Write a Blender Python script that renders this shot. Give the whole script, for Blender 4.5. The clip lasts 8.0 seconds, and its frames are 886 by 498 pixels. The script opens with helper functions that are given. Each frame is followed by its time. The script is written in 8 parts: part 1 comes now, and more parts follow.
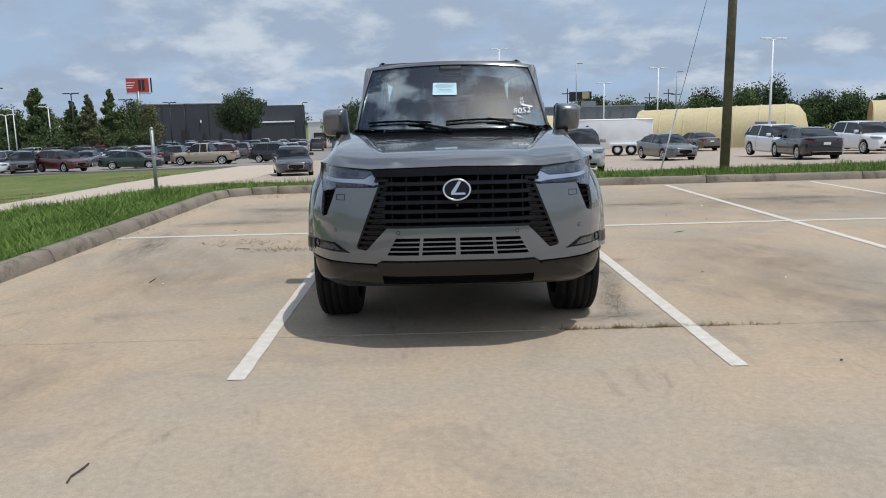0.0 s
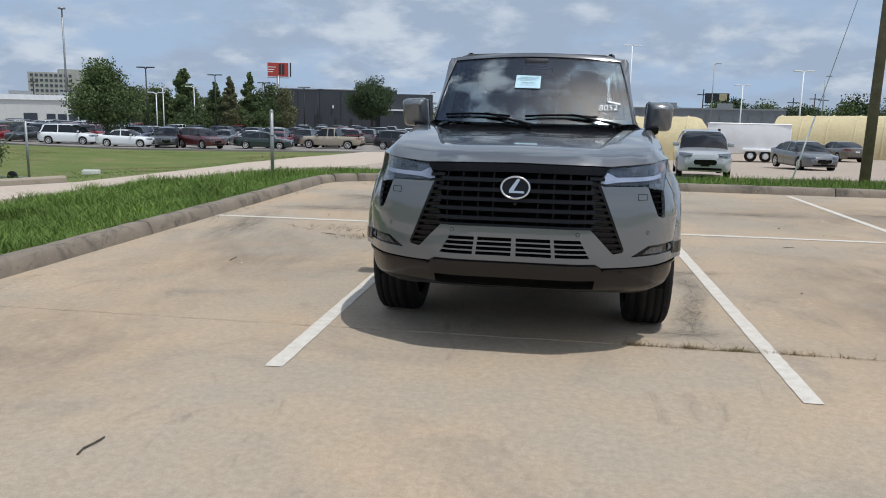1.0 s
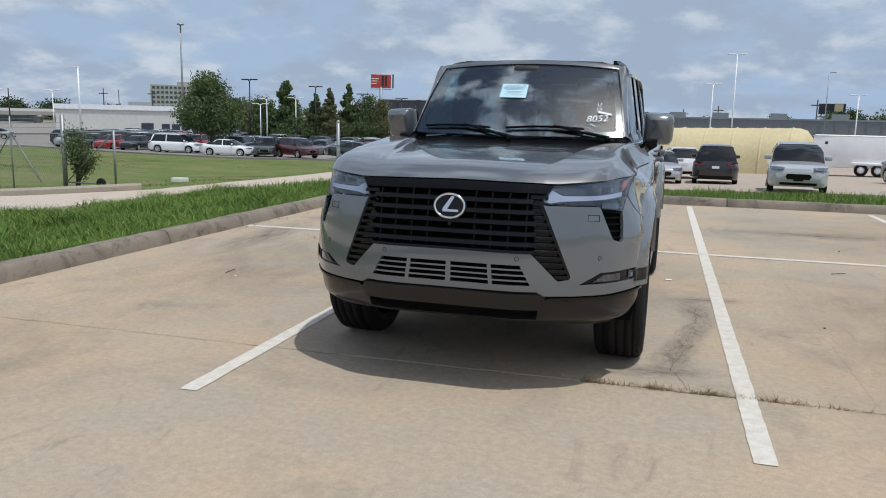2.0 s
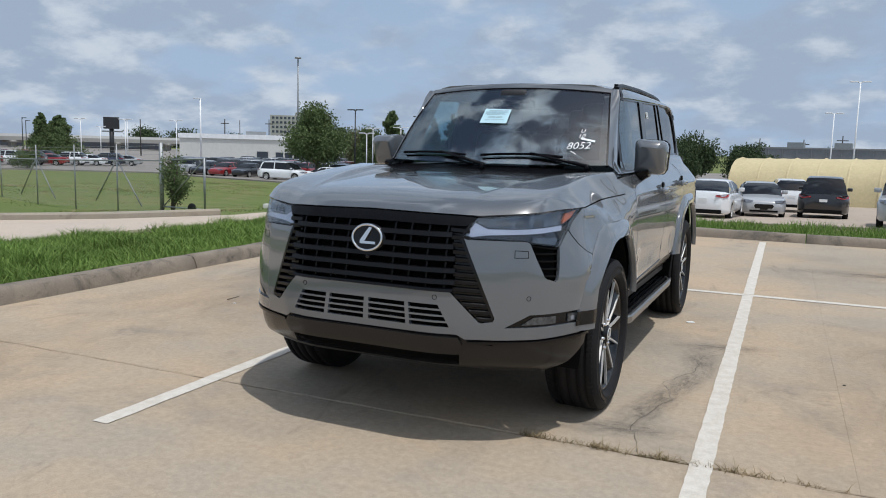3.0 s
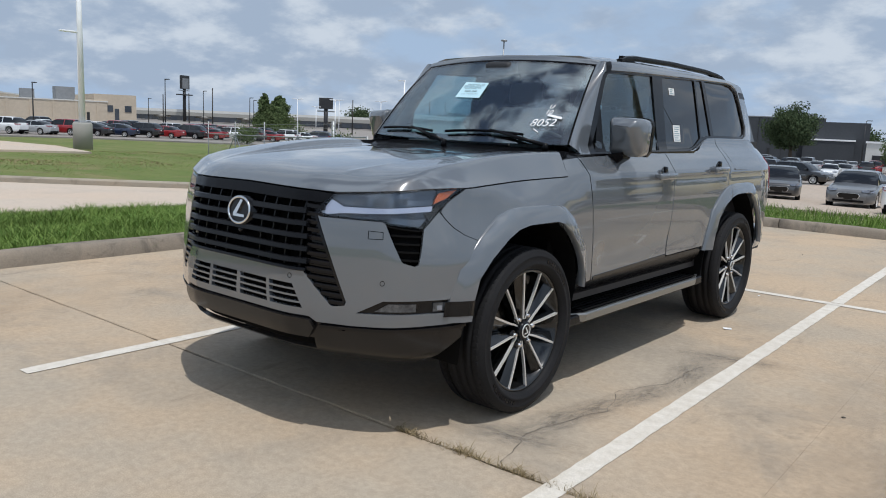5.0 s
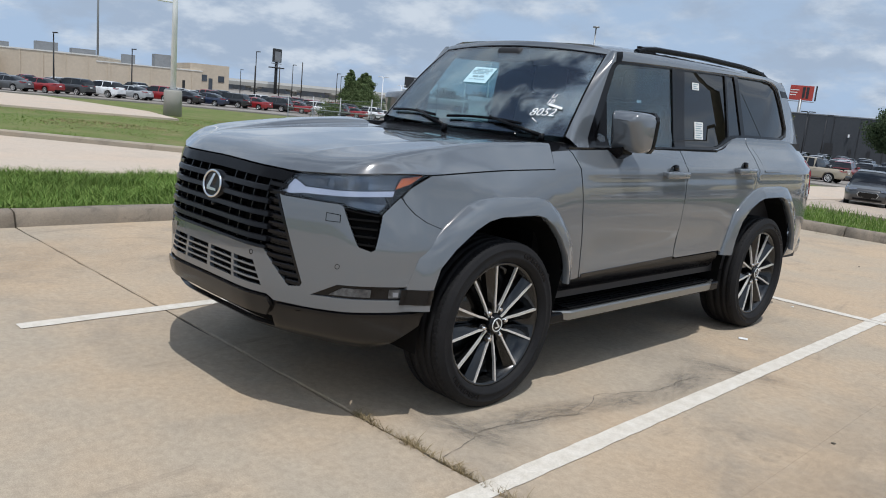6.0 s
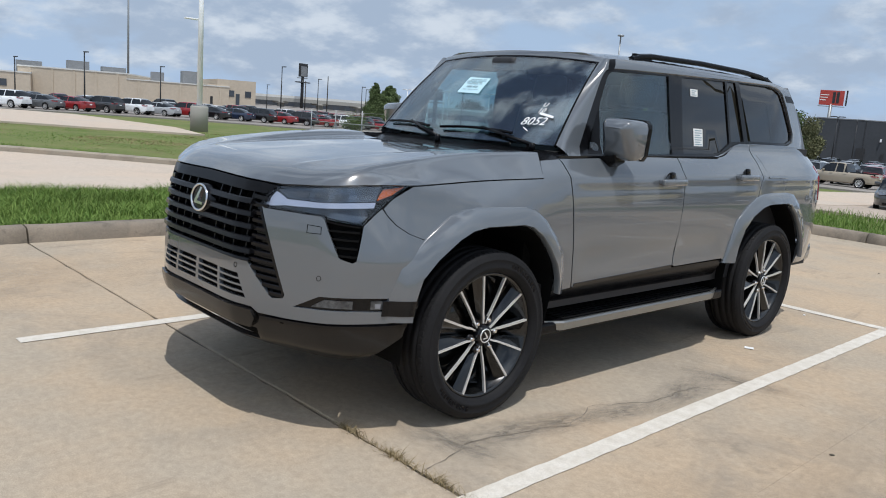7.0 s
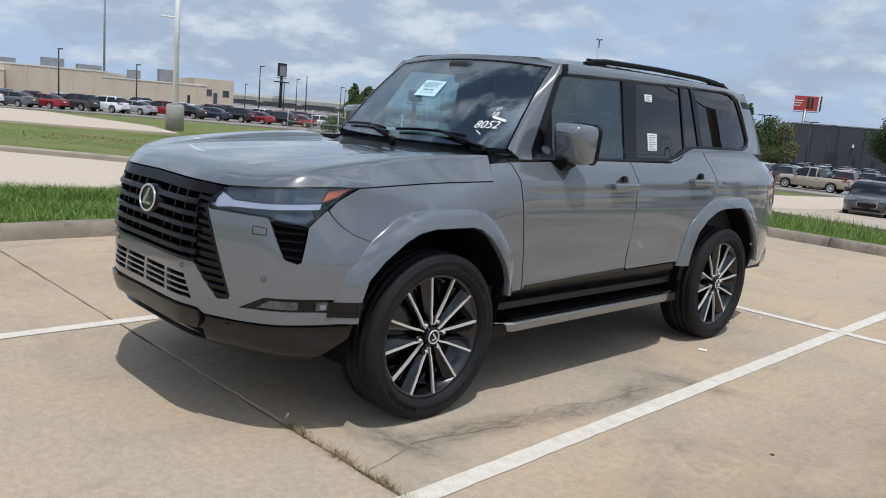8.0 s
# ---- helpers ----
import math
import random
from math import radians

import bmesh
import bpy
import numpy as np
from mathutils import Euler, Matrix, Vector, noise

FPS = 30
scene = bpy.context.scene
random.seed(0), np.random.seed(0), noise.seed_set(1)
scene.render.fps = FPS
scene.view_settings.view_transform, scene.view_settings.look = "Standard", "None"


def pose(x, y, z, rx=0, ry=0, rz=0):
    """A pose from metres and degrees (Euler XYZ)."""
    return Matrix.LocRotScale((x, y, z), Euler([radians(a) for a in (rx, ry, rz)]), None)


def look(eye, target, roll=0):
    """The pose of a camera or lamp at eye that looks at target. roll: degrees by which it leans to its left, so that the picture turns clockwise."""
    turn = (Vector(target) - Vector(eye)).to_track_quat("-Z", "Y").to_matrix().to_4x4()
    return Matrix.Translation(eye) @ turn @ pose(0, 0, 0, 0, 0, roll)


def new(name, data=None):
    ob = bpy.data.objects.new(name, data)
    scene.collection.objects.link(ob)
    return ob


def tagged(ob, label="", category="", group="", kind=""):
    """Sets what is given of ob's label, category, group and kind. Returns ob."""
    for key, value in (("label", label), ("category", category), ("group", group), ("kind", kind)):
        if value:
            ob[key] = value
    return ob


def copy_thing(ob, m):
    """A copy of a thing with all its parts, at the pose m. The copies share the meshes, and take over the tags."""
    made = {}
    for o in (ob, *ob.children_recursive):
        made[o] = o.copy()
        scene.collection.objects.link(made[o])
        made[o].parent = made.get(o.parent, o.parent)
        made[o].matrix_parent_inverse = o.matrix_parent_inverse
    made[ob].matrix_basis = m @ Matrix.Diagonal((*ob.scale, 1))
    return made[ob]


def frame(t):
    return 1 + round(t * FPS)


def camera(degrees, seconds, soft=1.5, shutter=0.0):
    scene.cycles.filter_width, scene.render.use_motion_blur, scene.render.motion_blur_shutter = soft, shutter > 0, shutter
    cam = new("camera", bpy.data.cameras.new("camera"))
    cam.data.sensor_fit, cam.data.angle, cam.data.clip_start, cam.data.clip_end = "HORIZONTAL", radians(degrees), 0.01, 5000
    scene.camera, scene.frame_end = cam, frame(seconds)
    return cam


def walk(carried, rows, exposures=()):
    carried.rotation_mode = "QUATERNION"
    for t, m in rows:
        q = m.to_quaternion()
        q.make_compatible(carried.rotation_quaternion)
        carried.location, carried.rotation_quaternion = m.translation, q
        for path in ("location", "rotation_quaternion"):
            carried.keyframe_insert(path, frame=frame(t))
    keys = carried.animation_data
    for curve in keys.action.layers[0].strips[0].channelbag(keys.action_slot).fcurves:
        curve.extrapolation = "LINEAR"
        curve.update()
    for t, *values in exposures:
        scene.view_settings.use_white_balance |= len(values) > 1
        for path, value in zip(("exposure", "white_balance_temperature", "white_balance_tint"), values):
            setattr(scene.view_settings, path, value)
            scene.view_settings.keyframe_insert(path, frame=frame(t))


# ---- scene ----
cam = camera(59.6, 8.0, 1.0)
METRES, EYE, TILT, LEAN, TURN = 4.839, 1.5, 0.0, 0.0, -0.2
PATH = [
    (0, (0.131, 0.122, 1.384), (0.156, 2.094, 1.05), -1.4),
    (0.5, (0.266, 0.189, 1.38), (0.103, 2.157, 1.058), -1.5),
    (1, (0.496, 0.35, 1.376), (0.216, 2.299, 1.026), 1.2),
    (1.5, (0.831, 0.63, 1.408), (0.45, 2.562, 1.061), 3.0),
    (1.7, (1.033, 0.726, 1.403), (0.59, 2.645, 1.056), 2.2),
    (2.8, (1.877, 1.351, 1.39), (1.145, 3.194, 1.128), 1.6),
    (3, (2.046, 1.479, 1.397), (1.252, 3.296, 1.136), 1.5),
    (3.5, (2.418, 1.757, 1.385), (1.521, 3.525, 1.123), 1.1),
    (4, (2.723, 2.066, 1.393), (1.744, 3.791, 1.134), 1.5),
    (4.5, (3.018, 2.275, 1.397), (1.905, 3.911, 1.103), 2.2),
    (4.7, (3.09, 2.343, 1.398), (1.927, 3.941, 1.09), 2.1),
    (5.8, (3.471, 2.793, 1.43), (2.127, 4.229, 1.071), 5.2),
    (6, (3.517, 2.85, 1.441), (2.151, 4.26, 1.065), 5.4),
    (6.5, (3.575, 2.943, 1.441), (2.16, 4.307, 1.07), 4.6),
    (7, (3.64, 2.996, 1.453), (2.219, 4.359, 1.099), 4.4),
    (7.5, (3.691, 3.048, 1.456), (2.281, 4.426, 1.123), 4.1),
    (8, (3.76, 3.078, 1.472), (2.376, 4.48, 1.126), 5.0),
]
walk(cam, [(t, look(eye, target, roll)) for t, eye, target, roll in PATH], exposures=[(0, -0.26), (1.5, -0.26), (3.5, -0.28), (4.5, -0.25), (6.5, -0.16), (8, -0.13)])

# ---- world, sun, exposure ----
SUN_DIR = Vector((0.30, -0.16, 1.0)).normalized()
world = bpy.data.worlds.new("world")
scene.world = world
world.use_nodes = True
wn, wl = world.node_tree.nodes, world.node_tree.links
wn.clear()
w_out = wn.new("ShaderNodeOutputWorld")
w_bg = wn.new("ShaderNodeBackground")
w_sky = wn.new("ShaderNodeTexSky")
w_sky.sky_type = "NISHITA"
w_sky.sun_disc = False
w_sky.sun_elevation = math.asin(SUN_DIR.z)
w_sky.sun_rotation = math.atan2(SUN_DIR.x, SUN_DIR.y)
w_sky.air_density, w_sky.dust_density, w_sky.ozone_density = 1.0, 1.6, 1.2
w_tc = wn.new("ShaderNodeTexCoord")
w_sep = wn.new("ShaderNodeSeparateXYZ")
wl.new(w_tc.outputs["Generated"], w_sep.inputs[0])


def wmath(op, a, b=None):
    n = wn.new("ShaderNodeMath")
    n.operation = op
    for i, v in enumerate((a, b)):
        if v is None:
            continue
        if isinstance(v, (int, float)):
            n.inputs[i].default_value = v
        else:
            wl.new(v, n.inputs[i])
    return n.outputs[0]


# Cumulus on a flat layer: the sky's direction is laid out on a plane overhead.
w_h = wmath("ADD", wmath("MAXIMUM", w_sep.outputs[2], 0.0), 0.36)
w_vec = wn.new("ShaderNodeCombineXYZ")
wl.new(wmath("DIVIDE", w_sep.outputs[0], w_h), w_vec.inputs[0])
wl.new(wmath("DIVIDE", w_sep.outputs[1], w_h), w_vec.inputs[1])


def wnoise(scale, detail, rough, shift):
    m = wn.new("ShaderNodeMapping")
    m.inputs["Location"].default_value = shift
    wl.new(w_vec.outputs[0], m.inputs[0])
    n = wn.new("ShaderNodeTexNoise")
    n.inputs["Scale"].default_value = scale
    n.inputs["Detail"].default_value = detail
    n.inputs["Roughness"].default_value = rough
    wl.new(m.outputs[0], n.inputs["Vector"])
    return n.outputs[0]


def wramp(value, a, b):
    r = wn.new("ShaderNodeMapRange")
    r.interpolation_type = "SMOOTHSTEP"
    r.inputs[1].default_value, r.inputs[2].default_value = a, b
    wl.new(value, r.inputs[0])
    return r.outputs[0]


def wmix(fac, a, b):
    n = wn.new("ShaderNodeMix")
    n.data_type = "RGBA"
    for sock, v in ((n.inputs[0], fac), (n.inputs[6], a), (n.inputs[7], b)):
        if isinstance(v, (int, float)):
            sock.default_value = v
        elif isinstance(v, tuple):
            sock.default_value = (*v, 1)
        else:
            wl.new(v, sock)
    return n.outputs[2]


w_billow = wmath("ADD", wmath("MULTIPLY", wnoise(2.5, 10, 0.56, (3.1, 1.7, 0)), 0.62), wmath("MULTIPLY", wnoise(0.9, 4, 0.5, (7.0, 2.0, 0)), 0.48))
# the layer opens up overhead
cover = wramp(wmath("ADD", w_billow, wmath("MULTIPLY", wramp(w_sep.outputs[2], 0.55, 0.90), wmath("SUBTRACT", wmath("MULTIPLY", wnoise(6.5, 9, 0.56, (2.2, 0.4, 0)), 0.60), 0.375))), 0.44, 0.54)
# sunlit heads are crisp, the deep parts of the cloud grey-blue
puff = wramp(wmath("ADD", wmath("MULTIPLY", wnoise(4.6, 10, 0.58, (1.2, 5.6, 0)), 0.8), wmath("MULTIPLY", wnoise(1.3, 4, 0.5, (4.2, 0.6, 0)), 0.3)), 0.49, 0.68)
w_cloud = wmix(puff, (5.0, 6.2, 8.0), (8.8, 9.7, 10.8))
w_dot = wn.new("ShaderNodeVectorMath")
w_dot.operation = "DOT_PRODUCT"
w_dot.inputs[1].default_value = SUN_DIR
wl.new(w_tc.outputs["Generated"], w_dot.inputs[0])
# thin cloud lit from behind is brighter towards the sun
w_lit = wmath("ADD", wmath("MULTIPLY", wramp(w_dot.outputs["Value"], 0.40, 1.0), 1.30), 0.92)
w_scale = wn.new("ShaderNodeVectorMath")
w_scale.operation = "SCALE"
wl.new(w_cloud, w_scale.inputs[0])
wl.new(w_lit, w_scale.inputs["Scale"])
w_cloud = w_scale.outputs[0]
w_haze = wmix(wramp(w_sep.outputs[2], -0.05, 0.9), (5.0, 6.7, 9.2), w_sky.outputs[0])
w_col = wmix(wmath("MULTIPLY", cover, 0.85), w_haze, w_cloud)
wl.new(w_col, w_bg.inputs[0])
w_bg.inputs[1].default_value = 0.090
wl.new(w_bg.outputs[0], w_out.inputs[0])

sun = new("sun", bpy.data.lights.new("sun", "SUN"))
sun.data.energy, sun.data.angle, sun.data.color = 3.0, radians(0.53), (0.985, 0.985, 0.985)
sun.matrix_world = look(SUN_DIR * 50, (0, 0, 0))


# ---- materials ----
def mat(name, color, rough=0.6, metal=0.0, coat=0.0, var=0.0, var_scale=3.0, grain=0.0, grain_scale=60.0, bump=0.0, bump_scale=80.0, tint=None, per_object=0.0, spec=0.5):
    """A node material: base colour, varied at two scales (a broad one towards tint, a fine one), with a fine bump."""
    m = bpy.data.materials.new(name)
    m.use_nodes = True
    nt = m.node_tree
    nd, ln = nt.nodes, nt.links
    bsdf = nd["Principled BSDF"]
    bsdf.inputs["Base Color"].default_value = (*color, 1)
    bsdf.inputs["Roughness"].default_value = rough
    bsdf.inputs["Metallic"].default_value = metal
    bsdf.inputs["Specular IOR Level"].default_value = spec
    bsdf.inputs["Coat Weight"].default_value = coat
    bsdf.inputs["Coat Roughness"].default_value = 0.03
    tc = nd.new("ShaderNodeTexCoord")

    def tex(scale, detail=5.0, ro=0.55):
        n = nd.new("ShaderNodeTexNoise")
        n.inputs["Scale"].default_value, n.inputs["Detail"].default_value, n.inputs["Roughness"].default_value = scale, detail, ro
        ln.new(tc.outputs["Object"], n.inputs["Vector"])
        return n.outputs[0]

    def rng(v, a, b, c=0.0, d=1.0):
        r = nd.new("ShaderNodeMapRange")
        r.inputs[1].default_value, r.inputs[2].default_value, r.inputs[3].default_value, r.inputs[4].default_value = a, b, c, d
        ln.new(v, r.inputs[0])
        return r.outputs[0]

    def mixc(fac, a, b, blend="MIX"):
        n = nd.new("ShaderNodeMix")
        n.data_type, n.blend_type = "RGBA", blend
        for sock, v in ((n.inputs[0], fac), (n.inputs[6], a), (n.inputs[7], b)):
            if isinstance(v, (int, float)):
                sock.default_value = v
            elif isinstance(v, tuple):
                sock.default_value = (*v, 1)
            else:
                ln.new(v, sock)
        return n.outputs[2]

    col = color
    if var:
        other = tint or tuple(c * 0.6 for c in color)
        col = mixc(rng(tex(var_scale), 0.35, 0.68, 0, var), color, other)
    if grain:
        fac = rng(tex(grain_scale, 3.0, 0.7), 0.3, 0.7, 1 - grain, 1 + grain)
        n = nd.new("ShaderNodeHueSaturation")
        ln.new(fac, n.inputs["Value"])
        if isinstance(col, tuple):
            n.inputs["Color"].default_value = (*col, 1)
        else:
            ln.new(col, n.inputs["Color"])
        col = n.outputs[0]
    if per_object:
        oi = nd.new("ShaderNodeObjectInfo")
        n = nd.new("ShaderNodeHueSaturation")
        ln.new(rng(oi.outputs["Random"], 0, 1, 1 - per_object, 1 + per_object), n.inputs["Value"])
        if isinstance(col, tuple):
            n.inputs["Color"].default_value = (*col, 1)
        else:
            ln.new(col, n.inputs["Color"])
        col = n.outputs[0]
    if not isinstance(col, tuple):
        ln.new(col, bsdf.inputs["Base Color"])
    if bump:
        b = nd.new("ShaderNodeBump")
        b.inputs["Strength"].default_value, b.inputs["Distance"].default_value = bump, 0.01
        ln.new(tex(bump_scale, 4.0), b.inputs["Height"])
        ln.new(b.outputs[0], bsdf.inputs["Normal"])
    return m


def glass(name, tint, gloss_rough=0.0, ior=1.5):
    """Thin pane: tinted see-through, with a mirror gloss that grows at grazing angles."""
    m = bpy.data.materials.new(name)
    m.use_nodes = True
    nd, ln = m.node_tree.nodes, m.node_tree.links
    nd.clear()
    out = nd.new("ShaderNodeOutputMaterial")
    tr = nd.new("ShaderNodeBsdfTransparent")
    tr.inputs[0].default_value = (*tint, 1)
    gl = nd.new("ShaderNodeBsdfGlossy")
    gl.inputs["Roughness"].default_value = gloss_rough
    lw = nd.new("ShaderNodeLayerWeight")
    lw.inputs[0].default_value = 0.5
    pw = nd.new("ShaderNodeMath")
    pw.operation = "POWER"
    pw.inputs[1].default_value = 4.0
    ln.new(lw.outputs["Facing"], pw.inputs[0])
    fr = nd.new("ShaderNodeMath")
    fr.operation = "MULTIPLY_ADD"
    f0 = ((ior - 1) / (ior + 1)) ** 2
    fr.inputs[1].default_value, fr.inputs[2].default_value = 1 - f0, f0
    ln.new(pw.outputs[0], fr.inputs[0])
    mx = nd.new("ShaderNodeMixShader")
    ln.new(fr.outputs[0], mx.inputs[0])
    ln.new(tr.outputs[0], mx.inputs[1])
    ln.new(gl.outputs[0], mx.inputs[2])
    ln.new(mx.outputs[0], out.inputs[0])
    return m


def concrete_mat(name, color, stain, rust, scale=1.0, dark=0.55):
    """Weathered concrete: broad warm and grey fields, blotches, dark drips, fine sand and pores."""
    m = bpy.data.materials.new(name)
    m.use_nodes = True
    nd, ln = m.node_tree.nodes, m.node_tree.links
    bsdf = nd["Principled BSDF"]
    geo = nd.new("ShaderNodeNewGeometry")

    def tex(sc, detail, ro, shift=(0, 0, 0), stretch=(1, 1, 1), dist=0.0):
        mp = nd.new("ShaderNodeMapping")
        mp.inputs["Location"].default_value = shift
        mp.inputs["Scale"].default_value = stretch
        ln.new(geo.outputs["Position"], mp.inputs[0])
        n = nd.new("ShaderNodeTexNoise")
        n.inputs["Scale"].default_value, n.inputs["Detail"].default_value, n.inputs["Roughness"].default_value = sc * scale, detail, ro
        n.inputs["Distortion"].default_value = dist
        ln.new(mp.outputs[0], n.inputs["Vector"])
        return n.outputs[0]

    def rng(v, a, b, c=0.0, d=1.0):
        r = nd.new("ShaderNodeMapRange")
        r.interpolation_type = "SMOOTHSTEP"
        r.inputs[1].default_value, r.inputs[2].default_value, r.inputs[3].default_value, r.inputs[4].default_value = a, b, c, d
        ln.new(v, r.inputs[0])
        return r.outputs[0]

    def mixc(fac, a, b):
        n = nd.new("ShaderNodeMix")
        n.data_type = "RGBA"
        for sock, v in ((n.inputs[0], fac), (n.inputs[6], a), (n.inputs[7], b)):
            if isinstance(v, tuple):
                sock.default_value = (*v, 1)
            else:
                ln.new(v, sock)
        return n.outputs[2]

    c = mixc(rng(tex(0.55, 5, 0.6), 0.35, 0.65, 0, 0.8), color, rust)
    c = mixc(rng(tex(0.9, 7, 0.68, (4, 9, 0), dist=0.6), 0.48, 0.72, 0, dark), c, stain)
    c = mixc(rng(tex(2.6, 8, 0.72, (8, 2, 0), (1, 0.35, 1), 1.2), 0.56, 0.74, 0, dark * 0.9), c, tuple(v * 0.62 for v in stain))
    c = mixc(rng(tex(5.0, 6, 0.7, (1, 3, 0)), 0.52, 0.75, 0, 0.35), c, tuple(min(1, v * 1.25) for v in color))
    hs = nd.new("ShaderNodeHueSaturation")
    fine = nd.new("ShaderNodeMath")
    fine.operation = "MULTIPLY"
    ln.new(rng(tex(170, 2, 0.8), 0.25, 0.75, 0.86, 1.14), fine.inputs[0])
    ln.new(rng(tex(26, 5, 0.8, (2, 6, 0)), 0.28, 0.72, 0.88, 1.12), fine.inputs[1])
    ln.new(fine.outputs[0], hs.inputs["Value"])
    ln.new(c, hs.inputs["Color"])
    ln.new(hs.outputs[0], bsdf.inputs["Base Color"])
    bsdf.inputs["Roughness"].default_value = 0.88
    bsdf.inputs["Specular IOR Level"].default_value = 0.25
    b = nd.new("ShaderNodeBump")
    b.inputs["Strength"].default_value, b.inputs["Distance"].default_value = 0.35, 0.006
    ln.new(tex(120, 4, 0.7), b.inputs["Height"])
    ln.new(b.outputs[0], bsdf.inputs["Normal"])
    return m


M = {}
M["concrete"] = concrete_mat("lot_concrete", (0.395, 0.333, 0.256), (0.275, 0.240, 0.195), (0.490, 0.362, 0.240), 1.0, 0.56)
M["drive"] = concrete_mat("drive_concrete", (0.52, 0.44, 0.36), (0.42, 0.36, 0.30), (0.55, 0.44, 0.34), 0.6, 0.4)
M["kerb_pale"] = concrete_mat("driveway_kerb_concrete", (0.34, 0.30, 0.24), (0.21, 0.18, 0.145), (0.37, 0.31, 0.235), 2.0, 0.6)
M["wood_dark"] = mat("weathered_pole_wood", (0.040, 0.035, 0.032), 0.9, var=0.4, var_scale=3, tint=(0.07, 0.06, 0.052))
M["kerb"] = concrete_mat("kerb_concrete", (0.225, 0.19, 0.15), (0.10, 0.088, 0.074), (0.285, 0.235, 0.18), 2.4, 1.0)
M["gravel"] = concrete_mat("gravel", (0.42, 0.35, 0.285), (0.29, 0.25, 0.21), (0.46, 0.37, 0.29), 1.6, 0.7)
M["asphalt"] = concrete_mat("far_asphalt", (0.26, 0.24, 0.22), (0.17, 0.16, 0.15), (0.30, 0.27, 0.24), 0.4, 0.5)
M["joint"] = mat("joint_filler", (0.07, 0.062, 0.052), 0.95, var=0.6, var_scale=9, tint=(0.15, 0.13, 0.10))
M["paint_line"] = mat("line_paint", (0.69, 0.64, 0.56), 0.75, var=0.6, var_scale=14, tint=(0.52, 0.46, 0.37), grain=0.12, grain_scale=150, bump=0.3, bump_scale=120)
M["grass_soil"] = concrete_mat("grass_soil", (0.112, 0.155, 0.036), (0.230, 0.190, 0.095), (0.165, 0.182, 0.058), 0.45, 0.85)
M["body"] = mat("grey_paint", (0.110, 0.122, 0.135), 0.18, coat=1.0, var=0.03, var_scale=3, tint=(0.098, 0.109, 0.121), spec=0.5)
M["body"].node_tree.nodes["Principled BSDF"].inputs["Coat IOR"].default_value = 1.7
M["black_gloss"] = mat("black_gloss_plastic", (0.004, 0.004, 0.005), 0.12, coat=0.0, var=0.2, tint=(0.009, 0.009, 0.009), spec=0.35)
M["black_satin"] = mat("black_satin_plastic", (0.004, 0.004, 0.005), 0.27, var=0.3, var_scale=20, tint=(0.009, 0.009, 0.010), spec=0.16)
M["grille_satin"] = mat("grille_satin_black", (0.0065, 0.0068, 0.008), 0.24, var=0.3, var_scale=20, tint=(0.010, 0.010, 0.012), spec=0.24)
M["black_matte"] = mat("black_matte", (0.005, 0.005, 0.005), 0.9, var=0.3, var_scale=8, tint=(0.009, 0.009, 0.009), spec=0.1)
M["bronze"] = mat("dark_bronze_paint", (0.0098, 0.0090, 0.0087), 0.24, metal=0.0, spec=0.35, coat=0.15, var=0.15, var_scale=5, tint=(0.03, 0.027, 0.025))
M["chrome"] = mat("chrome", (0.75, 0.75, 0.76), 0.12, metal=1.0, var=0.1, tint=(0.6, 0.6, 0.6))
M["fog_glass"] = mat("fog_lamp_glass", (0.028, 0.031, 0.035), 0.08, coat=0.5, var=0.7, var_scale=40, tint=(0.12, 0.125, 0.13))
M["step_metal"] = mat("brushed_step_metal", (0.30, 0.30, 0.29), 0.35, metal=0.9, var=0.2, var_scale=30, tint=(0.24, 0.24, 0.23))
M["alu"] = mat("machined_aluminium", (0.80, 0.79, 0.77), 0.38, metal=0.6, var=0.2, var_scale=40, tint=(0.5, 0.49, 0.47))
M["rim_dark"] = mat("dark_rim_paint", (0.006, 0.006, 0.006), 0.2, coat=0.5, var=0.2, tint=(0.009, 0.009, 0.009), spec=0.4)
M["tyre"] = mat("tyre_rubber", (0.009, 0.009, 0.010), 0.72, var=0.5, var_scale=6, tint=(0.016, 0.015, 0.015), grain=0.2, grain_scale=90, bump=0.15, bump_scale=220, spec=0.25)
M["lamp_lens"] = glass("lamp_lens", (0.93, 0.95, 0.97), 0.02)
M["lamp_white"] = mat("lamp_light_guide", (0.46, 0.50, 0.62), 0.2, coat=0.6, var=0.5, var_scale=9, tint=(0.30, 0.335, 0.44))
M["lamp_dark"] = mat("lamp_bowl_dark", (0.035, 0.039, 0.046), 0.18, metal=0.3, var=0.6, var_scale=22, tint=(0.12, 0.13, 0.15))
M["lamp_grey"] = mat("lamp_chrome_grey", (0.34, 0.37, 0.43), 0.22, metal=0.6, var=0.3, var_scale=14, tint=(0.12, 0.13, 0.15))
M["lamp_brow"] = mat("lamp_smoked_reflector", (0.15, 0.175, 0.21), 0.12, metal=0.5, coat=0.6, var=0.9, var_scale=11, tint=(0.05, 0.058, 0.07))
M["amber"] = mat("amber_reflector", (0.55, 0.12, 0.02), 0.2, coat=1.0, var=0.3, var_scale=30, tint=(0.3, 0.06, 0.02))
M["red_lens"] = mat("red_lens", (0.35, 0.012, 0.015), 0.15, coat=1.0, var=0.3, var_scale=20, tint=(0.15, 0.01, 0.01))
M["ws_glass"] = glass("windscreen_glass", (0.82, 0.93, 0.95), 0.0, 2.5)
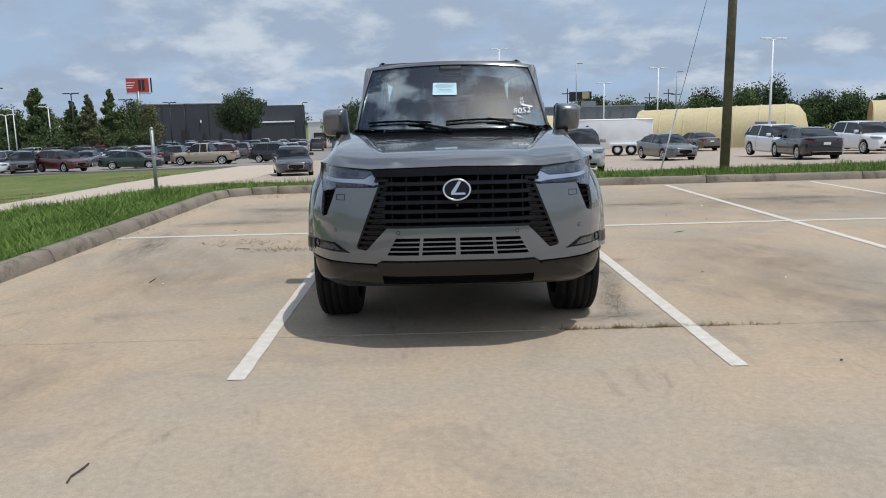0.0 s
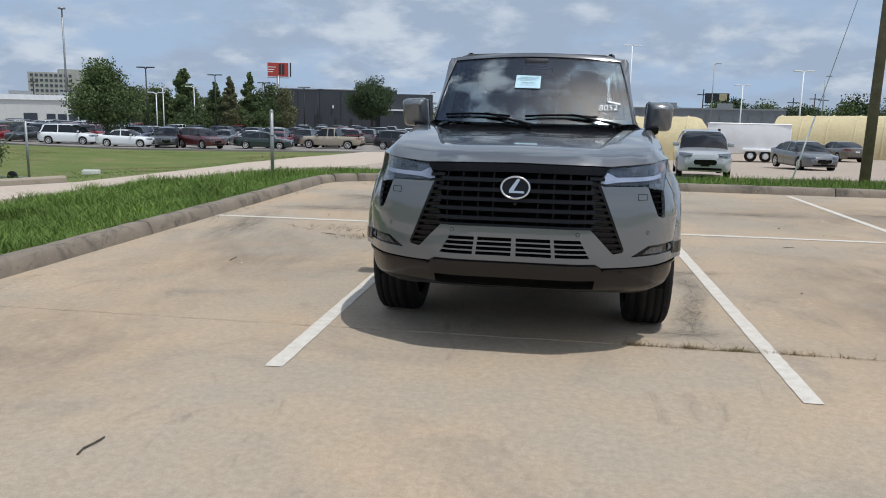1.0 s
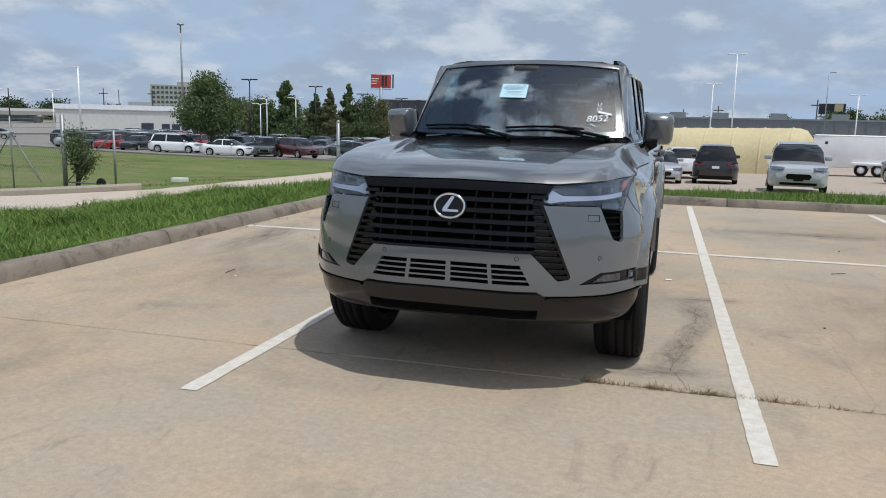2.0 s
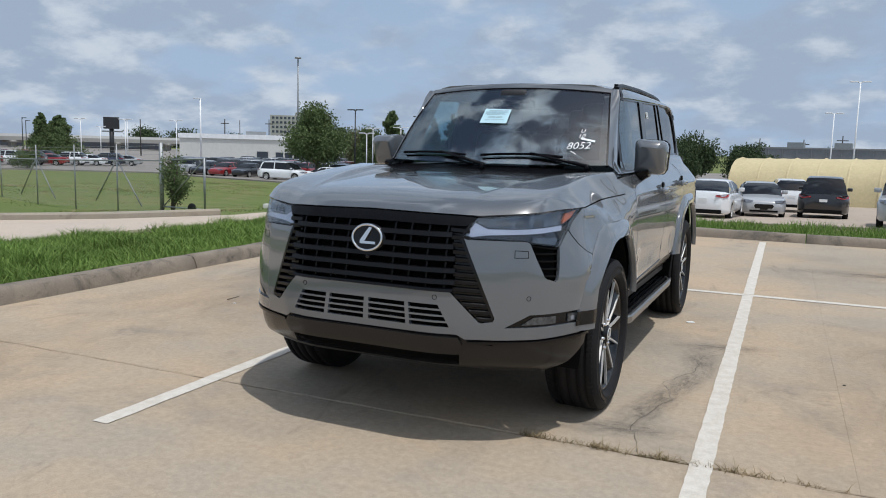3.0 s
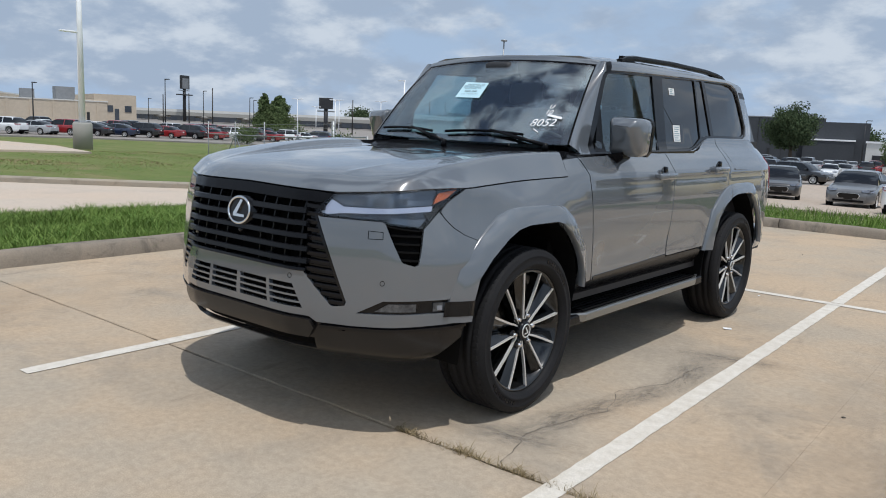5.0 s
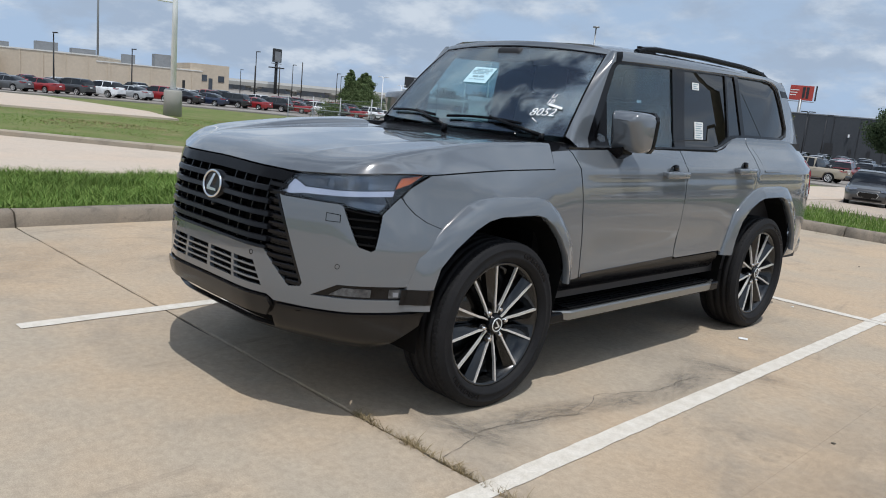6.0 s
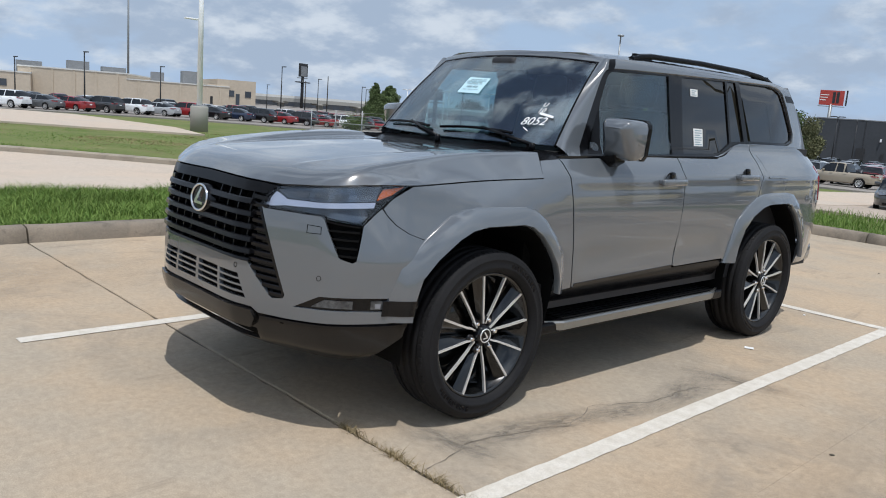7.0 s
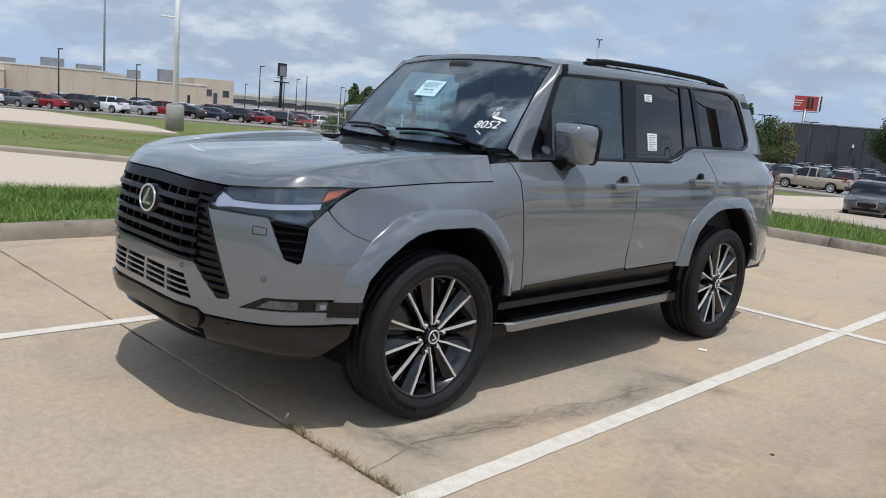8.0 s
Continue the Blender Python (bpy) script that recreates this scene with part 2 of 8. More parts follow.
M["side_glass"] = glass("front_door_glass", (0.66, 0.80, 0.83), 0.0, 2.0)
M["dark_glass"] = glass("privacy_glass", (0.022, 0.026, 0.030), 0.0, 1.9)
M["far_glass"] = mat("car_window_dark", (0.010, 0.012, 0.015), 0.05, var=0.3, var_scale=2, tint=(0.02, 0.024, 0.028))
M["seat"] = mat("dark_leather", (0.028, 0.027, 0.027), 0.5, var=0.3, var_scale=12, tint=(0.04, 0.038, 0.036), bump=0.2, bump_scale=150)
M["dash"] = mat("dash_plastic", (0.018, 0.018, 0.020), 0.6, var=0.3, var_scale=8, tint=(0.03, 0.03, 0.032))
M["headliner"] = mat("headliner_fabric", (0.22, 0.215, 0.21), 0.95, var=0.2, tint=(0.18, 0.175, 0.17))
# blue cast of light through the windscreen is put into the paper's colour
M["paper"] = mat("glass_tinted_paper", (0.52, 0.74, 0.80), 0.6, var=0.2, var_scale=30, tint=(0.46, 0.68, 0.74))
M["white_paper"] = mat("white_paper", (0.82, 0.82, 0.80), 0.6, var=0.1, var_scale=30, tint=(0.7, 0.7, 0.68))
M["ink"] = mat("ink", (0.30, 0.42, 0.46), 0.7, var=0.2, tint=(0.1, 0.12, 0.14))
M["chalk"] = mat("white_paint_marker", (0.85, 0.86, 0.86), 0.6, var=0.3, var_scale=60, tint=(0.6, 0.62, 0.62))
M["galv"] = mat("galvanised_steel", (0.36, 0.37, 0.37), 0.5, metal=0.6, var=0.6, var_scale=10, tint=(0.22, 0.23, 0.23), bump=0.1)
M["wood"] = mat("weathered_pole_wood", (0.20, 0.165, 0.12), 0.9, var=0.7, var_scale=4, tint=(0.10, 0.085, 0.065), grain=0.3, grain_scale=40, bump=0.5, bump_scale=30)
M["white_metal"] = mat("white_painted_metal", (0.92, 0.92, 0.92), 0.45, var=0.3, var_scale=1.5, tint=(0.62, 0.63, 0.62), grain=0.05)
M["black_metal"] = mat("black_painted_metal", (0.022, 0.022, 0.024), 0.5, var=0.3, tint=(0.04, 0.04, 0.04))
M["bldg_dark"] = mat("charcoal_wall", (0.048, 0.053, 0.060), 0.85, var=0.5, var_scale=0.15, tint=(0.065, 0.07, 0.077), grain=0.08, grain_scale=3)
M["bldg_grey"] = mat("grey_metal_wall", (0.20, 0.21, 0.22), 0.7, var=0.5, var_scale=0.2, tint=(0.26, 0.265, 0.27), grain=0.1, grain_scale=2)
M["bldg_beige"] = mat("beige_wall", (0.56, 0.47, 0.365), 0.9, var=0.5, var_scale=0.2, tint=(0.49, 0.41, 0.315), grain=0.06, grain_scale=2)
M["bldg_white"] = mat("white_wall", (0.66, 0.65, 0.61), 0.8, var=0.4, var_scale=0.2, tint=(0.58, 0.57, 0.53), grain=0.05, grain_scale=2)
M["bldg_office"] = mat("office_wall", (0.42, 0.41, 0.38), 0.8, var=0.3, var_scale=0.1, tint=(0.36, 0.35, 0.33))
M["win_far"] = mat("far_window", (0.05, 0.06, 0.075), 0.15, coat=0.4, var=0.5, var_scale=0.4, tint=(0.09, 0.10, 0.12))
M["tent"] = mat("tan_tarpaulin", (0.62, 0.52, 0.30), 0.75, var=0.55, var_scale=0.5, tint=(0.50, 0.41, 0.23), grain=0.08, grain_scale=5, bump=0.3, bump_scale=2)
M["bridge"] = mat("bridge_concrete", (0.36, 0.345, 0.31), 0.9, var=0.5, var_scale=0.15, tint=(0.27, 0.26, 0.24))
M["red_sign"] = mat("red_sign", (0.45, 0.055, 0.04), 0.5, var=0.4, var_scale=0.6, tint=(0.35, 0.045, 0.035))
M["bark"] = mat("bark", (0.10, 0.08, 0.06), 0.95, var=0.6, var_scale=6, tint=(0.06, 0.05, 0.04), bump=0.6, bump_scale=20)


def leaf_mat(name, a, b):
    """Leaves or blades whose colour changes from clump to clump."""
    m = bpy.data.materials.new(name)
    m.use_nodes = True
    nd, ln = m.node_tree.nodes, m.node_tree.links
    bsdf = nd["Principled BSDF"]
    bsdf.inputs["Roughness"].default_value = 0.6
    bsdf.inputs["Specular IOR Level"].default_value = 0.08
    geo = nd.new("ShaderNodeNewGeometry")
    n = nd.new("ShaderNodeMix")
    n.data_type = "RGBA"
    n.inputs[6].default_value, n.inputs[7].default_value = (*a, 1), (*b, 1)
    ln.new(geo.outputs["Random Per Island"], n.inputs[0])
    tx = nd.new("ShaderNodeTexNoise")
    tx.inputs["Scale"].default_value = 0.8
    hs = nd.new("ShaderNodeHueSaturation")
    r = nd.new("ShaderNodeMapRange")
    r.inputs[1].default_value, r.inputs[2].default_value, r.inputs[3].default_value, r.inputs[4].default_value = 0.3, 0.7, 0.75, 1.25
    ln.new(geo.outputs["Position"], tx.inputs["Vector"])
    ln.new(tx.outputs[0], r.inputs[0])
    ln.new(r.outputs[0], hs.inputs["Value"])
    ln.new(n.outputs[2], hs.inputs["Color"])
    ln.new(hs.outputs[0], bsdf.inputs["Base Color"])
    return m


M["blade"] = leaf_mat("grass_blade", (0.085, 0.160, 0.032), (0.205, 0.285, 0.075))
M["straw"] = leaf_mat("straw_blade", (0.36, 0.275, 0.16), (0.20, 0.16, 0.085))
M["leaf_dark"] = leaf_mat("leaf_dark", (0.052, 0.080, 0.040), (0.092, 0.122, 0.060))
M["leaf_mid"] = leaf_mat("leaf_mid", (0.085, 0.125, 0.050), (0.145, 0.185, 0.080))
M["leaf_olive"] = leaf_mat("leaf_olive", (0.13, 0.135, 0.070), (0.20, 0.20, 0.105))

# ---- building helpers ----


def part(name, bm, material, parent, label=""):
    """Links a bmesh as one mesh object under a thing or a part."""
    me = bpy.data.meshes.new(name)
    bm.to_mesh(me)
    bm.free()
    me.materials.append(material)
    if "skin" in me.attributes:
        given = [Vector(a.vector) for a in me.attributes["skin"].data]
        me.normals_split_custom_set_from_vertices([g if g.length > 0.5 else v.normal for g, v in zip(given, me.vertices)])
    ob = new(name, me)
    ob.parent = parent
    if label:
        ob["label"] = label
    return ob


def solo(name, bm, material, label, category="", group="", kind=""):
    """A top-level thing of one mesh."""
    return tagged(part(name, bm, material, None), label, category, group, kind)


def thing(name, label, category, group="", m=None):
    ob = tagged(new(name), label, category, group)
    if m is not None:
        ob.matrix_basis = m
    return ob


def smooth(bm, angle=35):
    lim = radians(angle)
    for f in bm.faces:
        f.smooth = True
    for e in bm.edges:
        if len(e.link_faces) == 2 and e.calc_face_angle(0) > lim:
            e.smooth = False
    return bm


def box(x0, y0, z0, x1, y1, z1, bevel=0.0, seg=1, bm=None):
    bm = bm or bmesh.new()
    r = bmesh.ops.create_cube(bm, size=1)
    vs = r["verts"]
    for v in vs:
        v.co = Vector(((x0 + x1) / 2 + v.co.x * (x1 - x0), (y0 + y1) / 2 + v.co.y * (y1 - y0), (z0 + z1) / 2 + v.co.z * (z1 - z0)))
    if bevel:
        es = list({e for v in vs for e in v.link_edges})
        bmesh.ops.bevel(bm, geom=es, offset=bevel, segments=seg, profile=0.5, affect="EDGES")
    return bm


def cyl(p0, p1, r0, r1=None, n=12, bm=None, caps=True):
    """A tapered rod from p0 to p1."""
    bm = bm or bmesh.new()
    p0, p1 = Vector(p0), Vector(p1)
    r1 = r0 if r1 is None else r1
    q = (p1 - p0).to_track_quat("Z", "Y").to_matrix()
    rings = []
    for p, r in ((p0, r0), (p1, r1)):
        rings.append([bm.verts.new(p + q @ Vector((r * math.cos(a), r * math.sin(a), 0))) for a in (2 * math.pi * i / n for i in range(n))])
    for i in range(n):
        f = bm.faces.new((rings[0][i], rings[0][(i + 1) % n], rings[1][(i + 1) % n], rings[1][i]))
        f.smooth = True
    if caps:
        bm.faces.new(rings[0][::-1])
        bm.faces.new(rings[1])
    return bm


def lathe(profile, n=48, axis="x", bm=None):
    """Turns (radius, along) pairs round an axis through the origin."""
    bm = bm or bmesh.new()
    rings = []
    for r, h in profile:
        ring = []
        for i in range(n):
            a = 2 * math.pi * i / n
            c, s = r * math.cos(a), r * math.sin(a)
            ring.append(bm.verts.new((h, c, s) if axis == "x" else (c, h, s) if axis == "y" else (c, s, h)))
        rings.append(ring)
    for a, b in zip(rings, rings[1:]):
        for i in range(n):
            f = bm.faces.new((a[i], a[(i + 1) % n], b[(i + 1) % n], b[i]))
            f.smooth = True
    bmesh.ops.recalc_face_normals(bm, faces=bm.faces)
    return bm


def sheet(poly, hfun, d, z_off=0.0, bm=None, lip=0.3):
    """A ground sheet inside a plan polygon, laid on a height function, with a downward lip round its edge."""
    return panel(poly, [], lambda u, v: Vector((u, v, hfun(u, v) + z_off)), d, lip, Vector((0, 0, 1)), bm, back=False)


def loft(rings, closed=True, bm=None):
    bm = bm or bmesh.new()
    vr = [[bm.verts.new(p) for p in r] for r in rings]
    n = len(vr[0])
    for a, b in zip(vr, vr[1:]):
        for k in range(n if closed else n - 1):
            bm.faces.new((a[k], a[(k + 1) % n], b[(k + 1) % n], b[k]))
    if closed:
        bm.faces.new(vr[0])
        bm.faces.new(vr[-1])
    bmesh.ops.recalc_face_normals(bm, faces=bm.faces)
    return bm


def inside(p, poly):
    x, y = p
    c = False
    n = len(poly)
    for i in range(n):
        x1, y1 = poly[i]
        x2, y2 = poly[(i + 1) % n]
        if (y1 > y) != (y2 > y) and x < (x2 - x1) * (y - y1) / (y2 - y1) + x1:
            c = not c
    return c


def panel(poly, holes, f, d, thick, outward, bm=None, back=True):
    """A skin: the polygon (less its holes) in two parameters, filled with a mesh of spacing d and bent by f into space; thick inwards."""
    from mathutils.geometry import delaunay_2d_cdt

    bm = bm or bmesh.new()
    pts, edges = [], []
    loops = [poly] + list(holes)
    for loop in loops:
        first = len(pts)
        n = len(loop)
        for i in range(n):
            a, b = Vector(loop[i]), Vector(loop[(i + 1) % n])
            k = max(1, int(math.ceil((b - a).length / d)))
            for j in range(k):
                pts.append(a.lerp(b, j / k))
        last = len(pts)
        edges += [(i, i + 1 if i + 1 < last else first) for i in range(first, last)]
    bound = np.array([tuple(p) for p in pts])
    lo, hi = bound.min(0), bound.max(0)
    row = 0
    v = lo[1] + d * 0.5
    while v < hi[1]:
        u = lo[0] + d * (0.5 if row % 2 else 0.25)
        while u < hi[0]:
            if np.min((bound[:, 0] - u) ** 2 + (bound[:, 1] - v) ** 2) > (0.5 * d) ** 2 and inside((u, v), poly) and not any(inside((u, v), h) for h in holes):
                pts.append(Vector((u, v)))
            u += d
        v += d * 0.866
        row += 1
    vs, _, faces, *_ = delaunay_2d_cdt(pts, edges, [], 0, 1e-6)
    keep = []
    for t in faces:
        c = sum((vs[i] for i in t), Vector((0, 0))) / len(t)
        if inside(c, poly) and not any(inside(c, h) for h in holes):
            keep.append(t)
    skin = bm.verts.layers.float_vector.get("skin") or bm.verts.layers.float_vector.new("skin")
    e = min(0.02, 0.4 * d)
    top = []
    for p in vs:
        vt = bm.verts.new(f(p[0], p[1]))
        nv = (f(p[0] + e, p[1]) - f(p[0] - e, p[1])).cross(f(p[0], p[1] + e) - f(p[0], p[1] - e)).normalized()
        vt[skin] = nv if nv.dot(outward) >= 0 else -nv
        top.append(vt)
    made = []
    for t in keep:
        try:
            made.append(bm.faces.new([top[i] for i in t]))
        except ValueError:
            pass
    bm.normal_update()
    total = sum((fc.normal * fc.calc_area() for fc in made), Vector())
    if total.dot(outward) < 0:
        for fc in made:
            fc.normal_flip()
        bm.normal_update()
    for fc in made:
        fc.smooth = True
    if thick:
        rim = [e for fc in made for e in fc.edges if len(e.link_faces) == 1]
        nrm = {vt: vt.normal.copy() for fc in made for vt in fc.verts}
        down = {}
        for e in rim:
            for vt in e.verts:
                if vt not in down:
                    down[vt] = (bm.verts.new(vt.co), bm.verts.new(vt.co - nrm[vt] * thick))
        for e in rim:
            fc = e.link_faces[0]
            lp = next(l for l in fc.loops if l.edge == e)
            a, b = lp.vert, lp.link_loop_next.vert
            bm.faces.new((down[b][0], down[a][0], down[a][1], down[b][1]))
        if back:
            low = {vt: bm.verts.new(vt.co - nrm[vt] * thick) for vt in nrm}
            for fc in made:
                bm.faces.new([low[vt] for vt in reversed(fc.verts)]).smooth = True
    loose = [vt for vt in bm.verts if not vt.link_faces]
    if loose:
        bmesh.ops.delete(bm, geom=loose, context="VERTS")
    return bm


def terrain(x, y):
    """The land's height: level at the lot, falling away beyond its kerbs."""
    dx, dy = max(-4.3 - x, 0, x - 30), max(y - 15.6, 0)
    d = math.hypot(dx, dy)
    a = math.degrees(math.atan2(-x, max(y, 1e-3)))
    k = min(max((a - 25) / 45, 0), 1)
    k = k * k * (3 - 2 * k)
    top = 3.0 - 1.2 * k
    if a < 0:
        top = 3.0 - 0.9 * min(1, -a / 35)
    return -top * (1 - math.exp(-d / 45))


def step01(a, b, v):
    t = min(max((v - a) / (b - a), 0), 1)
    return t * t * (3 - 2 * t)

# ---- ground, lot, kerbs, grass ----
def land(x, y):
    """Height of the grass land, with a shallow swale west of the driveway."""
    z = terrain(x, y) - 0.16
    if x < -5 and y > 2:
        z -= 0.35 * math.exp(-(((x + 24) / 7) ** 2)) * step01(8, 20, y) * (1 - step01(40, 60, y))
    return z


def ground_sheet():
    """One sheet of grass and soil out to the horizon, finer near the lot."""
    bm = bmesh.new()

    def axis(lo, hi):
        vals, v, s = [0.0], 0.0, 1.5
        while v < hi:
            v += s
            s *= 1.12
            vals.append(v)
        v, s = 0.0, 1.5
        while v > lo:
            v -= s
            s *= 1.12
            vals.insert(0, v)
        return vals

    xs, ys = axis(-1800, 1800), axis(-900, 2200)
    grid = []
    for y in ys:
        row = []
        for x in xs:
            z = land(x, y)
            if -3.5 < x < 31 and y < 15:
                z = -0.4
            row.append(bm.verts.new((x, y, z)))
        grid.append(row)
    for a, b in zip(grid, grid[1:]):
        for i in range(len(a) - 1):
            bm.faces.new((a[i], a[i + 1], b[i + 1], b[i])).smooth = True
    return tagged(part("ground", bm, M["grass_soil"], None), "uneven green and straw-coloured grass over soil", "ground", kind="structure")


ground_sheet()

LOT_X = (-3.82, 2.44, 8.6, 14.8, 21.0, 27.2)
LOT_Y = (-18.0, -6.9, 5.01, 15.25)


def lot():
    """The concrete lot: slabs with bevelled edges over a dark filler, each slab a piece of its own."""
    bed = tagged(part("pavement", box(-3.9, -18, -0.35, 27.2, 15.3, -0.012), M["joint"], None), "weathered tan concrete parking lot with joints", "pavement", kind="structure")
    for i in range(len(LOT_X) - 1):
        for j in range(len(LOT_Y) - 1):
            bm = box(LOT_X[i] + 0.0004, LOT_Y[j] + 0.008, -0.2, LOT_X[i + 1] - 0.0004, LOT_Y[j + 1] - 0.008, 0.0)
            es = [e for e in bm.edges if all(v.co.z > -0.01 for v in e.verts)]
            bmesh.ops.subdivide_edges(bm, edges=es, cuts=40)
            for v in bm.verts:
                if v.co.z > -0.01:
                    v.co.y += random.uniform(-0.006, 0.006)
            es = [e for e in bm.edges if all(v.co.z > -0.01 for v in e.verts) and any(abs(f.normal.y) > 0.5 for f in e.link_faces)]
            bmesh.ops.bevel(bm, geom=es, offset=0.004, segments=1, affect="EDGES")
            part("slab", bm, M["concrete"], bed)
    return bed


lot()


def line_strip(x0, y0, x1, y1, label):
    """A painted line, a thin coat with ragged edges."""
    a, b = Vector((x0, y0)), Vector((x1, y1))
    d = (b - a).normalized()
    nrm = Vector((-d.y, d.x)) * 0.05
    n = max(2, int((b - a).length / 0.06))
    bm = bmesh.new()
    rows = []
    for i in range(n + 1):
        p = a.lerp(b, i / n)
        l = p + nrm * random.uniform(0.94, 1.06)
        r = p - nrm * random.uniform(0.94, 1.06)
        rows.append((bm.verts.new((l.x, l.y, 0.004)), bm.verts.new((r.x, r.y, 0.004))))
    for p, q in zip(rows, rows[1:]):
        bm.faces.new((p[0], p[1], q[1], q[0]))
    bm.normal_update()
    if bm.faces[:][0].normal.z < 0:
        bmesh.ops.reverse_faces(bm, faces=bm.faces)
    tagged(part("parking_line", bm, M["paint_line"], None), label, "parking line", "parking lines", "structure")


LINES_X = (-0.965, 1.80, 4.655, 7.47, 10.3, 13.1, 15.9)
for lx in LINES_X:
    line_strip(lx, 4.18, lx, 9.68, "worn white painted parking bay line on concrete")
    if lx > 0:
        line_strip(lx, 9.78, lx, 15.0, "worn white painted parking bay line on concrete")
line_strip(-3.80, 9.72, -0.99, 9.72, "worn white painted line across the bays")
line_strip(-0.89, 9.72, 18.6, 9.72, "worn white painted line across the bays")


def kerb_piece(p0, p1, inward):
    """One cast length of kerb with a rounded, worn front edge, running from p0 to p1; inward points at the lot."""
    p0, p1, inward = Vector((*p0, 0)), Vector((*p1, 0)), Vector((*inward, 0)).normalized()
    prof = ((0.02, -0.05), (0.012, 0.02), (-0.012, 0.085), (-0.03, 0.118), (-0.055, 0.135), (-0.155, 0.142), (-0.17, 0.13), (-0.172, -0.15))
    n = max(2, int((p1 - p0).length / 0.25))
    bm = bmesh.new()
    rings = []
    for i in range(n + 1):
        p = p0.lerp(p1, i / n)
        rings.append([bm.verts.new(p + inward * (u + random.uniform(-0.004, 0.004)) + Vector((0, 0, w + random.uniform(-0.004, 0.004)))) for u, w in prof])
    for a, b in zip(rings, rings[1:]):
        for k in range(len(prof) - 1):
            bm.faces.new((a[k], a[k + 1], b[k + 1], b[k])).smooth = k < 5
    bm.faces.new(rings[0])
    bm.faces.new(rings[-1][::-1])
    bmesh.ops.recalc_face_normals(bm, faces=bm.faces)
    return bm


def kerb(label, points, inward, length):
    base = tagged(new("kerb"), label, "kerb", kind="structure")
    for p, q in zip(points, points[1:]):
        n = max(1, round((Vector(q) - Vector(p)).length / length))
        d = (Vector(q) - Vector(p)).normalized() * 0.008
        for i in range(n):
            a = Vector(p).lerp(Vector(q), i / n) + d
            b = Vector(p).lerp(Vector(q), (i + 1) / n) - d
            part("kerb_stone", kerb_piece(a, b, inward if not callable(inward) else inward(a)), M["kerb"], base)
    return base


kerb("stained concrete kerb along the grass strip", [(-3.82, -17.9), (-3.82, -7.0), (-3.82, 5.01), (-3.82, 14.3)], (1, 0), 3.1)
corner = [(-3.82 + 0.95 * (1 - math.cos(a)), 14.3 + 0.95 * math.sin(a)) for a in (0, 0.52, 1.05, 1.571)]
for ca, cb in zip(corner, corner[1:]):
    dd = Vector(cb) - Vector(ca)
    kerb("rounded corner length of the concrete kerb", [ca, cb], (dd.y, -dd.x), 3.0)
kerb("stained concrete kerb at the end of the lot", [(-2.87, 15.25), (2.44, 15.25), (27.2, 15.25)], (0, -1), 3.1)

DRIVE = [(-8.6, -40), (-9.3, -6), (-9.7, 6), (-9.7, 10), (-8.9, 14.5), (-8.6, 18), (-9.0, 22), (-9.4, 28), (-8.2, 31), (-8, 36), (-9, 46), (-12, 64), (-15, 62), (-15.2, 46), (-14, 35), (-11.7, 24.4), (-10.7, 19.5), (-10.5, 17.0), (-12.3, 15), (-15, 12.9), (-18, 10.4), (-20.5, 8.4), (-24, 4), (-27, -6), (-28, -40)]
tagged(part("road", sheet(DRIVE, terrain, 1.2, -0.03), M["drive"], None), "pale concrete driveway between grass verges", "driveway", kind="structure")
GRAVEL = [(-8.3, 30.2), (-1.7, 28.0), (3.8, 28.6), (7.2, 29.3), (12, 28.5), (18, 29.0), (40, 26), (60, 30), (62, 64), (20, 78), (-6, 84), (-14, 70), (-9.2, 46), (-8.2, 36)]
tagged(part("gravel_lot", sheet(GRAVEL, terrain, 2.2, -0.045), M["gravel"], None), "pale gravel and dirt yard", "gravel", kind="structure")
FARLOT = [(-14, 63), (-23, 61), (-34, 59), (-52, 63.5), (-62, 67), (-70, 56), (-74, 40), (-76, 24), (-80, 5), (-170, -20), (-340, 0), (-380, 120), (-200, 330), (-60, 330), (-40, 190), (20, 190), (60, 150), (20, 86), (-6, 84)]
tagged(part("car_park", sheet(FARLOT, terrain, 6.0, -0.02), M["asphalt"], None), "grey asphalt car park of a dealership", "car park", kind="structure")
DRIVE_B = [(-100, -8), (-50.5, 13), (-43.6, 19.5), (-42.0, 25.5), (-51.7, 28.0), (-70, 27.0), (-76, 22), (-100, 10)]
tagged(part("side_road", sheet(DRIVE_B, terrain, 2.5, -0.04), M["drive"], None), "pale concrete side road crossing the grass", "driveway", kind="structure")


def swale_kerb(points, label):
    """A low kerb on the land's slope."""
    base = tagged(new("kerb"), label, "kerb", kind="structure")
    for p, q in zip(points, points[1:]):
        bm = bmesh.new()
        d = (Vector(q) - Vector(p)).normalized()
        nrm = Vector((-d.y, d.x))
        rings = []
        for i in range(9):
            c = Vector(p).lerp(Vector(q), i / 8)
            rings.append([bm.verts.new((c.x + nrm.x * u, c.y + nrm.y * u, terrain(c.x, c.y) + w)) for u, w in ((0.0, -0.2), (0.01, 0.08), (0.05, 0.12), (0.20, 0.12), (0.21, -0.2))])
        for a, b in zip(rings, rings[1:]):
            for k in range(4):
                bm.faces.new((a[k], a[k + 1], b[k + 1], b[k]))
        bmesh.ops.recalc_face_normals(bm, faces=bm.faces)
        part("kerb_stone", bm, M["kerb_pale"], base)


swale_kerb([(-28, -38), (-27, -6), (-24, 4), (-20.5, 8.4), (-18, 10.4), (-15, 12.9), (-12.3, 15), (-10.7, 16.8)], "pale concrete kerb on the far side of the driveway")


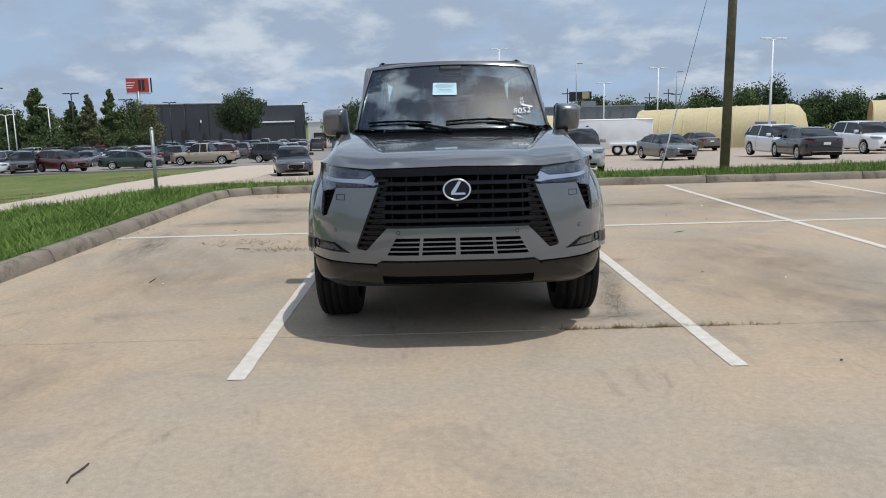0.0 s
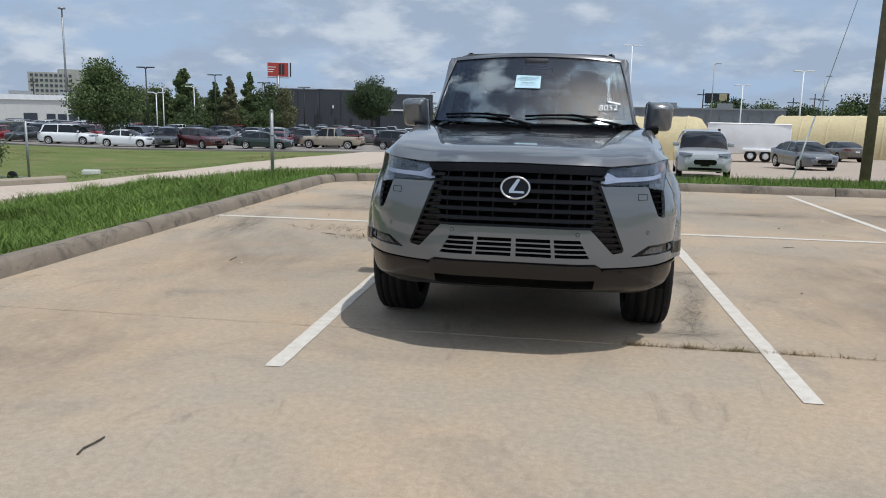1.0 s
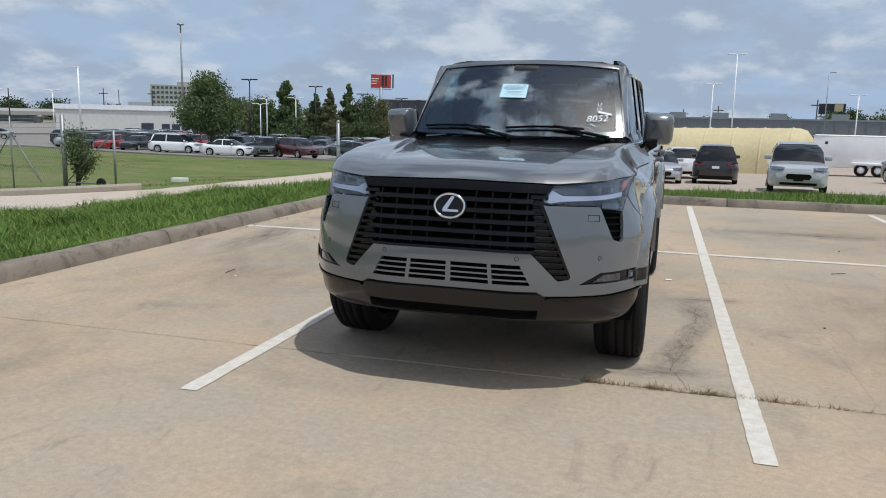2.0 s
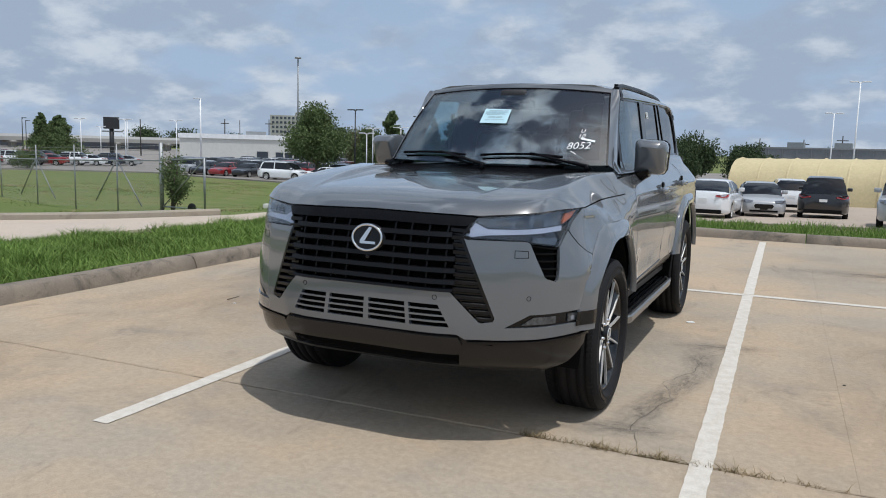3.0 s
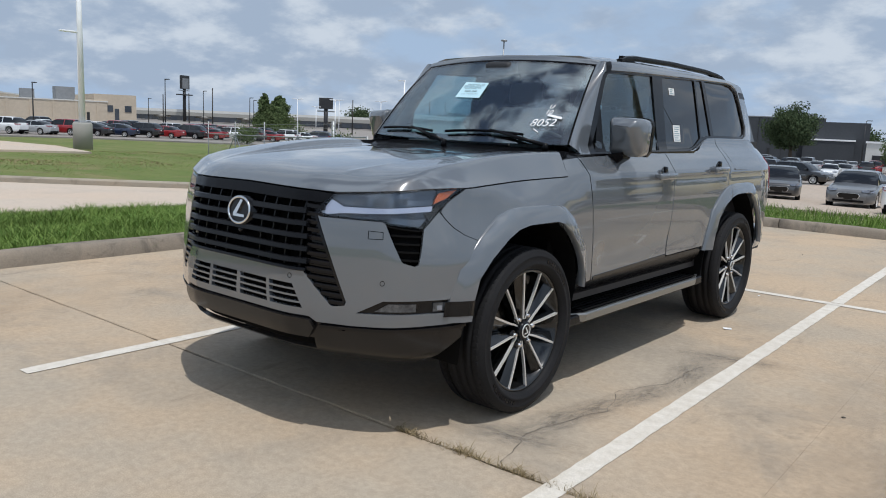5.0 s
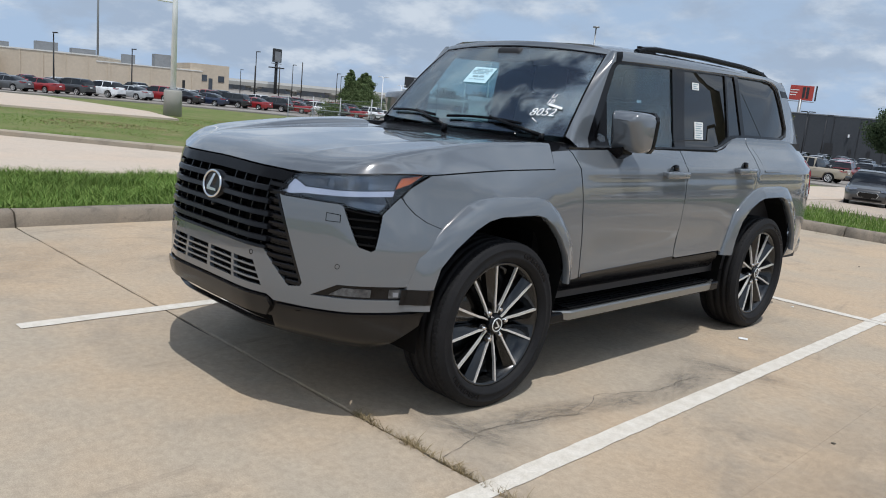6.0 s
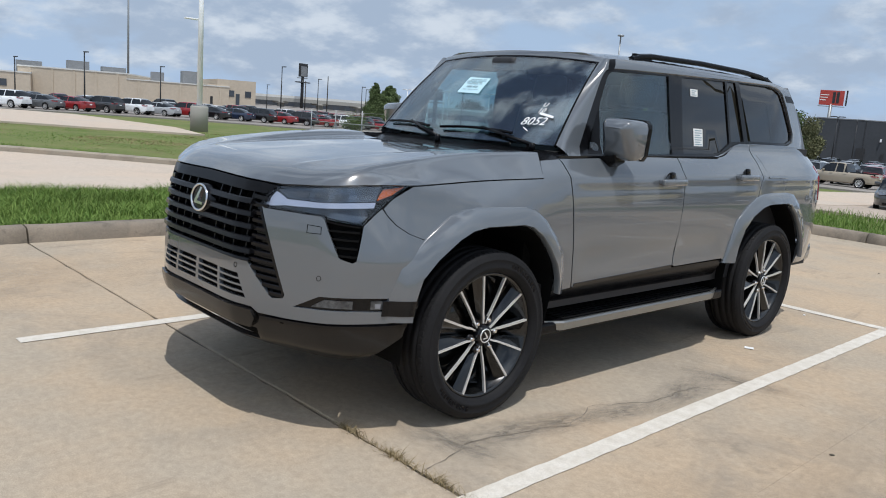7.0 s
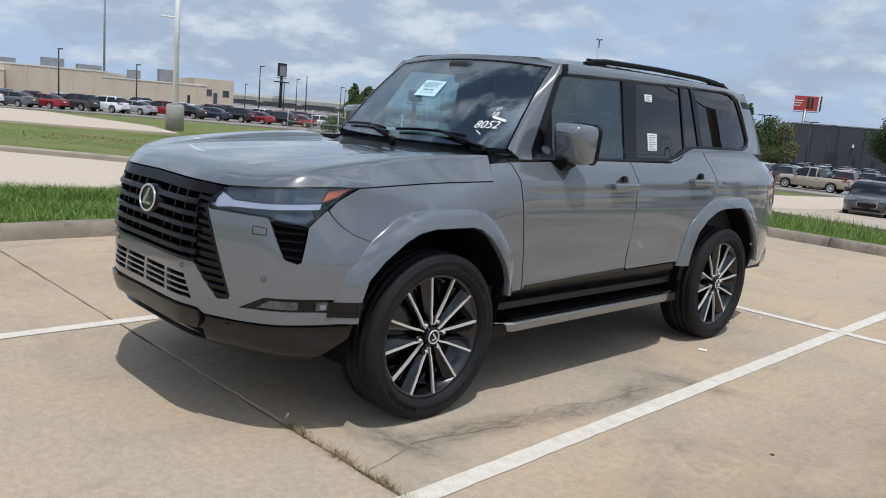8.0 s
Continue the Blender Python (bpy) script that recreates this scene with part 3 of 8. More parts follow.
def blades(n, place, hmin, hmax, width, lean, material, label, name="grass"):
    """A stand of grass: n bent blades, each of three triangles, at the places that place() gives."""
    rnd = np.random.RandomState(n)
    pos = np.array([place(rnd) for _ in range(n)])
    ang = rnd.uniform(0, 2 * math.pi, n)
    hgt = rnd.uniform(hmin, hmax, n) * pos[:, 3]
    w = rnd.uniform(0.6, 1.3, n) * width
    ln_a = rnd.uniform(0, 2 * math.pi, n)
    ln_d = rnd.uniform(0.1, 1.0, n) * lean * hgt
    side = np.stack([np.cos(ang), np.sin(ang), np.zeros(n)], 1) * w[:, None]
    drift = np.stack([np.cos(ln_a), np.sin(ln_a), np.zeros(n)], 1) * ln_d[:, None]
    base = pos[:, :3]
    up = np.stack([np.zeros(n), np.zeros(n), hgt], 1)
    verts = np.stack([base - side, base + side, base + side * 0.7 + up * 0.6 + drift * 0.4, base - side * 0.7 + up * 0.6 + drift * 0.4, base + up + drift], 1).reshape(-1, 3)
    faces = []
    for i in range(n):
        k = 5 * i
        faces += [(k, k + 1, k + 2, k + 3), (k + 3, k + 2, k + 4)]
    me = bpy.data.meshes.new(name)
    me.from_pydata(verts.tolist(), [], faces)
    me.materials.append(material)
    return tagged(new(name, me), label, "grass", kind="stuff")


def verge_height(x, y):
    return terrain(x, y) - 0.10


def near_verge(r):
    while True:
        x, y = -3.94 - 5.6 * r.rand() ** 0.85, 1.5 + 14.5 * r.rand()
        lim = -9.5 if y < 12 else -8.7
        if x > lim:
            break
    tall = 0.7 + 0.7 * noise.noise((x * 1.3, y * 1.3, 0))
    return (x, y, verge_height(x, y), max(0.35, tall))


def end_verge(r):
    x, y = -8.5 + 30 * r.rand(), 15.45 + 13.0 * r.rand() ** 1.6
    if x < -3.5 and y < 16:
        y += 0.6
    tall = 0.7 + 0.8 * noise.noise((x * 0.9, y * 0.9, 4))
    return (x, y, verge_height(x, y), max(0.3, tall))


def field(r):
    x = -12 - 36 * r.rand()
    y = 12 + 45 * r.rand()
    if x > -18 and y < 19:
        x -= 8
    tall = 0.6 + 0.8 * noise.noise((x * 0.3, y * 0.3, 7))
    return (x, y, land(x, y) - 0.02, max(0.3, tall))


def dry_field(r):
    while True:
        p = field(r)
        if noise.noise((p[0] * 0.12, p[1] * 0.2, 2)) > -0.02:
            return p


def litter(r):
    k = r.rand()
    cx, cy, sx, sy = ((-2.7, 14.75, 0.5, 0.25), (-1.6, 15.0, 0.9, 0.08), (-2.0, 9.0, 0.35, 0.12), (-1.5, 8.5, 0.25, 0.06), (-3.68, 11.5, 0.05, 1.6))[int(k * 5)]
    return (cx + r.normal() * sx, min(cy + r.normal() * sy, 15.2), 0.003, 0.5)


blades(66000, near_verge, 0.12, 0.27, 0.006, 1.5, M["blade"], "lush uncut green grass on the verge beside the kerb")
blades(42000, end_verge, 0.12, 0.30, 0.009, 0.8, M["blade"], "uneven green weeds and grass behind the end kerb")

SWALE = [(-24, 4), (-20.5, 8.4), (-18, 10.4), (-15, 12.9), (-12.3, 15), (-10.9, 16.6)]


def swale_bank(r):
    """Lush growth behind the driveway's far kerb, thinning out up the field."""
    k = r.rand() * (len(SWALE) - 1)
    i = int(k)
    a, b = Vector(SWALE[i]), Vector(SWALE[i + 1])
    d = (b - a).normalized()
    p = a.lerp(b, k - i) + Vector((-d.y, d.x)) * (0.25 + 5.0 * r.rand() ** 1.7)
    tall = 0.7 + 0.9 * noise.noise((p.x * 0.6, p.y * 0.6, 11))
    return (p.x, p.y, land(p.x, p.y) - 0.02, max(0.25, tall))


blades(26000, swale_bank, 0.10, 0.28, 0.013, 1.2, M["blade"], "lush green grass behind the far kerb of the driveway")
blades(34000, field, 0.04, 0.10, 0.016, 1.6, M["blade"], "rough green grass on the field below the fence")
blades(30000, dry_field, 0.03, 0.09, 0.022, 2.2, M["straw"], "straw-coloured dry grass patches on the field", "dry_grass")
blades(420, litter, 0.03, 0.10, 0.004, 6.0, M["straw"], "dry leaf litter swept against the kerb", "leaf_litter")

# ---- the grey off-road wagon ----
CAR = pose(0.294, 5.655, 0, 0, 0, -0.91)
suv = thing("suv", "dark grey boxy off-road wagon with black grille, parked in a bay", "car", m=CAR)

PLAN_X = (0, 0.25, 0.35, 0.474, 0.558, 0.66, 0.744, 0.80, 0.845, 0.878, 0.915, 0.94, 0.955, 0.965, 0.97)
PLAN_H = (0, 0.0, 0.006, 0.040, 0.080, 0.128, 0.178, 0.226, 0.284, 0.338, 0.404, 0.474, 0.545, 0.65, 0.90)
NOSE_Z = (0.28, 0.36, 0.42, 0.5, 0.6, 0.72, 0.85, 1.0, 1.1, 1.16)
NOSE_Y = (-0.885, -0.957, -0.997, -1.022, -1.028, -1.022, -1.012, -0.996, -0.966, -0.922)
_x = np.linspace(0, 0.97, 800)
_h = np.interp(_x, PLAN_X, PLAN_H)
_k = np.hanning(61)
_k /= _k.sum()
_h = np.convolve(np.pad(_h, 30, mode="reflect", reflect_type="odd"), _k, "valid")
_h -= _h[0]
_s = np.r_[0, np.cumsum(np.hypot(np.diff(_x), np.diff(_h)))]
_z = np.linspace(0.28, 1.16, 200)
_y = np.convolve(np.pad(np.interp(_z, NOSE_Z, NOSE_Y), 15, mode="reflect", reflect_type="odd"), np.hanning(31) / np.hanning(31).sum(), "valid")


def arc(x):
    return float(np.interp(abs(x), _x, _s)) * (1 if x >= 0 else -1)


def draw_in(x, z):
    """How far the corner is drawn in towards the lamps."""
    return 0.065 * step01(0.78, 1.10, z) * step01(0.70, 0.95, x)


def nose(s, z, off=0.0):
    """The front skin at s metres round the plan curve and height z, off metres proud of it."""
    sg = 1 if s >= 0 else -1
    a = abs(s)
    x, h = np.interp(a, _s, _x), np.interp(a, _s, _h)
    x2, h2 = np.interp(a + 0.01, _s, _x) - np.interp(a - 0.01, _s, _x), np.interp(a + 0.01, _s, _h) - np.interp(a - 0.01, _s, _h)
    n = math.hypot(x2, h2) or 1
    y = np.interp(z, _z, _y)
    return Vector((sg * (x - draw_in(x, z) + off * h2 / n), y + h - off * x2 / n, z))


def on_nose(pts, sg=1):
    q = [(arc(x) * sg, z) for x, z in pts]
    return q if sg > 0 else q[::-1]


def both(half):
    """A polygon across the middle from its right half, given from the middle's bottom round to the middle's top."""
    return half + [(-x, z) for x, z in reversed(half) if x > 1e-6]


OUT = Vector((0, -1, 0))


def nose_part(name, pts, off, thick, material, d=0.03, sg=1, holes=(), parent=None, label=""):
    bm = panel(on_nose(pts, sg), [on_nose(h, sg) for h in holes], lambda u, v: nose(u, v, off), d, thick, OUT + Vector((0.5 * sg, 0, 0)))
    return part(name, bm, material, parent or suv, label)


# front bumper skin, one painted piece with openings
FASCIA = both([(0, 0.553), (0.455, 0.553), (0.49, 0.532), (0.62, 0.530), (0.78, 0.534), (0.944, 0.548), (0.946, 0.594), (0.899, 0.594), (0.652, 0.588), (0.752, 0.648), (0.946, 0.655), (0.950, 0.80), (0.951, 0.892), (0.899, 1.024), (0.861, 0.952), (0.847, 0.806), (0.838, 0.797), (0.806, 0.812), (0.800, 0.820), (0.740, 0.971), (0.726, 0.981), (0.480, 0.986), (0.466, 0.992), (0.612, 0.632), (0.606, 0.616), (0.556, 0.608), (0.545, 0.614), (0.420, 0.745), (0, 0.747)])
VENTS = []
for vx0, vx1, skew0, skew1 in ((-0.365, -0.222, -0.06, -0.012), (-0.202, -0.012, -0.012, -0.002), (0.012, 0.202, 0.002, 0.012), (0.222, 0.365, 0.012, 0.06)):
    for r in range(4):
        za, zb = 0.686 - r * 0.0275, 0.686 - r * 0.0275 - 0.019
        fa, fb = (0.69 - za) / 0.11, (0.69 - zb) / 0.11
        VENTS.append([(vx0 + skew0 * fb, zb), (vx1 + skew1 * fb, zb), (vx1 + skew1 * fa, za), (vx0 + skew0 * fa, za)])
bm = panel(on_nose(FASCIA), [on_nose(v) for v in VENTS], nose, 0.035, 0.02, OUT)
part("front_bumper", bm, M["body"], suv)
nose_part("bumper_backing", both([(0, 0.40), (0.55, 0.40), (0.60, 0.60), (0.50, 1.07), (0, 1.08)]), -0.075, 0.02, M["black_matte"], 0.08)

# dark lower bumper with its plate and slot
LOWER = both([(0, 0.388), (0.44, 0.382), (0.60, 0.362), (0.72, 0.350), (0.82, 0.352), (0.89, 0.40), (0.94, 0.475), (0.945, 0.547), (0.78, 0.533), (0.62, 0.529), (0.49, 0.531), (0.455, 0.552), (0, 0.552)])
SLOT = [(-0.455, 0.398), (0.455, 0.398), (0.462, 0.452), (-0.462, 0.452)]
bm = panel(on_nose(LOWER), [on_nose(SLOT)], lambda u, v: nose(u, v, -0.012 - 0.05 * step01(0.40, 0.33, v)), 0.03, 0.02, OUT)
part("lower_bumper", bm, M["bronze"], suv, "dark bronze lower bumper skin")
nose_part("skid_plate", both([(0, 0.458), (0.452, 0.458), (0.480, 0.505), (0.462, 0.540), (0, 0.543)]), 0.014, 0.022, M["bronze"], 0.03)
nose_part("slot_backing", SLOT, -0.06, 0.01, M["black_matte"], 0.1)
for sg in (1, -1):
    nose_part("bumper_trim", [(0.50, 0.508), (0.78, 0.513), (0.943, 0.525), (0.943, 0.537), (0.78, 0.525), (0.50, 0.520)], 0.004, 0.012, M["black_gloss"], 0.03, sg)
    # fog lamp recess
    fog = nose_part("fog_lamp_housing", [(0.652, 0.588), (0.899, 0.594), (0.950, 0.595), (0.950, 0.654), (0.752, 0.648)], -0.012, 0.02, M["black_gloss"], 0.03, sg)
    nose_part("fog_lens", [(0.722, 0.600), (0.848, 0.602), (0.849, 0.636), (0.770, 0.636)], -0.006, 0.006, M["fog_glass"], 0.02, sg, parent=fog, label="clear fog lamp lens")
    nose_part("corner_lens", [(0.888, 0.602), (0.925, 0.604), (0.925, 0.641), (0.888, 0.640)], -0.006, 0.006, M["fog_glass"], 0.02, sg, parent=fog)
    nose_part("led_cell", [(0.897, 0.608), (0.908, 0.608), (0.908, 0.628), (0.897, 0.628)], -0.004, 0.004, M["lamp_grey"], 0.02, sg, parent=fog)
    # headlamp: dark bowl, light guide, lower chrome, amber corner, clear cover
    lamp = nose_part("headlamp", [(0.464, 0.998), (0.508, 1.078), (0.66, 1.093), (0.85, 1.112), (0.930, 1.118), (0.918, 1.086), (0.890, 1.022), (0.853, 0.955), (0.744, 0.974), (0.728, 0.984), (0.60, 0.988), (0.478, 0.993)], -0.034, 0.02, M["lamp_dark"], 0.03, sg, label="headlamp with a white light guide")
    nose_part("light_guide", [(0.470, 1.004), (0.506, 1.060), (0.524, 1.052), (0.560, 1.033), (0.70, 1.034), (0.884, 1.047), (0.882, 1.024), (0.70, 1.012), (0.560, 1.006), (0.500, 0.997)], -0.016, 0.012, M["lamp_white"], 0.025, sg, parent=lamp)
    nose_part("lamp_brow", [(0.512, 1.066), (0.66, 1.090), (0.80, 1.105), (0.884, 1.111), (0.884, 1.051), (0.70, 1.038), (0.566, 1.037), (0.530, 1.056)], -0.022, 0.01, M["lamp_brow"], 0.03, sg, parent=lamp)
    for xb in (0.62, 0.70, 0.78):
        nose_part("lamp_cell", [(xb - 0.028, 1.046), (xb + 0.028, 1.049), (xb + 0.026, 1.078), (xb - 0.026, 1.074)], -0.019, 0.02, M["lamp_dark"], 0.02, sg, parent=lamp)
    nose_part("amber_corner", [(0.885, 1.056), (0.891, 1.102), (0.928, 1.116), (0.914, 1.081)], -0.010, 0.012, M["amber"], 0.02, sg, parent=lamp, label="amber side reflector")
    nose_part("lamp_fin", [(0.75, 0.977), (0.852, 0.962), (0.864, 0.988), (0.756, 1.000)], -0.014, 0.01, M["lamp_brow"], 0.03, sg, parent=lamp)
    lens = nose_part("lamp_cover", [(0.460, 1.000), (0.510, 1.083), (0.66, 1.097), (0.85, 1.116), (0.935, 1.121), (0.922, 1.086), (0.895, 1.022), (0.858, 0.953), (0.742, 0.972), (0.726, 0.982), (0.60, 0.986), (0.476, 0.990)], -0.002, 0.004, M["lamp_lens"], 0.03, sg, parent=lamp, label="clear headlamp cover")
    lens.visible_shadow = False
    # floor of the lamp housing, added to stop sun leaking through the clear cover
    def lamp_floor(u, v, k=sg):
        x = abs(float(np.interp(abs(u), _s, _x)))
        return nose(u, float(np.interp(x, (0.46, 0.73, 0.745, 0.858, 0.90, 0.93), (0.980, 0.970, 0.963, 0.943, 1.010, 1.075))), v)
    q = [(arc(0.455) * sg, -0.09), (arc(0.93) * sg, -0.09), (arc(0.93) * sg, -0.006), (arc(0.455) * sg, -0.006)]
    part("lamp_floor", panel(q if sg > 0 else q[::-1], [], lamp_floor, 0.03, 0.004, Vector((0, 0, 1))), M["black_matte"], lamp)
    # side intake below the headlamp
    intake = nose_part("side_intake", [(0.742, 0.970), (0.858, 0.952), (0.846, 0.804), (0.803, 0.818)], -0.035, 0.01, M["black_matte"], 0.03, sg)
    for r in range(4):
        z0 = 0.922 - r * 0.034
        xi = 0.750 + (0.962 - z0) * 0.34
        xo = 0.856 - (0.955 - z0) * 0.08
        nose_part("intake_slat", [(xi, z0), (xo, z0 - 0.004), (xo, z0 + 0.004), (xi - 0.003, z0 + 0.008)], -0.008, 0.02, M["black_matte"], 0.03, sg, parent=intake)
    # seam, tow cap, sensors
    nose_part("tow_cap", [(0.678, 0.907), (0.736, 0.908), (0.734, 0.940), (0.677, 0.943)], 0.0006, 0.0006, M["black_satin"], 0.03, sg, [[(0.6805, 0.9095), (0.7335, 0.9105), (0.7317, 0.9375), (0.6795, 0.9405)]])
    for sx0, sz0 in ((0.745, 0.724), (0.352, 0.720)):
        nose_part("parking_sensor", [(sx0 + 0.0115 * math.cos(a) * (0.75 if sx0 > 0.5 else 1), sz0 + 0.0115 * math.sin(a)) for a in (math.pi / 8 * k for k in range(16))], 0.0007, 0.0007, M["black_satin"], 0.03, sg, [[(sx0 + 0.0090 * math.cos(a) * (0.75 if sx0 > 0.5 else 1), sz0 + 0.0090 * math.sin(a)) for a in (math.pi / 8 * k for k in range(16))]])

# grille: frame, eight bars, upright webs, side louvres
grille = part("grille", panel(on_nose(both([(0, 1.052), (0.470, 1.046), (0.500, 1.072), (0.508, 1.084), (0.44, 1.090), (0, 1.098)])), [], lambda u, v: nose(u, v, 0.0), 0.03, 0.03, OUT), M["black_satin"], suv, "black barred spindle grille")


def grille_half(z):
    """Half the width of the barred field at height z."""
    return float(np.interp(z, (0.745, 0.80, 0.90, 1.05), (0.428, 0.436, 0.432, 0.405)))


def nose_strip(name, xa, xb, prof, material, parent, sg=1, n=24, tilt=0.0):
    """A bar across the nose from xa to xb: prof gives height and stand-off round its section; tilt lifts the outer end."""
    bm = bmesh.new()
    rows = []
    for i in range(n + 1):
        x = xa + (xb - xa) * i / n
        rows.append([bm.verts.new(nose(arc(x) * sg, z + tilt * (x - xa), o)) for z, o in prof])
    m = len(prof)
    for a, b in zip(rows, rows[1:]):
        for k in range(m - 1):
            bm.faces.new((a[k], a[k + 1], b[k + 1], b[k]))
    bm.faces.new(rows[0])
    bm.faces.new(rows[-1])
    bmesh.ops.recalc_face_normals(bm, faces=bm.faces)
    return part(name, smooth(bm, 20), material, parent)


ROWS_Z = (1.020, 0.966, 0.912, 0.858, 0.806)
for z0 in ROWS_Z:
    w = grille_half(z0)
    nose_strip("grille_bar", -w - 0.004, w + 0.004, ((z0 - 0.006, -0.030), (z0 - 0.001, 0.008), (z0 - 0.004, 0.014), (z0 - 0.023, 0.016), (z0 - 0.027, 0.010), (z0 - 0.022, -0.030)), M["grille_satin"], grille, n=36)
nose_strip("grille_bar", -0.432, 0.432, ((0.766, -0.03), (0.765, 0.000), (0.761, 0.006), (0.750, 0.008), (0.747, 0.002), (0.747, -0.03)), M["grille_satin"], grille, n=36)
for xw in (-0.39, -0.30, -0.21, -0.125, 0.125, 0.21, 0.30, 0.39):
    for z0, z1 in ((1.014, 1.056), (0.960, 0.996), (0.906, 0.942), (0.852, 0.888), (0.800, 0.834), (0.764, 0.782)):
        bm = panel(on_nose([(xw - 0.004, z0), (xw + 0.004, z0), (xw + 0.008, z1), (xw, z1)]), [], lambda u, v: nose(u, v, -0.012), 0.05, 0.03, OUT)
        part("grille_web", bm, M["grille_satin"], grille)
for sg in (1, -1):
    side = nose_part("grille_side", [(0.408, 1.048), (0.470, 1.048), (0.506, 1.080), (0.462, 0.994), (0.613, 0.632), (0.600, 0.614), (0.556, 0.609), (0.424, 0.745), (0.436, 0.80), (0.432, 0.90)], -0.026, 0.02, M["black_gloss"], 0.03, sg, parent=grille)
    for r in range(13):
        z0 = 1.034 - r * 0.0335
        xi = grille_half(z0) - 0.004 if z0 > 0.745 else 0.428 + (0.745 - z0) * 0.98
        xo = 0.488 if z0 > 0.994 else 0.460 + (0.992 - z0) * 0.405
        if xo - xi < 0.02:
            continue
        nose_strip("louvre", xi, xo, ((z0 + 0.006, -0.024), (z0 + 0.004, -0.004), (z0 + 0.001, 0.000), (z0 - 0.013, -0.002), (z0 - 0.016, -0.006), (z0 - 0.014, -0.024)), M["grille_satin"], grille, sg, 6, -0.06)
    # gloss border along the painted cheek
    nose_part("grille_border", [(0.459, 0.997), (0.608, 0.640), (0.604, 0.622), (0.594, 0.618), (0.597, 0.638), (0.449, 0.994), (0.494, 1.078), (0.506, 1.083)], -0.001, 0.02, M["black_gloss"], 0.03, sg, parent=grille)

# emblem: an oval ring with a bent bar, and the small camera under it
emblem = part("emblem", bmesh.new(), M["black_gloss"], suv, "chrome oval emblem on a black disc")
bm = bmesh.new()
disc = [bm.verts.new((0.086 * math.cos(a), -0.006, 0.068 * math.sin(a))) for a in (2 * math.pi * i / 40 for i in range(40))]
rim_back = [bm.verts.new((v.co.x * 1.02, 0.05, v.co.z * 1.02)) for v in disc]
bm.faces.new(disc)
for i in range(40):
    bm.faces.new((disc[i], rim_back[i], rim_back[(i + 1) % 40], disc[(i + 1) % 40])).smooth = True
bmesh.ops.recalc_face_normals(bm, faces=bm.faces)
bm.to_mesh(emblem.data)
bm.free()
emblem.data.materials.clear()
emblem.data.materials.append(M["black_gloss"])
emblem.location = (0.0, -1.012, 0.968)
emblem.rotation_euler = (radians(-8), 0, 0)
bm = bmesh.new()
NR, NS = 44, 8
ring = [[bm.verts.new(((0.078 + 0.0065 * math.cos(b)) * math.cos(a), -0.010 - 0.006 * math.sin(b), (0.060 + 0.0065 * math.cos(b)) * math.sin(a))) for b in (2 * math.pi * j / NS for j in range(NS))] for a in (2 * math.pi * i / NR for i in range(NR))]
for i in range(NR):
    for j in range(NS):
        bm.faces.new((ring[i][j], ring[(i + 1) % NR][j], ring[(i + 1) % NR][(j + 1) % NS], ring[i][(j + 1) % NS])).smooth = True
bmesh.ops.recalc_face_normals(bm, faces=bm.faces)
part("emblem_ring", bm, M["chrome"], emblem)
part("emblem_bar", panel([(-0.034, -0.030), (0.050, -0.030), (0.046, -0.018), (-0.010, -0.018), (0.026, 0.046), (0.010, 0.050), (-0.034, -0.014)], [], lambda u, v: Vector((u, -0.016, v)), 0.02, 0.010, OUT), M["chrome"], emblem)
part("front_camera", lathe([(0.0, -0.012), (0.008, -0.012), (0.012, -0.006), (0.016, 0.02), (0.017, 0.05)], 20, "y"), M["black_gloss"], suv).location = (0.0, -1.008, 0.878)

# side skins
SIDE_Z = (0.40, 0.55, 0.62, 0.80, 1.00, 1.10, 1.16, 1.21, 1.25, 1.285, 1.32)
SIDE_X = (0.90, 0.935, 0.946, 0.957, 0.958, 0.950, 0.935, 0.908, 0.878, 0.852, 0.835)


def side_x(y, z):
    ze = z + 0.125 * (1 - step01(-0.1, 0.55, y)) * step01(0.85, 1.10, z)
    x = float(np.interp(ze, SIDE_Z, SIDE_X))
    x += 0.012 * math.exp(-(((z - 1.165 - 0.0) / 0.03) ** 2)) * step01(0.3, 0.7, y)
    x -= 0.012 * math.exp(-(((z - 0.72) / 0.10) ** 2)) * step01(0.55, 0.75, y) * (1 - step01(2.0, 2.2, y))
    if y < -0.1:
        h = y - float(np.interp(z, _z, _y))
        xn = float(np.interp(h, _h, _x))
        x = min(x, xn - draw_in(xn, z) + 0.02 * step01(-0.45, -0.15, y))
    x -= 0.042 * step01(1.24, 1.375, z) * step01(0.7, 1.1, y)
    x -= 0.16 * max(0.0, (y - 3.25) / 0.63) ** 2.6
    return x


# hood: raised shoulders, a sunk middle behind a blunt front face, flanks rolled down to the fenders
FENDER_TOP_Y = (-0.466, -0.2, 0.326)
FENDER_TOP_Z = (1.119, 1.132, 1.155)
HOOD_X = np.array([x - draw_in(x, 1.118) for x in _x])
FLANK_X = 0.880


def hood_front(x):
    return float(np.interp(abs(x), HOOD_X, _h)) - 0.966


def hood_edge(y):
    """Outer edge of the hood beside the fender: its x and z."""
    z = float(np.interp(y, FENDER_TOP_Y, FENDER_TOP_Z))
    return side_x(y, z) - 0.002, z + 0.006


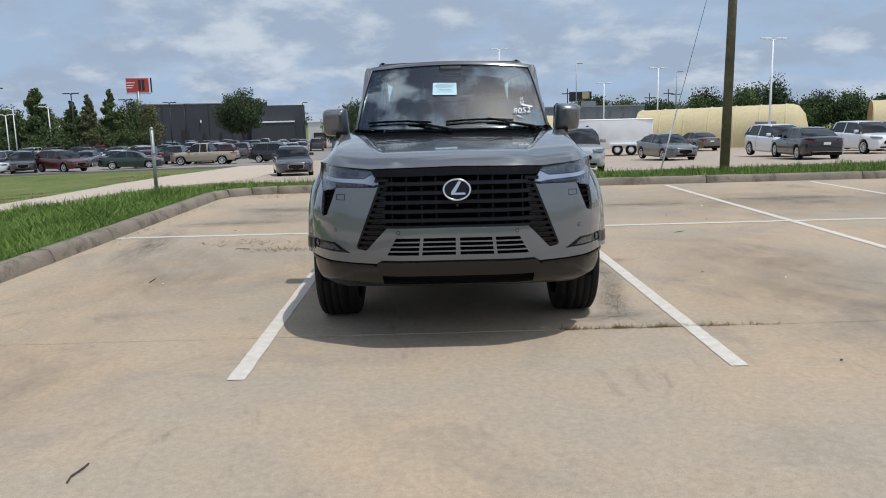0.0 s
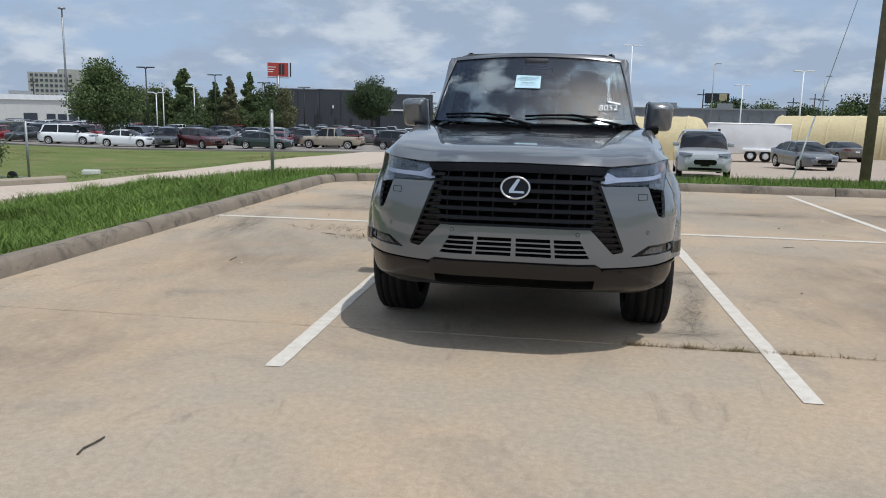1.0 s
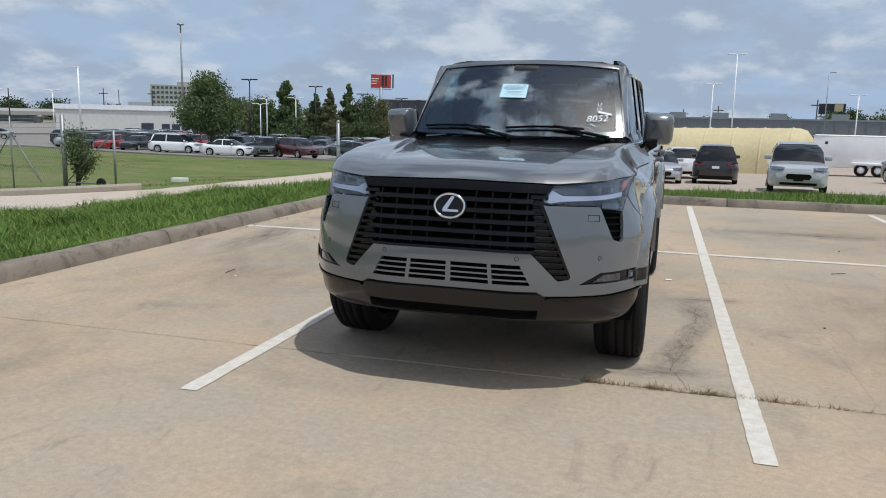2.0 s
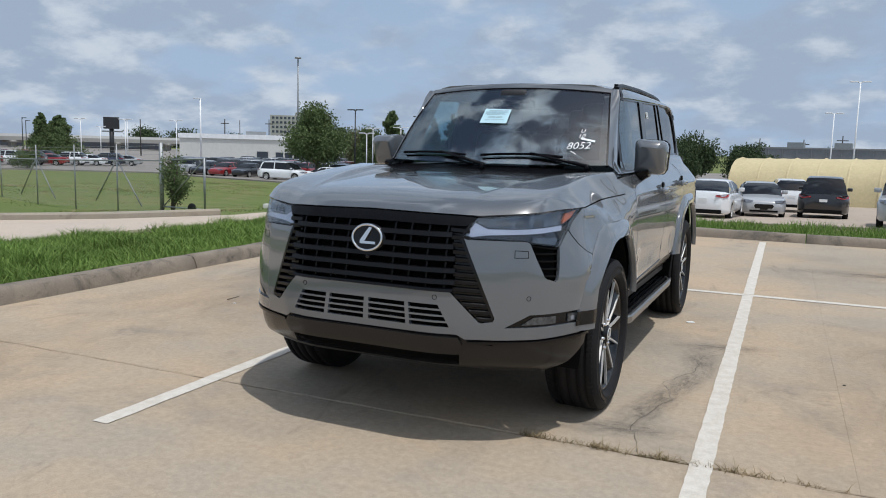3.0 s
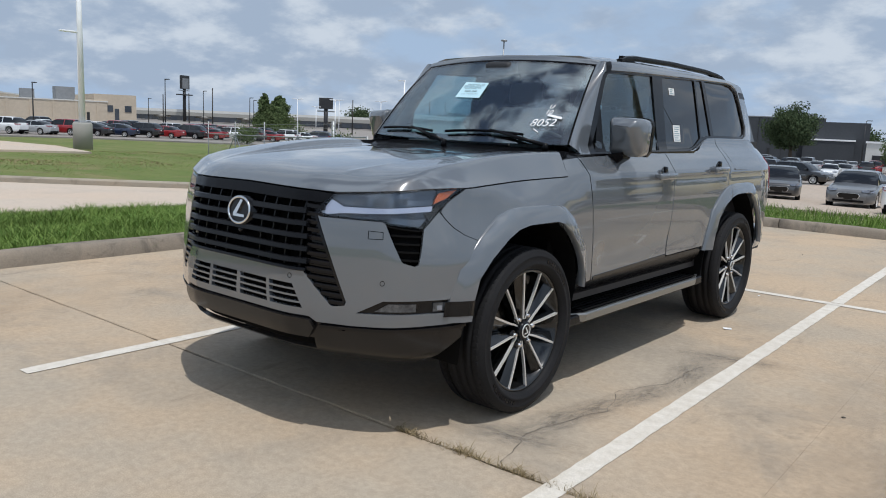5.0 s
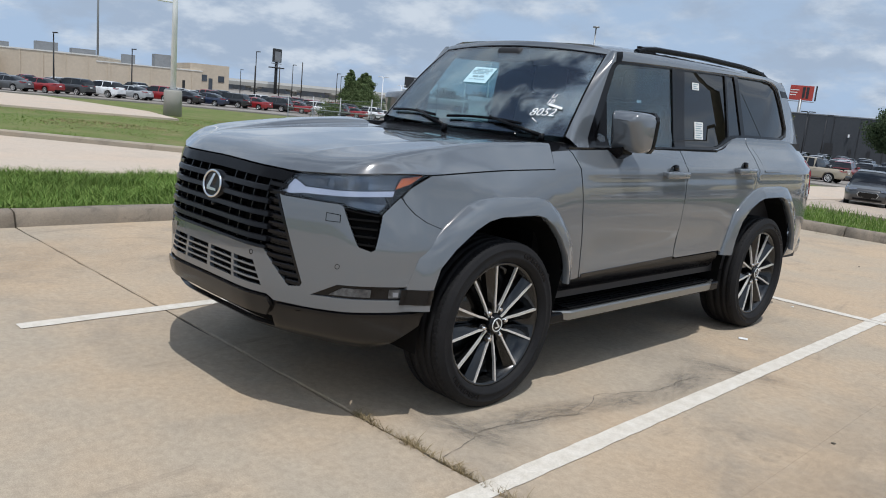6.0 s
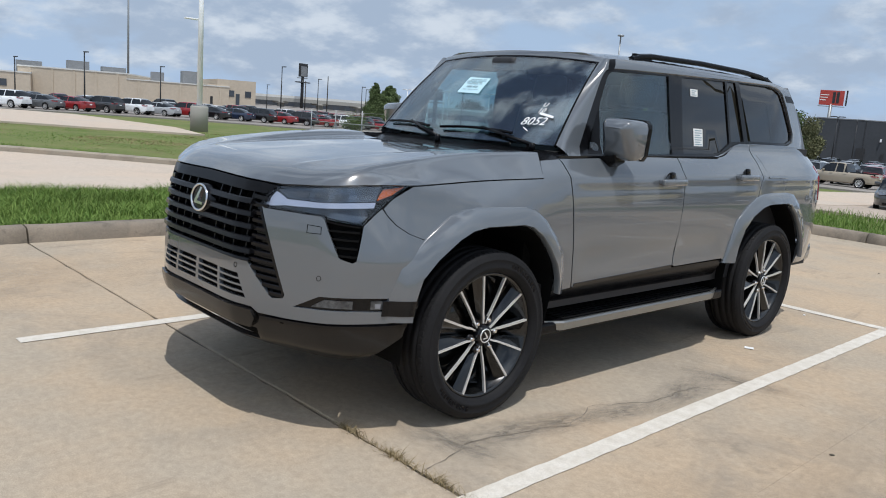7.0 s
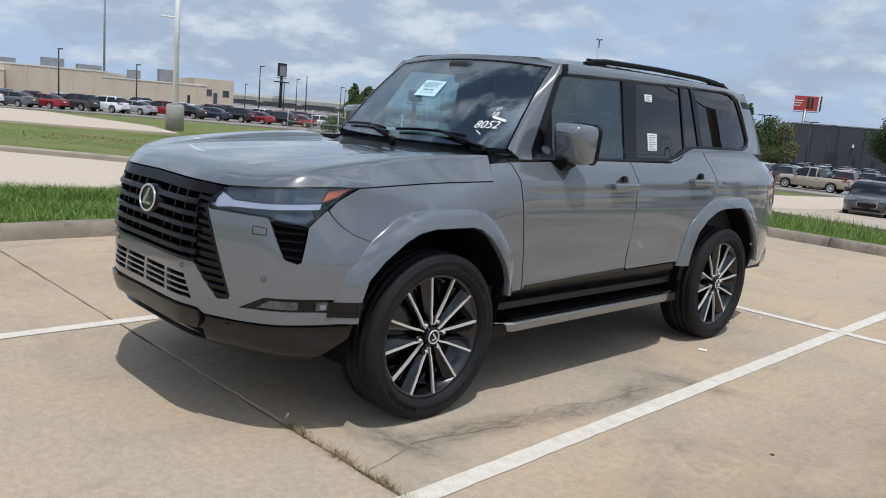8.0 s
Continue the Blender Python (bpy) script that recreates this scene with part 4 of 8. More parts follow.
def hood_lines(y):
    """Inner crease and outer shoulder crease, as distances from the middle."""
    return float(np.interp(y, (-0.82, -0.60, 0.05, 0.40), (0.445, 0.487, 0.610, 0.660))), hood_edge(max(y, -0.466))[0] - float(np.interp(y, (-0.8, -0.4, 0.35), (0.125, 0.115, 0.090)))


def hood_z(x, y):
    a = abs(x)
    xe, ze = hood_edge(max(y, -0.466))
    lipz = float(np.interp(a, (0, 0.40, 0.52, 0.70, 0.88), (1.101, 1.094, 1.089, 1.103, 1.121)))
    t = max(0.0, y - hood_front(min(a, 0.87)))
    # a steep blunt face behind the lip, then a long gentle top
    face = 0.084 * math.tanh(t / 0.085)
    u = max(0.0, t - 0.13)
    rise = face + 0.195 * u - 0.105 * u * u
    sunk = face + 0.122 * u - 0.052 * u * u
    xc, xr = hood_lines(y)
    z = lipz + sunk + (rise - sunk) * step01(xc - 0.018, xc + 0.018, a)
    z -= 0.010 * step01(xc + 0.03, xr, a) * min(1.0, u / 0.3)
    if a > xr:
        w = min(1.0, (a - xr) / (xe - xr))
        top = lipz + rise - 0.010 * min(1.0, u / 0.3)
        soft = 0.16
        fall = (w * w / (2 * soft) if w < soft else w - soft / 2) / (1 - soft / 2)
        z = top + (ze - top) * fall
    return z


def hood_skin():
    bm = bmesh.new()
    rows = []
    fr = [0, 0.008, 0.02, 0.035, 0.055, 0.08, 0.10, 0.115, 0.13, 0.16, 0.20, 0.25, 0.30] + [0.30 + 0.70 * (i + 1) / 20 for i in range(20)]
    for f in fr:
        xc, xr = hood_lines(-0.90 + 1.28 * f)
        cols = [xc * i / 9 * 0.94 for i in range(9)] + [xc - 0.026 + 0.052 * i / 5 for i in range(6)]
        cols += [cols[-1] + (xr - cols[-1]) * (i + 1) / 5 for i in range(5)]
        ye = -0.466 + 0.792 * f
        xe = hood_edge(ye)[0]
        cols += [xr + (xe - xr) * (1 - (1 - (i + 1) / 12) ** 1.5) for i in range(12)]
        row = []
        for x in [-c for c in reversed(cols[1:])] + cols:
            a = abs(x)
            back = float(np.interp(a, (0, 0.3, 0.6, 0.78, 0.86, 0.90, 0.92), (0.42, 0.415, 0.40, 0.372, 0.345, 0.330, 0.328)))
            front = hood_front(min(a, FLANK_X)) + 0.004
            y = front + (back - front) * f
            if a == cols[-1]:
                y = ye
            row.append(bm.verts.new((x, y, hood_edge(y)[1] if a == cols[-1] else hood_z(x, y))))
        rows.append(row)
    for p, q in zip(rows, rows[1:]):
        for i in range(len(p) - 1):
            bm.faces.new((p[i], p[i + 1], q[i + 1], q[i])).smooth = True
    bm.normal_update()
    rim = rows[0] + [r[-1] for r in rows[1:]] + rows[-1][-2::-1] + [r[0] for r in rows[-2:0:-1]]
    top = [bm.verts.new(v.co) for v in rim]
    low = [bm.verts.new(v.co + Vector((-math.copysign(0.016, v.co.x) if abs(v.co.x) > 0.8 else 0, 0.020 if v.co.y < -0.3 else -0.01, -0.009))) for v in rim]
    for i in range(len(rim)):
        j = (i + 1) % len(rim)
        bm.faces.new((top[i], low[i], low[j], top[j]))
    return bm


part("hood", hood_skin(), M["body"], suv)
# hidden black sheet added under the hood to stop sun leaking past its edge
tray = [(x, hood_front(x) + 0.055) for x in (-0.875 + 1.75 * i / 30 for i in range(31))] + [(0.875, -0.10), (-0.875, -0.10)]
part("radiator_cover", panel(tray, [], lambda u, v: Vector((u, v, 1.068)), 0.08, 0.02, Vector((0, 0, 1))), M["black_matte"], suv)

def side_part(name, pts, sg, off, thick, material, d=0.05, holes=(), fun=side_x, parent=None, label=""):
    bm = panel(pts, holes, lambda u, v: Vector((sg * (fun(u, v) + off), u, v)), d, thick, Vector((sg, 0, 0)))
    return part(name, bm, material, parent or suv, label)


def wheel_curve(pts, dy):
    return [(y + dy, z) for y, z in pts]


ARCH_OUT_F = [(-0.610, 0.548), (-0.600, 0.66), (-0.555, 0.775), (-0.425, 0.905), (-0.292, 0.995), (-0.21, 1.020), (-0.12, 1.030), (0.17, 1.027), (0.245, 1.012), (0.33, 0.955), (0.415, 0.87), (0.485, 0.78), (0.515, 0.66), (0.520, 0.575)]
ARCH_IN_F = [(-0.500, 0.548), (-0.490, 0.63), (-0.455, 0.73), (-0.385, 0.805), (-0.270, 0.888), (-0.19, 0.925), (-0.10, 0.940), (0.14, 0.940), (0.21, 0.925), (0.285, 0.880), (0.352, 0.815), (0.415, 0.730), (0.445, 0.65), (0.450, 0.575)]
ARCH_OUT_R = [(-0.655, 0.595), (-0.625, 0.72), (-0.57, 0.875), (-0.455, 0.965), (-0.33, 1.024), (-0.25, 1.045), (-0.12, 1.053), (0.13, 1.053), (0.23, 1.04), (0.34, 0.97), (0.44, 0.87), (0.515, 0.76), (0.545, 0.65), (0.55, 0.56)]
ARCH_IN_R = [(-0.56, 0.595), (-0.535, 0.70), (-0.475, 0.815), (-0.375, 0.90), (-0.26, 0.95), (-0.18, 0.968), (-0.10, 0.972), (0.10, 0.972), (0.18, 0.958), (0.27, 0.90), (0.36, 0.815), (0.43, 0.72), (0.465, 0.64), (0.47, 0.56)]


def mid(a, b, f):
    return [(p[0] + (q[0] - p[0]) * f, p[1] + (q[1] - p[1]) * f) for p, q in zip(a, b)]


WB = 2.85
FM = mid(ARCH_OUT_F, ARCH_IN_F, 0.55)
RM = wheel_curve(mid(ARCH_OUT_R, ARCH_IN_R, 0.55), WB)
SEAM = [(float(nose(arc(sx), sz).y) + 0.008, sz) for sx, sz in ((0.951, 0.892), (0.940, 0.925), (0.926, 0.958), (0.913, 0.991), (0.899, 1.024))]
FENDER = [(-0.466, 1.119), (-0.2, 1.132), (0.326, 1.155), (0.335, 1.20), (0.35, 1.240), (0.476, 1.250), (0.490, 1.235), (0.508, 1.165), (0.598, 0.585), (0.47, 0.577)] + [p for p in reversed(FM[3:-1])] + SEAM + [(SEAM[-1][0] + 0.035, 1.060), (-0.515, 1.092)]
DOOR_F = [(0.486, 1.251), (0.75, 1.258), (1.2, 1.272), (1.622, 1.280), (1.600, 1.20), (1.586, 1.05), (1.570, 0.63), (1.560, 0.618), (0.70, 0.590), (0.612, 0.586), (0.604, 0.600), (0.516, 1.165), (0.499, 1.235)]
DOOR_R = [(1.632, 1.280), (2.12, 1.280), (2.20, 1.287), (2.28, 1.303), (2.44, 1.358), (2.50, 1.370), (2.625, 1.374), (2.630, 1.30), (2.60, 1.16), (2.54, 1.03), (2.50, 1.00)] + [(y, z) for y, z in reversed(RM[:4])] + [(2.165, 0.628), (1.60, 0.620), (1.580, 0.63), (1.595, 1.05), (1.609, 1.20)]
QUARTER = [(2.636, 1.374), (3.26, 1.374), (3.40, 1.372), (3.68, 1.30), (3.70, 1.20), (3.74, 1.0), (3.77, 0.80), (3.77, 0.62), (3.74, 0.50), (3.34, 0.50)] + [(y, z) for y, z in reversed(RM[3:])] + [(2.515, 1.00), (2.55, 1.03), (2.61, 1.16), (2.640, 1.30)]
DLO = [(0.750, 1.264), (0.985, 1.708), (1.020, 1.738), (1.080, 1.752), (1.35, 1.763), (1.7, 1.774), (2.5, 1.797), (3.00, 1.806), (3.10, 1.796), (3.19, 1.755), (3.27, 1.66), (3.395, 1.47), (3.385, 1.405), (3.27, 1.378), (2.66, 1.378), (2.50, 1.374), (2.44, 1.362), (2.28, 1.307), (2.20, 1.291), (2.12, 1.284), (1.2, 1.276)]


def upper_x(y, z):
    low = 0.80 - 0.165 * (z - 1.30) if z > 1.30 else 0.80 + (1.30 - z) * 0.9
    return low - 0.05 * max(0, (y - 3.0) / 0.6) ** 2 - 0.032 * step01(1.3, 0.8, y) - 0.10 * max(0.0, (z - 1.77) / 0.07) ** 2 * 0.5


def flare_section(yo, zo, dy):
    """The flare's section from its outer groove to the turned-in lip: share of the way inwards, and x."""
    xo = side_x(yo, zo)
    xf = 0.988 if dy else 0.988 - 0.012 * step01(-0.3, -0.6, yo)
    kf = 1.0 if dy else step01(-0.62, -0.38, yo)
    x0 = xo + 0.003 + 0.009 * kf
    return ((0.0, xo - 0.012), (0.0, xo + 0.001 + 0.005 * kf), (0.05, x0), (0.35, x0 + (xf - x0) * 0.45), (0.65, x0 + (xf - x0) * 0.80), (0.93, xf), (1.0, xf - 0.008), (1.0, xf - 0.035))


WIN_F = [(0.84, 1.276), (1.040, 1.705), (1.062, 1.726), (1.105, 1.737), (1.640, 1.757), (1.655, 1.288)]
WIN_R = [(1.790, 1.293), (1.790, 1.760), (2.335, 1.778), (2.385, 1.372), (2.27, 1.318), (2.19, 1.302)]
WIN_V = [(2.408, 1.378), (2.360, 1.779), (2.478, 1.783), (2.590, 1.392), (2.48, 1.386)]
WIN_Q = [(2.648, 1.396), (2.530, 1.786), (2.98, 1.793), (3.075, 1.783), (3.160, 1.745), (3.235, 1.66), (3.365, 1.47), (3.358, 1.42), (3.27, 1.396)]
for sg in (1, -1):
    side_part("front_fender", FENDER, sg, 0, 0.02, M["body"])
    # matte backing added to block sun leaking through the bumper seam
    side_part("inner_fender", [(-0.60, 0.86), (-0.36, 0.93), (-0.30, 1.10), (-0.56, 1.075), (-0.66, 1.03)], sg, -0.030, 0.02, M["black_matte"])
    side_part("fender_seam", [(a[0] - 0.008, a[1]) for a in SEAM] + [(a[0] - 0.0045, a[1]) for a in reversed(SEAM)], sg, 0.0015, 0.003, M["black_matte"], 0.02)
    door = side_part("front_door", DOOR_F, sg, 0, 0.03, M["body"])
    rdoor = side_part("rear_door", DOOR_R, sg, 0, 0.03, M["body"])
    side_part("quarter_panel", QUARTER, sg, 0, 0.02, M["body"])
    ring = [(0.645, 1.254), (0.80, 1.47), (1.045, 1.803), (1.40, 1.822), (2.0, 1.832), (2.6, 1.836), (3.10, 1.828), (3.33, 1.790), (3.50, 1.62), (3.63, 1.42), (3.705, 1.300), (3.42, 1.366), (3.27, 1.368), (2.50, 1.364), (2.44, 1.352), (2.28, 1.297), (2.12, 1.274), (1.2, 1.266), (0.72, 1.256)]
    side_part("pillar_frame", ring, sg, 0, 0.03, M["body"], 0.06, [DLO], upper_x)
    side_part("mirror_sail", [(0.842, 1.278), (0.965, 1.278), (0.965, 1.545)], sg, -0.011, 0.012, M["black_satin"], 0.06, (), upper_x)
    trim = side_part("window_trim", DLO, sg, -0.010, 0.02, M["black_gloss"], 0.06, [WIN_F, WIN_R, WIN_V, WIN_Q], upper_x)
    for nm, pts, mt, par in (("front_door_glass", WIN_F, M["side_glass"], door), ("rear_door_glass", WIN_R, M["dark_glass"], rdoor), ("vent_glass", WIN_V, M["dark_glass"], rdoor), ("quarter_glass", WIN_Q, M["dark_glass"], suv)):
        g = side_part(nm, pts, sg, -0.018, 0.005, mt, 0.12, (), upper_x, parent=par)
        g.visible_shadow = False
    # belt line strip in black
    side_part("belt_moulding", [(0.50, 1.256), (0.74, 1.258), (1.2, 1.268), (2.12, 1.277), (2.12, 1.286), (1.2, 1.278), (0.74, 1.268), (0.50, 1.266)], sg, 0.0, 0.02, M["black_gloss"], 0.06, (), lambda y, z: 0.856)
    # roof pillar patch in dark grey
    side_part("pillar_cap", [(1.030, 1.735), (1.058, 1.800), (1.11, 1.806), (1.078, 1.742)], sg, 0.002, 0.006, M["black_satin"], 0.05, (), upper_x)
    side_part("rear_pillar_cap", [(3.235, 1.745), (3.36, 1.745), (3.43, 1.70), (3.27, 1.70)], sg, 0.002, 0.006, M["black_satin"], 0.05, (), upper_x)
    # rocker and lower door cladding
    side_part("rocker", [(0.47, 0.43), (2.26, 0.43), (2.22, 0.52), (2.185, 0.617), (1.58, 0.612), (0.70, 0.582), (0.46, 0.573)], sg, -0.010, 0.05, M["black_satin"], 0.06, (), lambda y, z: 0.80 + 0.145 * step01(0.38, 0.62, z))
    side_part("door_moulding", [(0.62, 0.585), (1.565, 0.613), (1.565, 0.632), (0.62, 0.604)], sg, 0.004, 0.01, M["bronze"], 0.06)
    # wheel-arch flares with a turned-in lip
    for out_c, in_c, dy in ((ARCH_OUT_F, ARCH_IN_F, 0.0), (ARCH_OUT_R, ARCH_IN_R, WB)):
        bm = bmesh.new()
        rows = []
        for (yo, zo), (yi, zi) in zip(wheel_curve(out_c, dy), wheel_curve(in_c, dy)):
            row = [bm.verts.new((sg * x, yo + (yi - yo) * f, zo + (zi - zo) * f)) for f, x in flare_section(yo, zo, dy)]
            rows.append(row)
        for a, b in zip(rows, rows[1:]):
            for k in range(7):
                bm.faces.new((a[k], a[k + 1], b[k + 1], b[k]) if sg * 1 > 0 else (b[k], b[k + 1], a[k + 1], a[k])).smooth = True
        bmesh.ops.recalc_face_normals(bm, faces=bm.faces)
        bmesh.ops.subdivide_edges(bm, edges=[e for e in bm.edges if abs((e.verts[0].co - e.verts[1].co).length) > 0.09], cuts=1, use_grid_fill=True)
        part("arch_flare", smooth(bm, 50), M["body"], suv)
        # liner
        bm = bmesh.new()
        rows = [[bm.verts.new((sg * x, y + dy, z)) for x in (0.93, 0.55)] for y, z in [(p[0] * 1.02, p[1] + 0.01) for p in in_c]]
        rows.insert(0, [bm.verts.new((sg * x, in_c[0][0] + dy, 0.33)) for x in (0.90, 0.55)])
        rows.append([bm.verts.new((sg * x, in_c[-1][0] + dy, 0.33)) for x in (0.90, 0.55)])
        for a, b in zip(rows, rows[1:]):
            bm.faces.new((a[0], a[1], b[1], b[0]))
        part("wheel_liner", bm, M["black_matte"], suv)
    bm = bmesh.new()
    rows = []
    for z in (0.576, 0.60, 0.62, 0.642):
        yo = float(np.interp(z, [p[1] for p in ARCH_OUT_F[:4]], [p[0] for p in ARCH_OUT_F[:4]]))
        yi = float(np.interp(z, [p[1] for p in ARCH_IN_F[:4]], [p[0] for p in ARCH_IN_F[:4]]))
        ahead = [(-0.22, side_x(yo - 0.024, z) + 0.002), (-0.08, side_x(yo - 0.009, z) + 0.003)]
        rows.append([bm.verts.new((sg * (x + 0.003), yo + (yi - yo) * f, z)) for f, x in ahead + list(flare_section(yo, z, 0.0))[1:]])
    for p, q in zip(rows, rows[1:]):
        for k in range(8):
            bm.faces.new((p[k], p[k + 1], q[k + 1], q[k])).smooth = True
    bmesh.ops.recalc_face_normals(bm, faces=bm.faces)
    part("arch_band", bm, M["black_gloss"], suv)
    # running board: ribbed top, bright edge
    step_b = part("running_board", box(*sorted((sg * 0.72, sg * 0.935))[:1], 0.36, 0.345, sorted((sg * 0.72, sg * 0.935))[1], 2.27, 0.405, 0.012, 2), M["black_satin"], suv, "black ribbed running board with bright edge")
    edge = bmesh.new()
    prof = ((0.930, 0.408), (0.945, 0.408), (0.955, 0.400), (0.951, 0.362), (0.940, 0.356), (0.930, 0.358))
    ends = [[edge.verts.new((sg * (x - off_x), y, z)) for x, z in prof] for y, off_x in ((0.40, 0.07), (0.565, 0.0), (2.10, 0.0), (2.26, 0.05))]
    for a, b in zip(ends, ends[1:]):
        for k in range(6):
            edge.faces.new((a[k], a[(k + 1) % 6], b[(k + 1) % 6], b[k]))
    edge.faces.new(ends[0])
    edge.faces.new(ends[-1])
    bmesh.ops.recalc_face_normals(edge, faces=edge.faces)
    part("step_edge", edge, M["step_metal"], step_b)
    for r in range(5):
        xr = 0.76 + r * 0.034
        part("tread_rib", box(min(sg * xr, sg * (xr + 0.016)), 0.60, 0.405, max(sg * xr, sg * (xr + 0.016)), 2.2, 0.4105, 0.002), M["black_matte"], step_b)
    # door handles: cup, grip, keyhole cap
    for hy, hz, par in ((1.435, 1.137, door), (2.35, 1.162, rdoor)):
        xs = side_x(hy, hz)
        cup = lathe([(0.0, -0.012), (0.030, -0.010), (0.044, 0.0012), (0.050, 0.002)], 24, "x")
        for v in cup.verts:
            v.co = Vector((sg * (xs + v.co.x), hy + v.co.y * 1.25, hz + 0.012 + v.co.z * 0.95))
        bmesh.ops.recalc_face_normals(cup, faces=cup.faces)
        part("handle_cup", cup, M["body"], par)
        g = box(xs + 0.016, hy - 0.125, hz - 0.021, xs + 0.044, hy + 0.125, hz + 0.019, 0.012, 3)
        box(xs - 0.01, hy - 0.122, hz - 0.014, xs + 0.03, hy - 0.085, hz + 0.014, 0.006, 2, g)
        box(xs - 0.01, hy + 0.085, hz - 0.014, xs + 0.03, hy + 0.122, hz + 0.014, 0.006, 2, g)
        for v in g.verts:
            v.co.x *= sg
        bmesh.ops.recalc_face_normals(g, faces=g.faces)
        part("door_handle", smooth(g), M["body"], par)
        g = box(xs + 0.0, hy - 0.02, hz + 0.020, xs + 0.018, hy + 0.022, hz + 0.058, 0.008, 2)
        for v in g.verts:
            v.co.x *= sg
        bmesh.ops.recalc_face_normals(g, faces=g.faces)
        part("handle_cap", smooth(g), M["black_gloss"], par)
    # mirror: shell, dark back, glass, arm
    mirror = part("wing_mirror", bmesh.new(), M["body"], suv, "grey wing mirror on a black arm")
    g = bmesh.new()
    mp = []
    for f, y in ((0.55, 0.655), (0.86, 0.675), (0.97, 0.705), (1.0, 0.76), (0.99, 0.83), (0.95, 0.86)):
        ringm = []
        for kx, kz in ((-0.5, -0.38), (-0.46, 0.40), (-0.40, 0.49), (-0.30, 0.5), (0.36, 0.46), (0.46, 0.40), (0.5, 0.28), (0.46, -0.36), (0.40, -0.46), (0.30, -0.5), (-0.40, -0.5), (-0.48, -0.46)):
            ringm.append(g.verts.new((sg * (0.958 + kx * 0.205 * f), y + (0.045 * (0.5 - kz) if y < 0.72 else 0.0), 1.370 + kz * 0.222 * f)))
        mp.append(ringm)
    g.faces.new(mp[0])
    for a, b in zip(mp, mp[1:]):
        for k in range(12):
            g.faces.new((a[k], a[(k + 1) % 12], b[(k + 1) % 12], b[k]))
    g.faces.new(mp[-1][::-1])
    bmesh.ops.recalc_face_normals(g, faces=g.faces)
    bmesh.ops.bevel(g, geom=[e for e in g.edges if e.calc_face_angle(0) > 0.9], offset=0.008, segments=2, affect="EDGES")
    smooth(g, 40).to_mesh(mirror.data)
    g.free()
    g = loft([[(sg * (0.958 + kx * 0.208), y, 1.370 + kz * 0.226) for kx, kz in ((-0.49, -0.38), (-0.46, 0.40), (-0.36, 0.5), (0.36, 0.47), (0.47, 0.38), (0.5, 0.28), (0.46, -0.36), (0.36, -0.49), (-0.40, -0.5))] for y in (0.836, 0.866)])
    part("mirror_bezel", g, M["black_satin"], mirror)
    g = box(0.872, 0.862, 1.280, 1.044, 0.870, 1.460, 0.003)
    for v in g.verts:
        v.co.x *= sg
    bmesh.ops.recalc_face_normals(g, faces=g.faces)
    part("mirror_glass", g, M["chrome"], mirror)
    g = bmesh.new()
    arm = [[g.verts.new((sg * x, y, z)) for x, y, z in q] for q in (((0.845, 0.66, 1.26), (0.845, 0.86, 1.26), (0.845, 0.80, 1.185), (0.845, 0.72, 1.185)), ((0.91, 0.69, 1.275), (0.91, 0.83, 1.275), (0.91, 0.79, 1.215), (0.91, 0.73, 1.215)), ((0.955, 0.70, 1.285), (0.955, 0.82, 1.285), (0.955, 0.80, 1.245), (0.955, 0.72, 1.245)))]
    for a, b in zip(arm, arm[1:]):
        for k in range(4):
            g.faces.new((a[k], a[(k + 1) % 4], b[(k + 1) % 4], b[k]))
    g.faces.new(arm[0])
    g.faces.new(arm[-1])
    bmesh.ops.recalc_face_normals(g, faces=g.faces)
    part("mirror_arm", smooth(g, 40), M["black_satin"], mirror)
    mirror.location = (-sg * 0.008, 0.145, 0)
    # triangle behind the A-pillar, cowl corner
    g = panel([(0.40, 1.240), (0.64, 1.252), (0.66, 1.280), (0.54, 1.268)], [], lambda u, v: Vector((sg * (0.835 - 0.10 * step01(1.245, 1.28, v)), u, v)), 0.05, 0.02, Vector((sg, 0, 0.4)))
    part("cowl_corner", g, M["black_satin"], suv)
    # roof rail
    rail = bmesh.new()
    path = [(1.40, 1.846, 0.0), (1.47, 1.866, 0.0), (1.60, 1.880, 0), (2.2, 1.893, 0), (2.8, 1.889, 0), (3.02, 1.878, 0), (3.14, 1.862, 0), (3.22, 1.838, 0)]
    rr = [[rail.verts.new((sg * (0.597 + ox), y, z - 0.015 + oz * 0.9)) for ox, oz in ((-0.022, 0.0), (-0.020, 0.016), (0.0, 0.024), (0.020, 0.016), (0.022, 0.0), (0.018, -0.014), (-0.018, -0.014))] for y, z, _ in path]
    for a, b in zip(rr, rr[1:]):
        for k in range(7):
            rail.faces.new((a[k], a[(k + 1) % 7], b[(k + 1) % 7], b[k]))
    rail.faces.new(rr[0])
    rail.faces.new(rr[-1])
    for fy0, fy1 in ((1.44, 1.62), (2.96, 3.18)):
        box(min(sg * 0.572, sg * 0.598), fy0, 1.82, max(sg * 0.572, sg * 0.598), fy1, 1.872, 0.0, 1, rail)
    bmesh.ops.recalc_face_normals(rail, faces=rail.faces)
    part("roof_rail", smooth(rail, 40), M["black_satin"], suv)
    # tail lamp
    side_part("tail_lamp", [(3.62, 0.98), (3.70, 0.98), (3.68, 1.24), (3.62, 1.24)], sg, 0.004, 0.03, M["red_lens"], 0.05)

